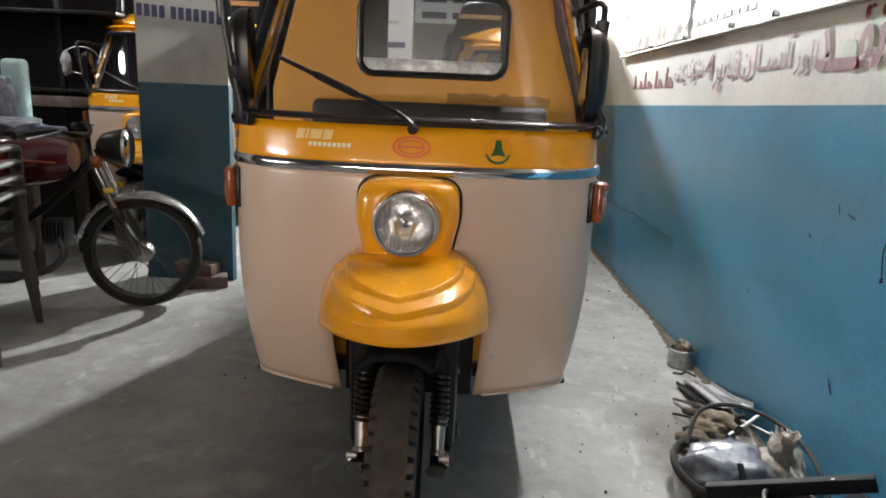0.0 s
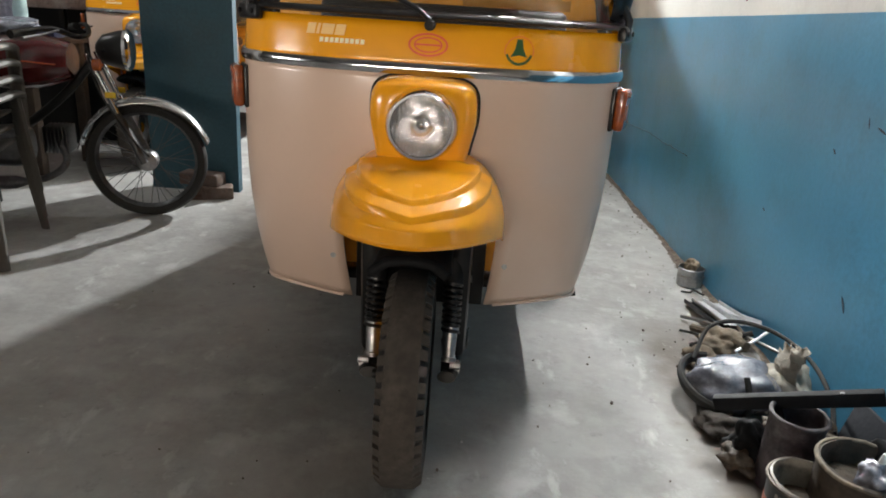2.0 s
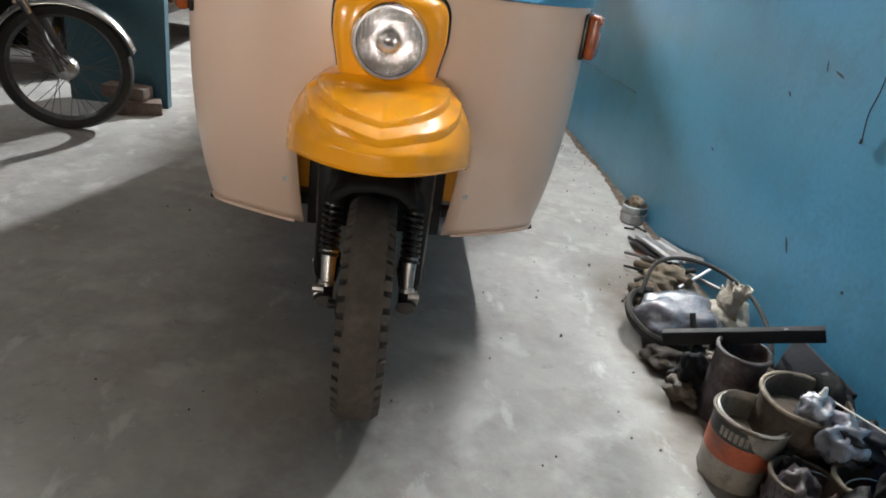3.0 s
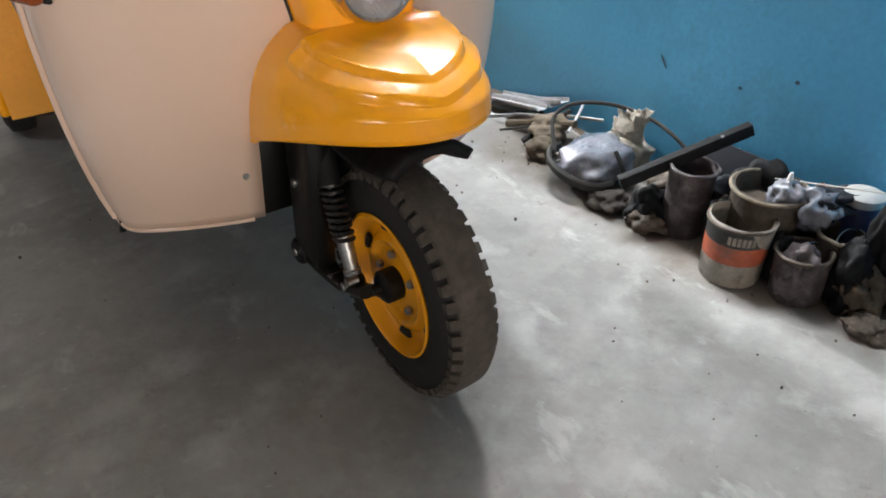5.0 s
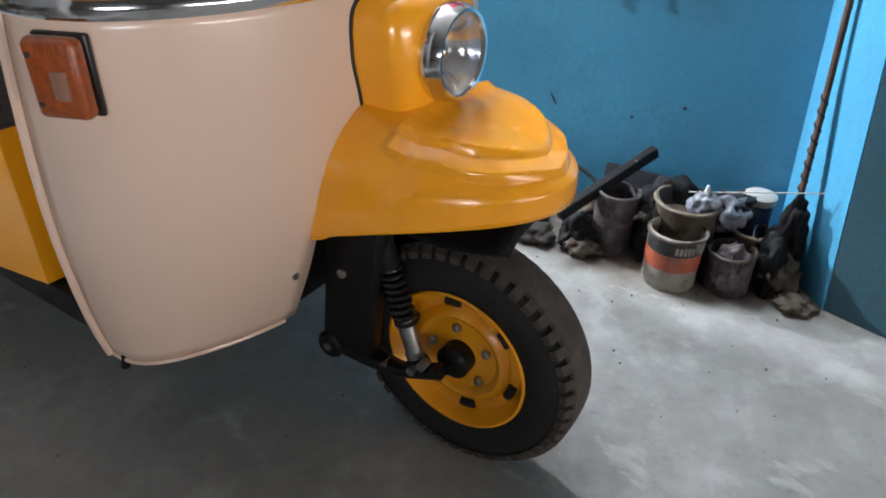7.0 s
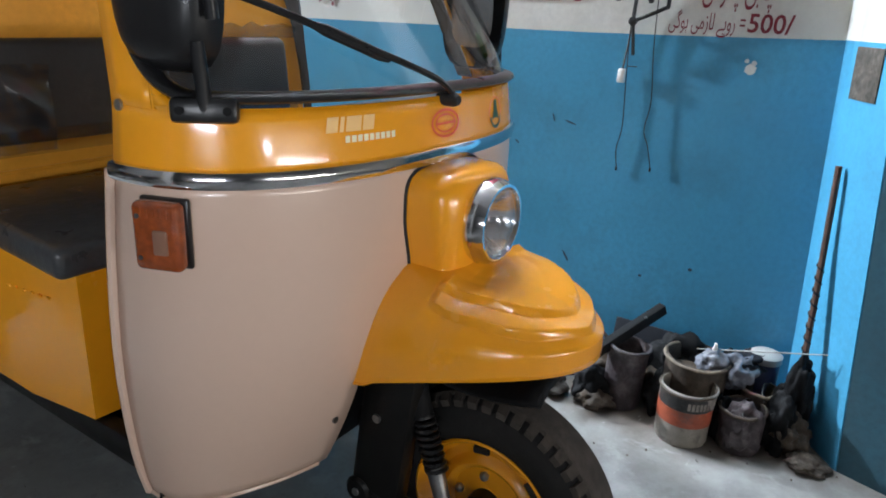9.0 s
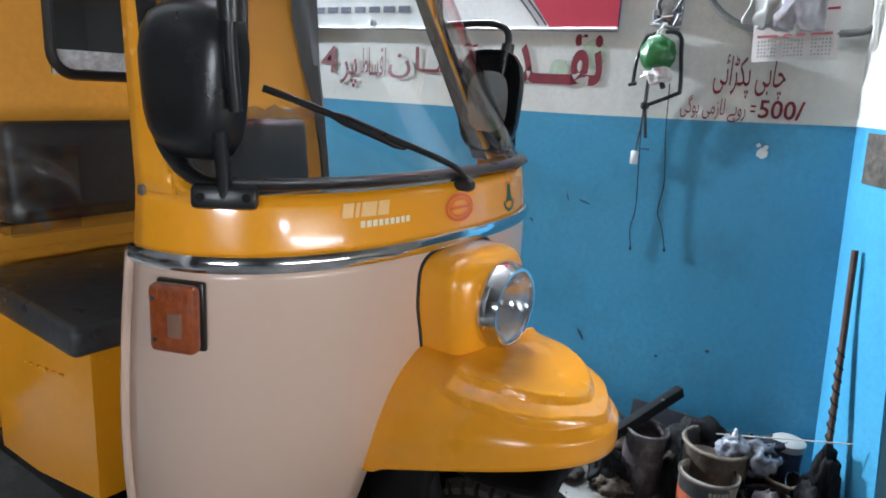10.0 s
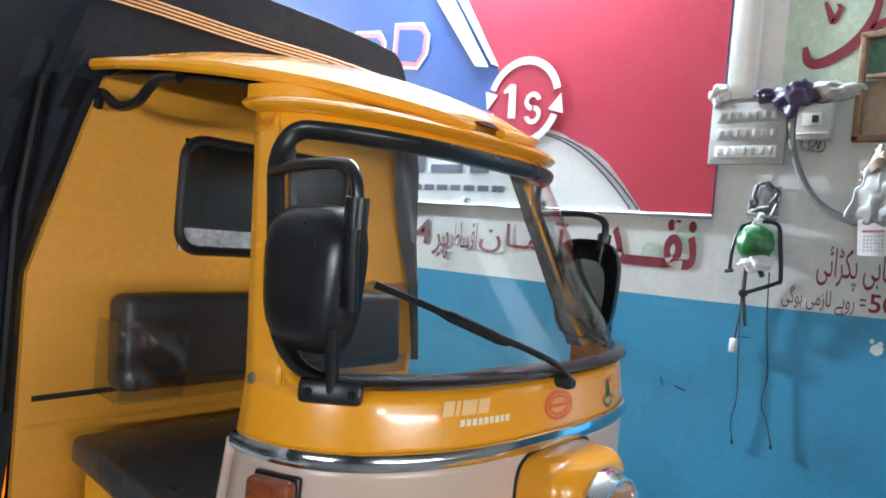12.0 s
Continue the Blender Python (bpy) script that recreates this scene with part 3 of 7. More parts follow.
def guard_point(u, v):
    """u from nose (0) to cowl (1), v from the left hem (-1) over the crown to the right hem (1)."""
    if u <= 1:
        y = REAR_Y - (REAR_Y - NOSE_Y) * math.cos(u * math.pi / 2) ** 0.9
    else:
        y = REAR_Y + (u - 1) * 0.14
    w, hem, brim, top = guard_section(y)
    n = 2.0 + 0.5 * max(0.0, min(1.0, (y + 0.12) / 0.20))
    a = v * math.pi / 2
    s, c = math.sin(a), max(0.0, math.cos(a))
    return Vector((w * math.copysign(abs(s) ** (2 / n), s), y, brim + (top - brim) * c ** (2 / n)))


def tongue(x, y, w, tip, n=2.3):
    """How far inside a rounded tongue of half width w and tip at y a point lies, in metres (rough)."""
    k = ((abs(x) / w) ** n + (max(0.0, 0.09 - y) / (0.09 - tip)) ** n) ** (1 / n)
    return (1 - k) * w


def mudguard_mesh():
    bm = bmesh.new()
    rows = []
    us = [0.015 + 0.985 * (i / 150) for i in range(151)] + [1.08, 1.2, 1.35]
    for u in us:
        row = []
        for j in range(121):
            v = -1 + 2 * j / 120
            p = guard_point(u, v)
            if 0.03 < u <= 1 and abs(v) < 0.97:
                n = (guard_point(min(1, u + 0.01), v) - guard_point(u - 0.01, v)).cross(guard_point(u, v + 0.01) - guard_point(u, v - 0.01))
                n = n.normalized() if n.length > 1e-9 else Vector((0, -1, 0))
                if n.z < 0:
                    n = -n
                keep = max(0.0, min(1.0, (0.075 - p.y) / 0.012))
                lift = 0.0
                for w, tip, h in ((0.156, -0.146, 0.012), (0.128, -0.112, 0.012)):
                    # the lip droops to a shallow point on the centre line
                    q = tongue(p.x, p.y + 0.010 * max(0.0, 1 - abs(p.x) / 0.06), w, tip)
                    lift += h * (0.42 + 0.58 * min(1.0, abs(p.x) / 0.09)) * max(0.0, min(1.0, q / 0.007)) ** 0.8 * max(0.0, 1 - max(0.0, q - 0.007) / 0.06) * keep
                p = p + n * lift
            row.append(p)
        rows.append(row)
    grid(bm, rows)
    # cap of the nose and the turned-down hem
    bm.faces.new([bm.verts.new(p) for p in rows[0]])
    rim = [r[0] for r in rows[::-1]] + [r[-1] for r in rows]
    band = [[(p[0] * (1 + 0.008 * k), p[1] - 0.001 * k, p[2] + (guard_section(p[1])[1] - p[2]) * k) for p in rim] for k in (0, 0.33, 0.67, 1)]
    grid(bm, band)
    bmesh.ops.remove_doubles(bm, verts=bm.verts, dist=2e-5)
    return bm


def wheel(r):
    hz, R = 0.243, 0.243
    m = Matrix.Translation((0, 0, hz)) @ ALONG_X
    bm = lathe(bmesh.new(), [(0.146, -0.044), (0.158, -0.049), (0.185, -0.052), (0.208, -0.050), (0.224, -0.042), (0.231, -0.03), (0.233, 0), (0.231, 0.03), (0.224, 0.042), (0.208, 0.050), (0.185, 0.052), (0.158, 0.049), (0.146, 0.044)], 64, m, caps=False)
    w = part("front_wheel", bm, RUBBER, r, "black tyre on a yellow steel rim")
    bm = bmesh.new()
    prof = [(0.2335, -0.036), (0.2405, -0.034), (0.242, -0.018), (0.2425, 0), (0.242, 0.018), (0.2405, 0.034), (0.2335, 0.036)]
    rows_ = []
    for rr, x in prof:
        rows_.append([(x, rr * math.cos(2 * math.pi * k / 96), hz + rr * math.sin(2 * math.pi * k / 96)) for k in range(96)])
    grid(bm, rows_, True)
    n = 46
    for k in range(n):
        for sx in (-1, 1):
            t0 = 2 * math.pi * (k + (0.5 if sx > 0 else 0)) / n
            t1 = t0 + 2 * math.pi / n * 0.62
            q = []
            for ro, ri in ((0, 0), (-0.013, -0.013)):
                for x, t in ((0.033, t0), (0.0495, t0 + 0.006), (0.0495, t1 + 0.006), (0.033, t1)):
                    rr = (0.2412 if x < 0.04 else 0.229) + ro
                    q.append(bm.verts.new((sx * x, rr * math.cos(t), hz + rr * math.sin(t))))
            bm.faces.new(q[:4])
            for i in range(4):
                j = (i + 1) % 4
                bm.faces.new((q[i], q[4 + i], q[4 + j], q[j]))
    part("tread", bm, TREAD, w, "dusty knobbed tread").data
    bm = lathe(bmesh.new(), [(0.149, -0.046), (0.151, -0.050), (0.146, -0.052), (0.140, -0.044), (0.134, -0.026), (0.126, -0.019), (0.108, -0.019), (0.098, -0.030), (0.090, -0.033), (0.082, -0.028), (0.076, -0.020), (0.045, -0.020), (0.03, -0.026)], 48, m, caps=False)
    part("rim", bm, YELLOW, w, "yellow pressed-steel rim")
    bm = lathe(bmesh.new(), [(0.149, 0.050), (0.150, 0.047), (0.144, 0.044), (0.139, 0.028), (0.12, 0.0), (0.03, 0.0)], 48, m, caps=False)
    part("rim_back", bm, SATIN, w, "black back side of the wheel rim")
    for k in range(6):
        t = radians(60 * k + 20)
        bm = bmesh.new()
        tube(bm, [Vector((-0.0215, 0.117 * math.cos(t + d), hz + 0.117 * math.sin(t + d))) for d in (-0.13, -0.065, 0, 0.065, 0.13)], 0.009, 8)
        part("rim_slot", bm, RUBBER, w)
    for k in range(5):
        t = radians(72 * k + 10)
        part("wheel_nut", lathe(bmesh.new(), [(0.009, 0.0), (0.009, -0.008), (0.005, -0.012), (0.0, -0.012)], 6, Matrix.Translation((-0.022, 0.062 * math.cos(t), hz + 0.062 * math.sin(t))) @ ALONG_X), STEEL, w)
    part("hub", lathe(bmesh.new(), [(0.034, -0.020), (0.034, -0.055), (0.026, -0.062), (0.010, -0.064), (0.010, -0.08), (0, -0.08)], 24, m), SATIN, w)
    # black guard plate between tyre and mudguard
    bm = bmesh.new()
    grid(bm, [[(x, -0.105 + 0.30 * k / 10, 0.572 - 0.035 * abs(x / 0.085) ** 3 - 0.028 * math.sin(math.pi * k / 10)) for x in (-0.085, -0.08, -0.05, 0, 0.05, 0.08, 0.085)] for k in range(11)])
    part("guard_plate", bm, IRON, r).modifiers.new("thick", "SOLIDIFY").thickness = 0.02
    for sx in (-1, 1):
        # fixed column, trailing arm, damper
        bm = box(bmesh.new(), (0.105 * sx, 0.180, 0.405), (0.05, 0.118, 0.36), 0.018, pose(0, 0, 0, 7, 0, 0))
        part("fork_column", bm, SATIN, r)
        bm = tube(bmesh.new(), [(0.1 * sx, 0.235, 0.225), (0.1 * sx, 0.16, 0.215), (0.1 * sx, 0.08, 0.22), (0.088 * sx, 0.0, 0.247)], [0.032, 0.024, 0.02, 0.022], 12, flat=0.6)
        part("trailing_arm", bm, SATIN, r)
        part("arm_pivot", lathe(bmesh.new(), [(0.0, -0.032), (0.024, -0.032), (0.03, -0.026), (0.03, 0.026), (0.024, 0.032), (0.0, 0.032)], 20, Matrix.Translation((0.105 * sx, 0.235, 0.23)) @ ALONG_X), SATIN, r)
        bm = tube(bmesh.new(), [(0.09 * sx, 0.125, 0.46), (0.09 * sx, 0.062, 0.27)], 0.011, 12)
        d = part("damper", bm, SATIN, r, "damper with a black spring and chrome body")
        part("damper_body", tube(bmesh.new(), [(0.09 * sx, 0.083, 0.335), (0.09 * sx, 0.080, 0.325), (0.09 * sx, 0.079, 0.324), (0.09 * sx, 0.061, 0.268), (0.09 * sx, 0.060, 0.266), (0.09 * sx, 0.058, 0.258)], [0.020, 0.020, 0.017, 0.015, 0.018, 0.018], 14), STEEL, d)
        part("damper_eye", lathe(bmesh.new(), [(0.0, -0.016), (0.019, -0.016), (0.021, 0.0), (0.019, 0.016), (0.0, 0.016)], 18, Matrix.Translation((0.09 * sx, 0.052, 0.240)) @ ALONG_X), SATIN, d)
        part("damper_top", tube(bmesh.new(), [(0.09 * sx, 0.16, 0.58), (0.09 * sx, 0.118, 0.43)], 0.024, 14), IRON, d)
        pts = []
        for k in range(9 * 12 + 1):
            f = k / (9 * 12)
            t = 2 * math.pi * 9 * f
            c = Vector((0.09 * sx, 0.118 - 0.042 * f, 0.44 - 0.115 * f))
            pts.append(c + 0.019 * (Vector((1, 0, 0)) * math.cos(t) + Vector((0, 0.94, -0.33)) * math.sin(t)))
        part("spring", tube(bmesh.new(), pts, 0.0045, 6), BLACK, d)
        for y, z in ((0.052, 0.240), (0.115, 0.222), (0.03, 0.262)):
            part("arm_bolt", lathe(bmesh.new(), [(0.0, -0.012), (0.009, -0.012), (0.009, 0.012), (0, 0.012)], 8, Matrix.Translation((0.106 * sx, y, z)) @ ALONG_X), STEEL, r)
        part("fork_bolt", lathe(bmesh.new(), [(0.0, -0.03), (0.009, -0.03), (0.009, 0.03), (0, 0.03)], 8, Matrix.Translation((0.105 * sx, 0.19, 0.415)) @ ALONG_X), STEEL, r)
        part("pivot_bolt", lathe(bmesh.new(), [(0.0, -0.036), (0.008, -0.036), (0.009, 0.036), (0, 0.036)], 8, Matrix.Translation((0.105 * sx, 0.235, 0.23)) @ ALONG_X), STEEL, r)



def on_skin(x, z, off=0.0015):
    """A point on the front skin over (x, z), lifted by off."""
    w = (shell(90, z)).x
    a = math.degrees(math.asin(min(1.0, abs(x) / w) ** (P_EXP / 2)))
    a = math.copysign(a, x)
    return shell(a, z) + skin_normal(a, z) * off


def decal(bm, pts, off=0.0015):
    """A thin closed outline laid on the front skin."""
    f = bm.faces.new([bm.verts.new(on_skin(x, z, off)) for x, z in pts])
    return f


def decal_ring(bm, cx, cz, rx, rz, wide, t0=0, t1=360, n=28, off=0.0015):
    k = max(4, int(n * (t1 - t0) / 360))
    o, i = [], []
    for j in range(k + 1):
        t = radians(t0 + (t1 - t0) * j / k)
        o.append(bm.verts.new(on_skin(cx + rx * math.cos(t), cz + rz * math.sin(t), off)))
        i.append(bm.verts.new(on_skin(cx + (rx - wide) * math.cos(t), cz + (rz - wide) * math.sin(t), off)))
    for j in range(k):
        bm.faces.new((o[j], o[j + 1], i[j + 1], i[j]))


def mirror(r, sx):
    dy = 0.0 if sx < 0 else 0.05
    ay = 0.0 if sx < 0 else 0.125
    c = Vector((0.432 * sx, 0.315 + dy, 1.153 if sx < 0 else 1.135))
    turn = Matrix.Rotation(radians(10 if sx < 0 else 0), 3, "Z")
    bm = bmesh.new()
    rows = []
    for i in range(11):
        f = i / 10
        k = math.sin(f * math.pi / 2) ** 0.6 if f < 1 else 1
        row = []
        for j in range(28):
            t = 2 * math.pi * j / 28
            q = (abs(math.cos(t)) ** 3.4 + abs(math.sin(t)) ** 3.4) ** (-1 / 3.4)
            row.append(c + turn @ Vector((sx * (0.030 - 0.055 * f ** 2.2), 0.082 * k * q * math.cos(t) * (1.0 + 0.10 * math.sin(t)), (0.105 if sx < 0 else 0.118) * k * q * math.sin(t))))
        rows.append(row)
    vv = grid(bm, rows, True)
    bm.faces.new(vv[0])
    pod = part("mirror_pod", bm, BLACK, r, "black moulded wing mirror folded flat")
    gl = bmesh.new()
    gl.faces.new([gl.verts.new(c + turn @ Vector((-sx * 0.0255, (0.076 if sx < 0 else 0.055) * math.cos(t) * (abs(math.cos(t)) ** 3 + abs(math.sin(t)) ** 3) ** (-1 / 3), (0.099 if sx < 0 else 0.07) * math.sin(t) * (abs(math.cos(t)) ** 3 + abs(math.sin(t)) ** 3) ** (-1 / 3)))) for t in [2 * math.pi * j / 28 for j in range(28)]])
    # left glass gets the darkened colour in place of its reflection
    part("mirror_glass", gl, CHROME if sx > 0 else MIRROR_DARK_REFLECTION, pod, "silvered mirror glass, the left one darkened for its reflection")
    pts = spline([(0.405 * sx, 0.462 + ay * 0.4, 1.305), (0.425 * sx, 0.36 + ay * 0.6, 1.312), (0.437 * sx, 0.255 + ay, 1.312), (0.442 * sx, 0.222 + ay, 1.298), (0.440 * sx, 0.214 + ay, 1.265), (0.436 * sx, 0.220 + ay, 1.20), (0.425 * sx, 0.225 + ay, 1.12)], 5)
    part("mirror_arm", tube(bmesh.new(), pts, 0.0085, 10), BLACK, r, "bent black tube arm")
    part("mirror_clamp", tube(bmesh.new(), [(0.440 * sx, 0.214 + ay, 1.268), (0.437 * sx, 0.217 + ay, 1.228)], 0.016, 12), BLACK, r)
    fa = -60.5 if sx < 0 else 74
    n = skin_normal(fa, 0.99)
    p = shell(fa, 1.003)
    part("mirror_stem", tube(bmesh.new(), [c + Vector((-0.004 * sx, -0.06, -0.06)), p + n * 0.014 + Vector((0, 0, 0.03)), p + n * 0.012], 0.010, 10), BLACK, r)
    rot = n.to_track_quat("Z", "Y").to_matrix().to_4x4()
    part("mirror_foot", box(bmesh.new(), p + n * 0.010, (0.088, 0.034, 0.022), 0.008, rot), BLACK, r)
    for k in (-1, 1):
        q = p + n * 0.022 + rot.to_3x3() @ Vector((0.03 * k, 0, 0))
        part("foot_screw", lathe(bmesh.new(), [(0.006, -0.002), (0.006, 0.002), (0.0, 0.003)], 10, Matrix.Translation(q) @ rot), IRON, r)


def indicator(r, sx):
    a, z = 72.9 * sx, 0.832
    n = skin_normal(a, z)
    n.z = 0
    n.normalize()
    m = Matrix.Translation(shell(a, z) + n * 0.001) @ n.to_track_quat("Z", "Y").to_matrix().to_4x4()
    bm = box(bmesh.new(), (0, 0, 0), (0.074, 0.102, 0.010), 0.004)
    bmesh.ops.transform(bm, matrix=m, verts=bm.verts)
    b = part("indicator", bm, BLACK, r, "square turn indicator with an amber lens")
    bm = box(bmesh.new(), (0, 0, 0.017), (0.071, 0.099, 0.026), 0.010, None, 4)
    bmesh.ops.transform(bm, matrix=m, verts=bm.verts)
    part("amber_lens", bm, AMBER, b, "ribbed amber plastic lens")
    bm = box(bmesh.new(), (0.008 * -sx, -0.006, 0.029), (0.022, 0.036, 0.008), 0.003, None, 2)
    bmesh.ops.transform(bm, matrix=m, verts=bm.verts)
    part("clear_window", bm, CLEAR_LENS, b)
    # fine ribs and corner screws of the lens
    for kx in range(-3, 4):
        bm = box(bmesh.new(), (0.0095 * kx, 0.036, 0.0302), (0.0035, 0.014, 0.0015), 0.0006)
        bmesh.ops.transform(bm, matrix=m, verts=bm.verts)
        part("lens_rib", bm, AMBER, b)
    for sy in (-1, 1):
        bm = lathe(bmesh.new(), [(0.0035, 0.0295), (0.0035, 0.0315), (0.0, 0.032)], 10, Matrix.Translation((0.024 * sx, 0.03 * sy, 0)))
        bmesh.ops.transform(bm, matrix=m, verts=bm.verts)
        part("lens_screw", bm, DARK_STEEL, b)


def trims(r):
    for sx in (-1, 1):
        mirror(r, sx)
        indicator(r, sx)
        part("post_rivet", lathe(bmesh.new(), [(0.008, -0.003), (0.008, 0.002), (0.004, 0.004), (0.0, 0.004)], 12, Matrix.Translation(shell(88 * sx, 1.0) + Vector((0.001 * sx, 0, 0))) @ pose(0, 0, 0, 0, 90 * sx, 0)), STEEL, r)
    # wiper
    pts = [on_skin(0.002, 1.002, 0.02), on_skin(-0.03, 1.02, 0.026), on_skin(-0.085, 1.044, 0.024), on_skin(-0.165, 1.077, 0.018)]
    w = part("wiper_arm", tube(bmesh.new(), spline(pts, 4), 0.0055, 8), BLACK, r, "black wiper resting on the windscreen")
    pts = [on_skin(x, 1.060 + (-0.120 - x) * 0.405, 0.012) for x in [-0.120 - 0.205 * k / 12 for k in range(13)]]
    part("wiper_blade", tube(bmesh.new(), pts, [0.005] + [0.009] * 6 + [0.0055] * 6, 8), BLACK, w)
    part("wiper_pivot", lathe(bmesh.new(), [(0.012, -0.01), (0.012, 0.022), (0.008, 0.03), (0.0, 0.03)], 14, Matrix.Translation(on_skin(0.002, 1.0, 0.0)) @ ALONG_Y), RUBBER, w)
    # maker's marks as plain shapes
    bm = bmesh.new()
    for x, w in ((-0.269, 0.019), (-0.2465, 0.007), (-0.236, 0.028), (-0.205, 0.022)):
        decal(bm, [(x, 0.967), (x + w, 0.967), (x + w + 0.005, 0.989), (x + 0.005, 0.989)])
    part("maker_mark", bm, MARK_ORANGE, r, "orange printed marks")
    bm = bmesh.new()
    for k in range(9):
        x = -0.238 + k * 0.0114
        decal(bm, [(x, 0.951), (x + 0.0085, 0.951), (x + 0.0095, 0.961), (x + 0.001, 0.961)])
    part("maker_mark_line", bm, MARK_PALE, r)
    bm = bmesh.new()
    decal_ring(bm, 0.0, 0.959, 0.043, 0.0245, 0.0045)
    decal_ring(bm, 0.0, 0.959, 0.031, 0.0165, 0.0035, 20, 200)
    decal_ring(bm, 0.0, 0.959, 0.031, 0.0165, 0.0035, 200, 380)
    decal(bm, [(-0.028, 0.961), (0.03, 0.961), (0.03, 0.957), (-0.028, 0.957)], 0.002)
    part("oval_badge", bm, MARK_OVAL, r, "orange-red oval printed badge")
    bm = bmesh.new()
    decal_ring(bm, 0.196, 0.957, 0.030, 0.029, 0.0055, 195, 345)
    decal(bm, [(0.190, 0.982), (0.202, 0.982), (0.205, 0.962), (0.214, 0.945), (0.196, 0.949), (0.178, 0.945), (0.187, 0.962)])
    part("round_badge", bm, MARK_GREEN, r, "dark green round printed badge")
    bm = bmesh.new()
    decal_ring(bm, 0.196, 0.957, 0.032, 0.031, 0.0015, -15, 195)
    part("round_badge_line", bm, MARK_RED, r)


def cab(r):
    """Floor pan, seat, partition, roof and hood behind the windscreen."""
    Y = 1.05
    part("floor_pan", box(bmesh.new(), (0, 0.70, 0.335), (0.82, 0.66, 0.03), 0.008), SATIN, r)
    for sx in (-1, 1):
        part("sill", box(bmesh.new(), (0.405 * sx, 0.76, 0.352), (0.035, 0.60, 0.06), 0.008), SATIN, r, "black steel door sill")
    part("front_bulkhead", box(bmesh.new(), (0, 0.33, 0.40), (0.34, 0.02, 0.22), 0.004), SATIN, r)
    part("under_cowl_pan", box(bmesh.new(), (0, 0.27, 0.525), (0.36, 0.16, 0.012), 0.002), SATIN, r)
    # dashboard inside the screen
    part("dashboard", box(bmesh.new(), (0, 0.36, 0.94), (0.80, 0.13, 0.04), 0.012), BLACK, r)
    part("inner_cowl", box(bmesh.new(), (0, 0.40, 0.64), (0.78, 0.012, 0.56), 0.004), YELLOW_INNER, r)
    # driver's seat
    bm = bmesh.new()
    plate(bm, [(-0.452, 0.80, 0.39), (-0.428, 0.622, 0.39), (0.30, 0.59, 0.39), (0.30, 0.95, 0.39), (-0.452, 0.95, 0.39)], 0.31, (0, 0, 1))
    seat_box = part("seat_box", bm, YELLOW, r, "yellow sheet-metal seat box")
    bm = bmesh.new()
    for k in range(6):
        box(bm, (-0.4425 - k * 0.003, 0.70 + k * 0.022, 0.62), (0.004, 0.010, 0.004), 0.001)
    part("seat_box_dimples", bm, YELLOW, seat_box)
    bm = box(bmesh.new(), (-0.07, 0.795, 0.722), (0.80, 0.40, 0.058), 0.016, pose(0, 0, 0, 3, 0, 0), 4)
    part("seat_cushion", bm, WRAP, r, "black vinyl seat cushion in clear plastic wrap")
    bm = box(bmesh.new(), (0.0, 0.99, 0.945), (0.80, 0.10, 0.205), 0.025, pose(0, 0, 0, -6, 0, 0), 4)
    part("backrest", bm, VINYL, r, "black vinyl backrest partly in clear plastic wrap")
    bm = bmesh.new()
    rows = []
    for i in range(22):
        z = 0.835 + 0.17 * i / 21
        rows.append([(-0.425 + 0.15 * j / 24, 0.920 + 0.012 * noise.noise((j * 0.22 + i * 0.10, i * 0.2, 1.3)) + 0.002 * noise.noise((j * 0.6, i * 0.5, 5.1)), z + 0.006 * noise.noise((j, i, 4))) for j in range(25)])
    grid(bm, rows)
    rows = [[(-0.42, 0.93 + 0.10 * j / 8 + 0.006 * noise.noise((j, i * 0.8, 7)), 0.835 + 0.16 * i / 15) for j in range(9)] for i in range(16)]
    grid(bm, rows)
    rows = [[(-0.41 + 0.82 * j / 40, 0.926 + 0.004 * noise.noise((j * 0.6, i * 0.8, 9)), 0.828 + 0.05 * i / 6) for j in range(41)] for i in range(7)]
    grid(bm, rows)
    part("backrest_wrap", bm, FILM, r, "crinkled clear plastic wrap")
    bm = bmesh.new()
    grid(bm, [[(0.06 + 0.34 * j / 20, 0.93 - 0.01 * i / 8 + 0.012 * noise.noise((j * 0.6, i * 0.5, 2)), 1.05 + 0.035 * i / 8 * (1 + 0.5 * noise.noise((j * 0.5, 3, 1)))) for j in range(21)] for i in range(9)])
    part("loose_wrap", bm, FILM, r, "loose clear plastic wrap")
    # partition with its window
    H0, H1, W = 1.142, 1.402, 0.252

    def edge(z):
        return 0.55 if z < 1.08 else 0.555 - 0.10 * (z - 1.08) / 0.36

    bm = bmesh.new()
    for sx in (-1, 1):
        plate(bm, [(W * sx, Y, H0), (edge(H0) * sx, Y, H0), (edge(H1) * sx, Y, H1), (W * sx, Y, H1)], 0.02, (0, 1, 0))
    plate(bm, [(-0.55, Y, 0.36), (0.55, Y, 0.36), (0.555, Y, 1.08), (edge(H0), Y, H0), (-edge(H0), Y, H0), (-0.555, Y, 1.08)], 0.02, (0, 1, 0))
    plate(bm, [(-edge(H1), Y, H1), (edge(H1), Y, H1), (0.435, Y, 1.50), (0.30, Y, 1.58), (0.0, Y, 1.63), (-0.30, Y, 1.58), (-0.435, Y, 1.50)], 0.02, (0, 1, 0))
    wall = part("partition", bm, YELLOW_INNER, r, "yellow partition panel behind the driver")
    loop = []
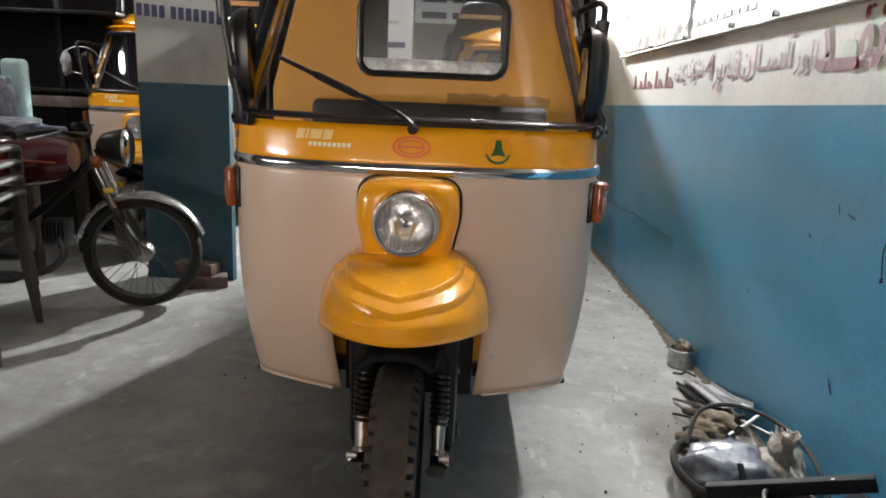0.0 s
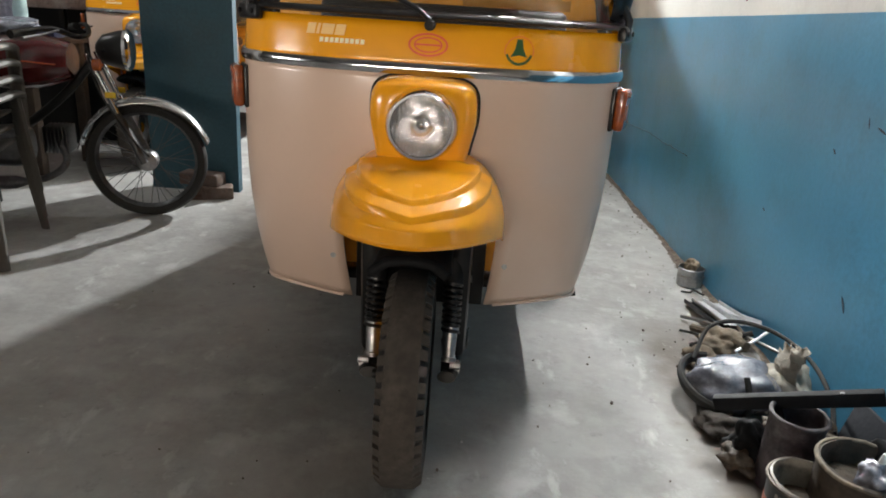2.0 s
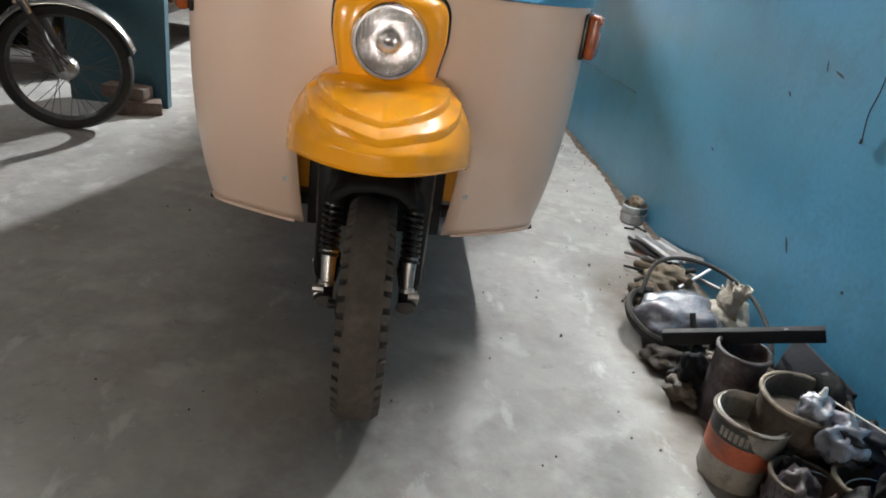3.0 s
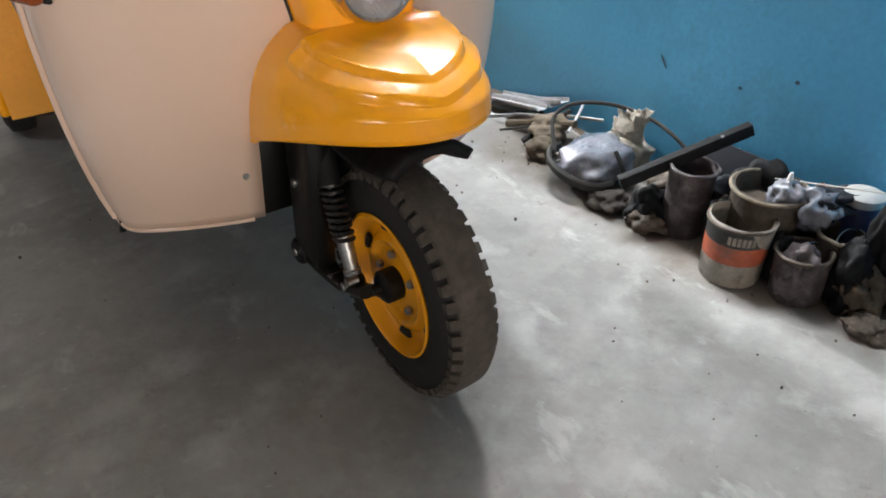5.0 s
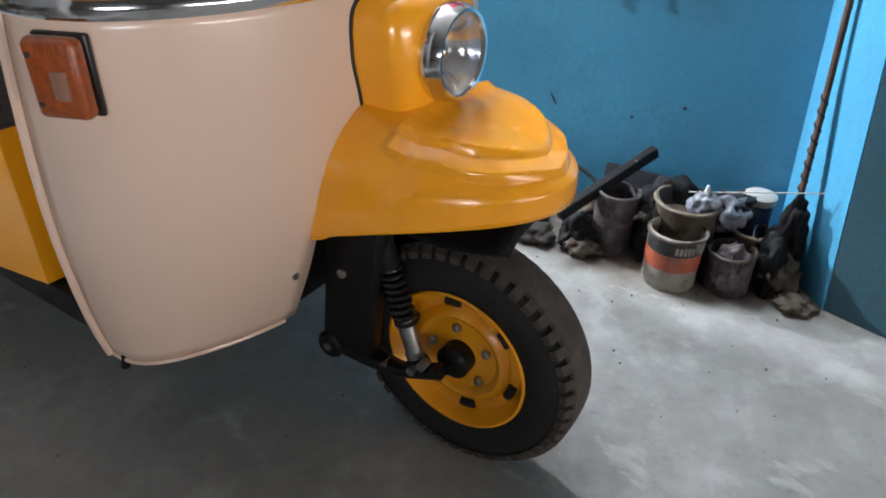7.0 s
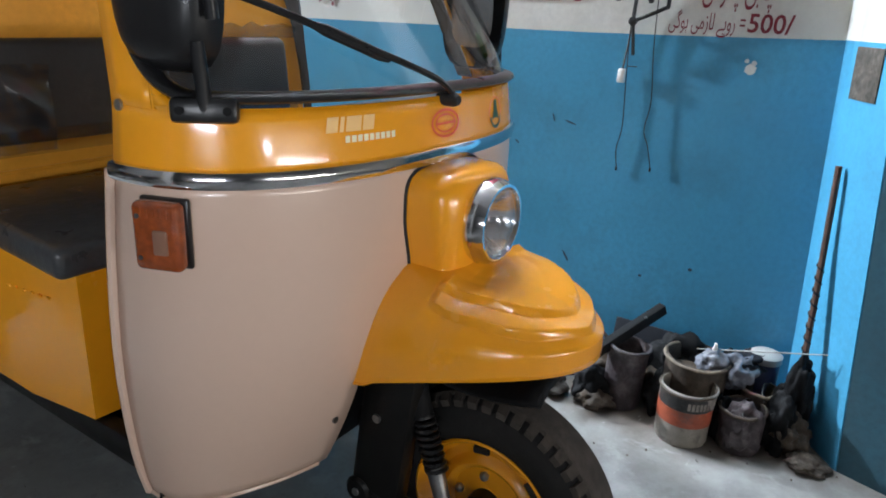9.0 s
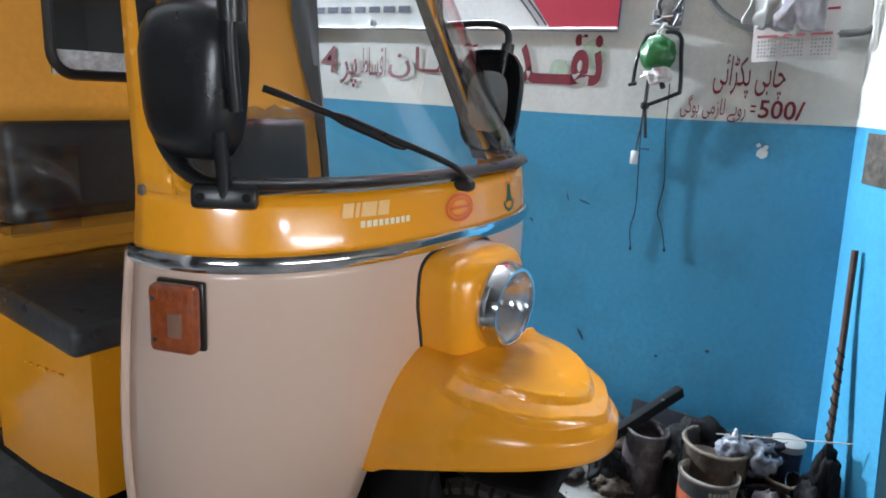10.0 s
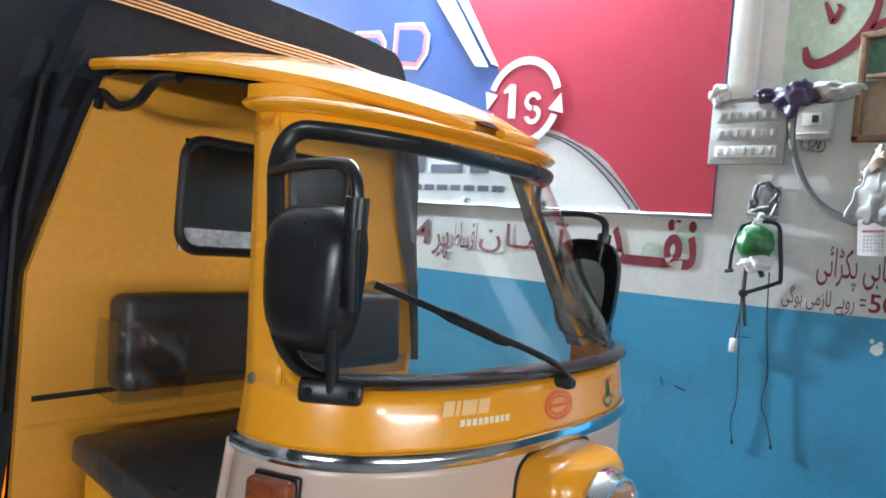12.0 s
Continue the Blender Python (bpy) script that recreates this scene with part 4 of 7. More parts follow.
    for cx, cz, q0 in ((W - 0.05, H1 - 0.05, 0), (-W + 0.05, H1 - 0.05, 90), (-W + 0.05, H0 + 0.05, 180), (W - 0.05, H0 + 0.05, 270)):
        for q in range(0, 91, 15):
            loop.append((cx + 0.05 * math.cos(radians(q0 + q)), Y - 0.002, cz + 0.05 * math.sin(radians(q0 + q))))
    part("window_gasket", tube(bmesh.new(), loop, 0.012, 8, closed=True), BLACK, wall, "black rubber window gasket")
    pane = part("window_pane", plate(bmesh.new(), [(-W, Y + 0.008, H0), (W, Y + 0.008, H0), (W, Y + 0.008, H1), (-W, Y + 0.008, H1)], 0.003, (0, 1, 0)), DUSTY_GLASS, wall)
    pane.visible_shadow = False
    bm = bmesh.new()
    grid(bm, [[(-W + 2 * W * j / 60, Y - 0.004 + 0.006 * noise.noise((j * 0.55 + i * 0.9, i * 0.15, 5)), H0 + 0.052 * i / 8) for j in range(61)] for i in range(9)])
    part("window_film", bm, SILVER_FILM, wall, "crinkled shiny protective film")
    part("belt_strip", tube(bmesh.new(), [(-0.53, Y - 0.004, 0.828), (-0.2, Y - 0.004, 0.835), (0.2, Y - 0.004, 0.835)], 0.006, 6), RUBBER, wall)
    part("belt_ridge", tube(bmesh.new(), [(-0.54, Y - 0.002, 0.77), (0.54, Y - 0.002, 0.77)], 0.005, 6), YELLOW_INNER, wall)
    # right-hand rolled side flap
    bm = bmesh.new()
    grid(bm, [[(x0 + (x1 - x0) * j / 5, Y - 0.02 - 0.012 * math.sin(j * 1.3 + z * 9), z) for j in range(6)] for z, x0, x1 in ((0.83, 0.535, 0.56), (0.95, 0.52, 0.55), (1.08, 0.495, 0.54), (1.2, 0.455, 0.53), (1.32, 0.415, 0.515), (1.42, 0.395, 0.495), (1.49, 0.38, 0.47))])
    part("side_flap", bm, FLAP, r, "rolled grey canvas side flap")
    bm = bmesh.new()
    grid(bm, [[(x0 + (x1 - x0) * j / 7, Y + 0.035 + 0.014 * math.sin(j * 1.7 + z * 7), z) for j in range(8)] for z, x0, x1 in ((0.42, -0.655, -0.57), (0.80, -0.655, -0.55), (0.95, -0.655, -0.55), (1.08, -0.65, -0.55), (1.25, -0.63, -0.50), (1.42, -0.60, -0.45), (1.55, -0.57, -0.40))])
    part("side_flap", bm, CANVAS, r, "rolled dark canvas side flap")
    # roof front: a yellow dome with a turned edge
    def edge_w(y):
        k = max(0.0, min(1.0, (1.02 - y) / 0.65))
        return 0.465 * max(0.0, 1 - k ** 2.4) ** (1 / 2.4)

    def edge_z(y):
        return 1.442 + 0.08 * (max(0.0, y - 0.37) / 0.65) ** 0.6

    def crown(y):
        return 1.452 + 0.155 * math.sin(min(1.0, (y - 0.37) / 0.65) * math.pi / 2) ** 0.75

    for nm, off, m_ in (("roof_front", 0.0, YELLOW), ("roof_liner", -0.028, LINER)):
        bm = bmesh.new()
        rows = []
        for i in range(25):
            y = 0.371 + 0.71 * (i / 24) ** 1.6
            w = max(0.01, edge_w(y)) - (0.012 if off else 0)
            rows.append([(w * t, y + (0.02 if off else 0), edge_z(y) + off + (crown(y) - edge_z(y)) * (1 - abs(t) ** 2.2)) for t in [-1 + 2 * j / 24 for j in range(25)]])
        grid(bm, rows)
        part(nm, bm, m_, r, "yellow moulded roof front" if not off else "dark roof lining")
    for sx in (-1, 1):
        pts = [(sx * edge_w(0.371 + 0.67 * (i / 30) ** 1.8), 0.371 + 0.67 * (i / 30) ** 1.8, edge_z(0.371 + 0.67 * (i / 30) ** 1.8) - 0.008) for i in range(31)]
        part("roof_edge", tube(bmesh.new(), pts, 0.012, 8), YELLOW, r)
    # windscreen brow
    bm = bmesh.new()
    rows = []
    for o, dz in ((0.0, 0.0), (0.022, 0.004), (0.030, 0.012), (0.022, 0.020), (-0.03, 0.030)):
        rows.append([shell(a, 1.405) + Vector((skin_normal(a, 1.4).x, skin_normal(a, 1.4).y, 0)) * o + Vector((0, 0, dz + 0.004)) for a in ANGLES])
    grid(bm, rows)
    part("windscreen_brow", bm, YELLOW, r, "yellow brow over the windscreen")
    pts = spline([(-0.455, 1.03, 1.43), (-0.462, 1.0, 1.455), (-0.455, 0.93, 1.425), (-0.45, 0.86, 1.43), (-0.445, 0.80, 1.465), (-0.43, 0.74, 1.47)], 5)
    part("grab_strap", tube(bmesh.new(), pts, 0.010, 8), BLACK, r, "black grab strap")
    # canvas hood: upright front over the roof, rounded shoulders, sides down to the tub
    bm = bmesh.new()
    rows = []
    for y, w, ws, zb, zt in ((1.078, 0.42, 0.53, 1.49, 1.775), (1.09, 0.425, 0.535, 1.30, 1.78), (1.10, 0.43, 0.57, 0.85, 1.785), (1.5, 0.45, 0.585, 0.80, 1.84), (2.0, 0.45, 0.585, 0.80, 1.835), (2.35, 0.42, 0.565, 0.82, 1.75), (2.42, 0.40, 0.54, 0.86, 1.66)):
        half = [(ws, zb), (ws, zb + (1.50 - zb) * 0.5), (ws - 0.015, max(zb + 0.01, 1.50)), (w + 0.035, zt - 0.075), (w + 0.012, zt - 0.03), (w - 0.02, zt - 0.006), (w * 0.7, zt + 0.004), (w * 0.35, zt + 0.010), (0, zt + 0.012)]
        rows.append([(-x, y, z) for x, z in half] + [(x, y, z) for x, z in half[-2::-1]])
    vv = grid(bm, rows)
    bm.faces.new(vv[0])
    for x0, x1, z0, z1 in ((-0.57, -0.30, 0.82, 1.62), (0.30, 0.57, 0.82, 1.62), (-0.30, 0.30, 0.82, 1.08), (-0.30, 0.30, 1.60, 1.70)):
        part("rear_curtain", box(bmesh.new(), ((x0 + x1) / 2, 2.40, (z0 + z1) / 2), (x1 - x0, 0.012, z1 - z0)), CANVAS, r)
    hood = part("canvas_hood", bm, CANVAS, r, "black canvas hood with pale piping")
    for k in range(4):
        z = 1.664 + 0.0085 * k
        pts = [(-0.49 + 0.06 * (z - 1.66) + 0.96 * j / 12, 1.0745, z + 0.002 * math.sin(j)) for j in range(13)]
        part("hood_piping", tube(bmesh.new(), pts, 0.0024, 6), PIPING, hood)
    # dark fill between the screen header and the roof lining
    bm = bmesh.new()
    grid(bm, [[shell(a, 1.42) + Vector((0, 0.03, dz)) for a in ANGLES] for dz in (0.0, 0.04)])
    part("header_fill", bm, YELLOW, r)
    for sx in (-1, 1):
        off = 0.0 if sx < 0 else 0.055
        part("hood_bow", tube(bmesh.new(), [((0.575 - off) * sx, 1.076, 0.80), ((0.575 - off) * sx, 1.076, 1.20), ((0.545 - off) * sx, 1.076, 1.48)], 0.011, 8), SATIN, hood)
    # rear tub, bench and wheels
    for sx in (-1, 1):
        bm = box(bmesh.new(), (0.56 * sx, 1.75, 0.60), (0.03, 1.30, 0.50), 0.012)
        part("rear_side", bm, YELLOW, r, "yellow rear side panel")
        w = part("rear_wheel", lathe(bmesh.new(), [(0.13, -0.05), (0.2, -0.055), (0.235, -0.04), (0.243, 0), (0.235, 0.04), (0.2, 0.055), (0.13, 0.05)], 36, Matrix.Translation((0.53 * sx, 2.0, 0.243)) @ ALONG_X, caps=False), RUBBER, r, "black rear tyre")
        part("rear_rim", lathe(bmesh.new(), [(0.02, -0.02), (0.10, -0.02), (0.135, -0.045), (0.135, 0.045), (0.10, 0.02), (0.02, 0.02)], 30, Matrix.Translation((0.53 * sx, 2.0, 0.243)) @ ALONG_X), YELLOW, w)
        part("rear_arch", box(bmesh.new(), (0.53 * sx, 2.0, 0.52), (0.15, 0.60, 0.03), 0.01), SATIN, r)
    part("rear_panel", box(bmesh.new(), (0, 2.41, 0.56), (1.10, 0.02, 0.58), 0.006), YELLOW, r, "yellow rear panel")
    part("rear_floor", box(bmesh.new(), (0, 1.74, 0.36), (1.09, 1.34, 0.03), 0.006), SATIN, r)
    part("passenger_bench", box(bmesh.new(), (0, 2.0, 0.62), (1.08, 0.45, 0.12), 0.03, None, 3), VINYL, r, "black vinyl passenger bench")
    part("passenger_back", box(bmesh.new(), (0, 2.28, 0.86), (1.08, 0.10, 0.42), 0.03, pose(0, 0, 0, -8, 0, 0), 3), VINYL, r)
    part("rear_axle", tube(bmesh.new(), [(-0.5, 2.0, 0.243), (0.5, 2.0, 0.243)], 0.04, 12), SATIN, r)
    part("chassis_tube", tube(bmesh.new(), [(0, 0.3, 0.31), (0, 2.2, 0.31)], 0.035, 10), SATIN, r)


rick = rickshaw()


# ---- writing and things on the wall ----
ARABIC = {
    "ا": "\ufe8d\ufe8e", "آ": "\ufe81\ufe82", "و": "\ufeed\ufeee", "ر": "\ufead\ufeae", "د": "\ufea9\ufeaa", "ز": "\ufeaf\ufeb0",
    "ڑ": "\ufb8c\ufb8d", "ے": "\ufbae\ufbaf", "س": "\ufeb1\ufeb2\ufeb3\ufeb4", "ن": "\ufee5\ufee6\ufee7\ufee8", "ق": "\ufed5\ufed6\ufed7\ufed8",
    "ط": "\ufec1\ufec2\ufec3\ufec4", "پ": "\ufb56\ufb57\ufb58\ufb59", "ک": "\ufb8e\ufb8f\ufb90\ufb91", "ٹ": "\ufb66\ufb67\ufb68\ufb69",
    "ش": "\ufeb5\ufeb6\ufeb7\ufeb8", "ہ": "\ufba6\ufba7\ufba8\ufba9", "چ": "\ufb7a\ufb7b\ufb7c\ufb7d", "ب": "\ufe8f\ufe90\ufe91\ufe92",
    "ی": "\ufbfc\ufbfd\ufbfe\ufbff", "ئ": "\ufe89\ufe8a\ufe8b\ufe8c", "گ": "\ufb92\ufb93\ufb94\ufb95", "ل": "\ufedd\ufede\ufedf\ufee0",
    "ـ": "\u0640\u0640\u0640\u0640", "م": "\ufee1\ufee2\ufee3\ufee4", "ح": "\ufea1\ufea2\ufea3\ufea4", "ص": "\ufeb9\ufeba\ufebb\ufebc",
}


def shaped(text):
    """Joined letter forms in the order in which they stand from left to right."""
    out = []
    for i, ch in enumerate(text):
        f = ARABIC.get(ch)
        if not f:
            out.append(ch)
            continue
        before = i > 0 and len(ARABIC.get(text[i - 1], "")) == 4
        after = i + 1 < len(text) and text[i + 1] in ARABIC and len(f) == 4
        out.append(f[3] if before and after else f[2] if after else f[1] if before else f[0])
    return "".join(reversed(out))


def letters(body, weight=0.0):
    """A bmesh of flat letters lying in x, y, scaled to width 1."""
    c = bpy.data.curves.new("writing", "FONT")
    c.body, c.offset, c.extrude, c.resolution_u = body, weight, 0.0, 3
    o = bpy.data.objects.new("writing", c)
    scene.collection.objects.link(o)
    dg = bpy.context.evaluated_depsgraph_get()
    dg.update()
    me = bpy.data.meshes.new_from_object(o.evaluated_get(dg))
    bm = bmesh.new()
    bm.from_mesh(me)
    bpy.data.objects.remove(o)
    bpy.data.curves.remove(c)
    bpy.data.meshes.remove(me)
    return bm


def wall_writing(name, body, y_left, y_right, z_low, z_high, material, label, weight=0.02, slant=0.0, x=None):
    """Painted letters on the east wall, from y_left to y_right (falling), between two heights."""
    bm = letters(body, weight)
    xs = [v.co.x for v in bm.verts]
    ys = [v.co.y for v in bm.verts]
    x0, x1, y0, y1 = min(xs), max(xs), min(ys), max(ys)
    # joined letters overlap: lay each a hair above the last
    seen, step = {}, 0
    for v in bm.verts:
        if v in seen:
            continue
        todo = [v]
        while todo:
            q = todo.pop()
            if q in seen:
                continue
            seen[q] = step
            todo += [e.other_vert(q) for e in q.link_edges]
        step += 1
    for v in bm.verts:
        u, w = (v.co.x - x0) / (x1 - x0), (v.co.y - y0) / (y1 - y0)
        v.co = ((x or WALL_X - 0.003) - 0.0003 * (seen[v] % 12), y_left + (y_right - y_left) * u, z_low + (z_high - z_low) * w + slant * u)
    return solo(name, bm, material, label, "writing")


PAINT_RED = mat("red_sign_paint", (0.22, 0.02, 0.035), 0.55, vary=0.2, scale=30)
PAINT_GREEN = mat("pale_green_paint", (0.52, 0.62, 0.49), 0.55, vary=0.15, scale=20)
PRINT_RED = mat("banner_red", (0.42, 0.038, 0.07), 0.35, vary=0.08, scale=3, bump=0.002, bump_scale=9)
PRINT_BLUE = mat("banner_blue", (0.055, 0.10, 0.30), 0.35, vary=0.1, scale=3, bump=0.002, bump_scale=9)
PRINT_WHITE = mat("banner_white", (0.70, 0.70, 0.68), 0.4, vary=0.06, scale=4, bump=0.003, bump_scale=8)
PRINT_NAVY = mat("banner_navy", (0.05, 0.05, 0.10), 0.45, vary=0.1)
PRINT_PINK = mat("banner_pink", (0.62, 0.22, 0.24), 0.4, vary=0.08)
GREY_PLASTIC = mat("grey_plastic", (0.42, 0.42, 0.40), 0.45, vary=0.12, dirt=(0.2, 0.18, 0.15), dirt_amount=0.5)
WHITE_PLASTIC = mat("white_plastic", (0.75, 0.75, 0.73), 0.4, vary=0.06)
PAPER = mat("paper", (0.72, 0.68, 0.66), 0.7, vary=0.06, bump=0.001)
GREEN_GLOSS = mat("green_plastic", (0.02, 0.13, 0.03), 0.33, vary=0.2, scale=20, coat=0.5)
PURPLE = mat("purple_plastic", (0.045, 0.028, 0.075), 0.35, vary=0.25, bump=0.004, bump_scale=25)
BROWN_CARD = mat("faded_card", (0.30, 0.22, 0.15), 0.7, vary=0.2, scale=14, bump=0.001)
GREEN_CARD = mat("faded_green_print", (0.10, 0.19, 0.13), 0.5, vary=0.35, scale=22, bump=0.001)
BAG = mat("grey_bag", (0.40, 0.385, 0.42), 0.32, vary=0.15, scale=9, bump=0.004, bump_scale=11)
DARK_WOOD = mat("dark_old_wood", (0.05, 0.032, 0.02), 0.7, vary=0.3, scale=12)
WOOD = mat("old_wood", (0.22, 0.12, 0.06), 0.6, vary=0.3, scale=12)

wall_writing("wall_writing", shaped("نقـــد"), 0.725, 0.395, 1.19, 1.352, PAINT_RED, "large dark red painted letters on the white wall", 0.03)
for body, y_far, y_near, z_low, z_high in (
    ("اور", 0.85, 0.742, 1.185, 1.285), ("آسـان", 1.285, 0.872, 1.18, 1.318), ("اقساط", 1.43, 1.30, 1.185, 1.295), ("پر", 1.545, 1.45, 1.135, 1.25), ("4", 1.655, 1.562, 1.19, 1.297),
    ("سٹروک", 1.885, 1.675, 1.175, 1.29), ("رکشہ", 2.075, 1.905, 1.165, 1.275),
):
    wall_writing("wall_writing", shaped(body), y_far, y_near, z_low, z_high, PAINT_RED, "dark red painted word of a line on the white wall", 0.006)
for y0, y1, h in ((2.10, 2.19, 0.05), (2.20, 2.24, 0.10), (2.27, 2.36, 0.045), (2.38, 2.43, 0.09), (2.47, 2.58, 0.04), (2.60, 2.65, 0.09), (2.67, 2.75, 0.045), (2.80, 2.88, 0.08)):
    bm = plate(bmesh.new(), [(WALL_X - 0.001, y0, 1.165), (WALL_X - 0.001, y1, 1.165), (WALL_X - 0.001, y1 - 0.015, 1.165 + h), (WALL_X - 0.001, y1 - 0.035, 1.165 + h), (WALL_X - 0.001, y0 + 0.01, 1.185)], 0.002, (-1, 0, 0))
    solo("wall_writing_mark", bm, PAINT_RED, "dark red painted mark on the white wall", "writing", None, "painted marks on the wall")
wall_writing("wall_writing", shaped("چابی پکڑائی"), 0.045, -0.147, 1.178, 1.300, PAINT_RED, "small dark red painted words on the white wall", 0.002)
wall_writing("wall_writing", "500/", -0.090, -0.207, 1.126, 1.178, PAINT_RED, "red painted price on the white wall", 0.016)
wall_writing("wall_writing", shaped("روپے لازمی ہوگی") + " =", 0.130, -0.082, 1.108, 1.182, PAINT_RED, "small dark red painted words on the white wall", 0.0)
bm = bmesh.new()
for yc, zc, q in ((0.43, 1.29, 0.028), (0.55, 1.235, 0.022)):
    plate(bm, [(WALL_X - 0.0005, yc + q * 1.6 * math.cos(t), zc + q * 1.7 * math.sin(t)) for t in [2 * math.pi * k / 14 for k in range(14)]], 0.0012, (-1, 0, 0))
solo("wall_paint_patch", bm, PAINT_GREEN, "pale green painted patch behind red letters", "paint patch")
# red flourish of a larger sign above
def brush_stroke(yz, wide, label):
    """A flat painted stroke on the wall, broad in its middle."""
    pts = spline([(0, y, z) for y, z in yz], 6)
    rows = []
    for k, p in enumerate(pts):
        d = Vector(pts[min(k + 1, len(pts) - 1)]) - Vector(pts[max(k - 1, 0)])
        q = Vector((0, -d.z, d.y)).normalized() * wide * (0.18 + 0.82 * math.sin(math.pi * min(1.0, (k + 2) / (len(pts) + 1))) ** 0.6)
        c = Vector((WALL_X - 0.0028, p[1], p[2]))
        rows.append([c - q, c + q])
    bm = bmesh.new()
    grid(bm, rows)
    solo("wall_writing_flourish", bm, PAINT_RED, label, "writing")


brush_stroke(((0.135, 1.875), (0.125, 1.835), (0.10, 1.822), (0.06, 1.835), (0.015, 1.865), (-0.02, 1.91), (-0.04, 1.97), (-0.045, 2.06)), 0.016, "curved red stroke of a large painted sign")
brush_stroke(((-0.03, 1.905), (-0.07, 1.925), (-0.12, 1.94)), 0.013, "short red stroke of a large painted sign")
brush_stroke(((0.092, 2.0), (0.078, 1.965), (0.067, 1.94), (0.052, 1.975), (0.062, 1.99)), 0.009, "small red stroke of a large painted sign")
solo("wall_paint_panel", plate(bmesh.new(), [(WALL_X - 0.0005, 0.19, 1.74), (WALL_X - 0.0005, -0.34, 1.74), (WALL_X - 0.0005, -0.34, 2.5), (WALL_X - 0.0005, 0.19, 2.5)], 0.001, (-1, 0, 0)), PAINT_GREEN, "pale green painted panel behind red letters", "paint patch")


def banner():
    t = thing("printed_banner", "large red, blue and white vinyl banner nailed to the wall", "banner", Matrix.Translation((WALL_X, 1.8, 1.36)))
    o = Vector((WALL_X, 1.8, 1.36))

    def sheet(name, yz, layer, m, label=""):
        bm = plate(bmesh.new(), [Vector((WALL_X - 0.010 - 0.0022 * layer, y, z)) - o for y, z in yz], 0.002, (-1, 0, 0))
        return part(name, bm, m, t, label)

    sheet("blue_sheet", [(3.22, 1.372), (0.352, 1.358), (0.352, 2.75), (3.22, 2.75)], 0, PRINT_BLUE, "blue printed banner sheet")
    curve = [(0.59, 1.372), (0.66, 1.46), (0.731, 1.537), (0.80, 1.585), (0.877, 1.62), (0.95, 1.655), (1.05, 1.68), (1.14, 1.69)]
    sheet("white_field", [(3.218, 1.374), (0.58, 1.360)] + curve + [(1.32, 1.66), (1.6, 1.70), (2.1, 1.72), (2.7, 1.66), (3.218, 1.58)], 1, PRINT_WHITE, "white printed lower field")
    sheet("red_field", [(0.354, 1.360), (0.354, 2.748), (1.78, 2.748), (1.60, 2.45), (1.463, 2.233), (1.298, 1.977), (1.22, 1.86), (1.14, 1.69)] + curve[::-1][1:], 2, PRINT_RED, "red printed field")
    for a, b in ((0.0, 0.035), (0.05, 0.12)):
        sheet("white_stripe", [(1.26 + a, 1.93), (1.26 + b, 1.94), (1.46 + b * 1.3, 2.233), (1.80 + b * 1.6, 2.74), (1.80 + a * 1.6, 2.74), (1.46 + a * 1.3, 2.233)], 3, PRINT_WHITE)
    circle = [2 * math.pi * k / 40 for k in range(40)]
    sheet("disc", [(1.12 + 0.165 * math.cos(c), 1.775 + 0.165 * math.sin(c)) for c in circle], 4, PRINT_RED)
    for t0, t1 in ((20, 165), (200, 345)):
        ang = [radians(t0 + (t1 - t0) * k / 18) for k in range(19)]
        sheet("white_arc", [(1.12 + 0.175 * math.cos(c), 1.775 + 0.175 * math.sin(c)) for c in ang] + [(1.12 + 0.145 * math.cos(c), 1.775 + 0.145 * math.sin(c)) for c in ang[::-1]], 5, PRINT_WHITE)
        e = radians(t0 - 4)
        d = Vector((math.cos(e), math.sin(e)))
        q = Vector((-d.y, d.x))
        c = Vector((1.12, 1.775)) + d * 0.16
        sheet("arrow_head", [tuple(c + d * 0.035), tuple(c - d * 0.035), tuple(c - q * 0.07)], 5, PRINT_WHITE)
    sheet("emblem_bar", [(1.185, 1.715), (1.150, 1.712), (1.158, 1.845), (1.183, 1.85), (1.215, 1.825), (1.210, 1.812), (1.188, 1.818)], 5, PRINT_WHITE)
    for cy, cz, t0, t1 in ((1.072, 1.775, 10, 265), (1.068, 1.722, -170, 85)):
        ang = [radians(t0 + (t1 - t0) * k / 16) for k in range(17)]
        sheet("emblem_curl", [(cy - 0.038 * math.cos(c), cz + 0.036 * math.sin(c)) for c in ang] + [(cy - 0.019 * math.cos(c), cz + 0.017 * math.sin(c)) for c in ang[::-1]], 5, PRINT_WHITE)
    for k, y in enumerate((1.69, 1.97, 2.25, 2.53)):
        for q, layer, m_ in ((0.0, 1.5, PRINT_WHITE), (0.012, 2.0, PRINT_PINK), (0.034, 2.5, PRINT_BLUE)):
            sheet("big_letter_block", [(y + 0.20 - q, 1.98 + q), (y + 0.03 + 0.4 * q, 1.96 + q), (y - 0.025 + q, 2.02 + 0.3 * q), (y - 0.03 + q, 2.11), (y + 0.02 + 0.4 * q, 2.17 - q), (y + 0.20 - q, 2.19 - q)], layer, m_)
    for off in (0.0, 0.028):
        pts = [(1.02 - 0.42 * k / 12 + off, 1.655 - 0.05 * (k / 12) - 0.225 * (k / 12) ** 2) for k in range(13)]
        sheet("thin_curve", [(y, z) for y, z in pts] + [(y + 0.004, z - 0.004) for y, z in pts[::-1]], 2.4, PRINT_NAVY)
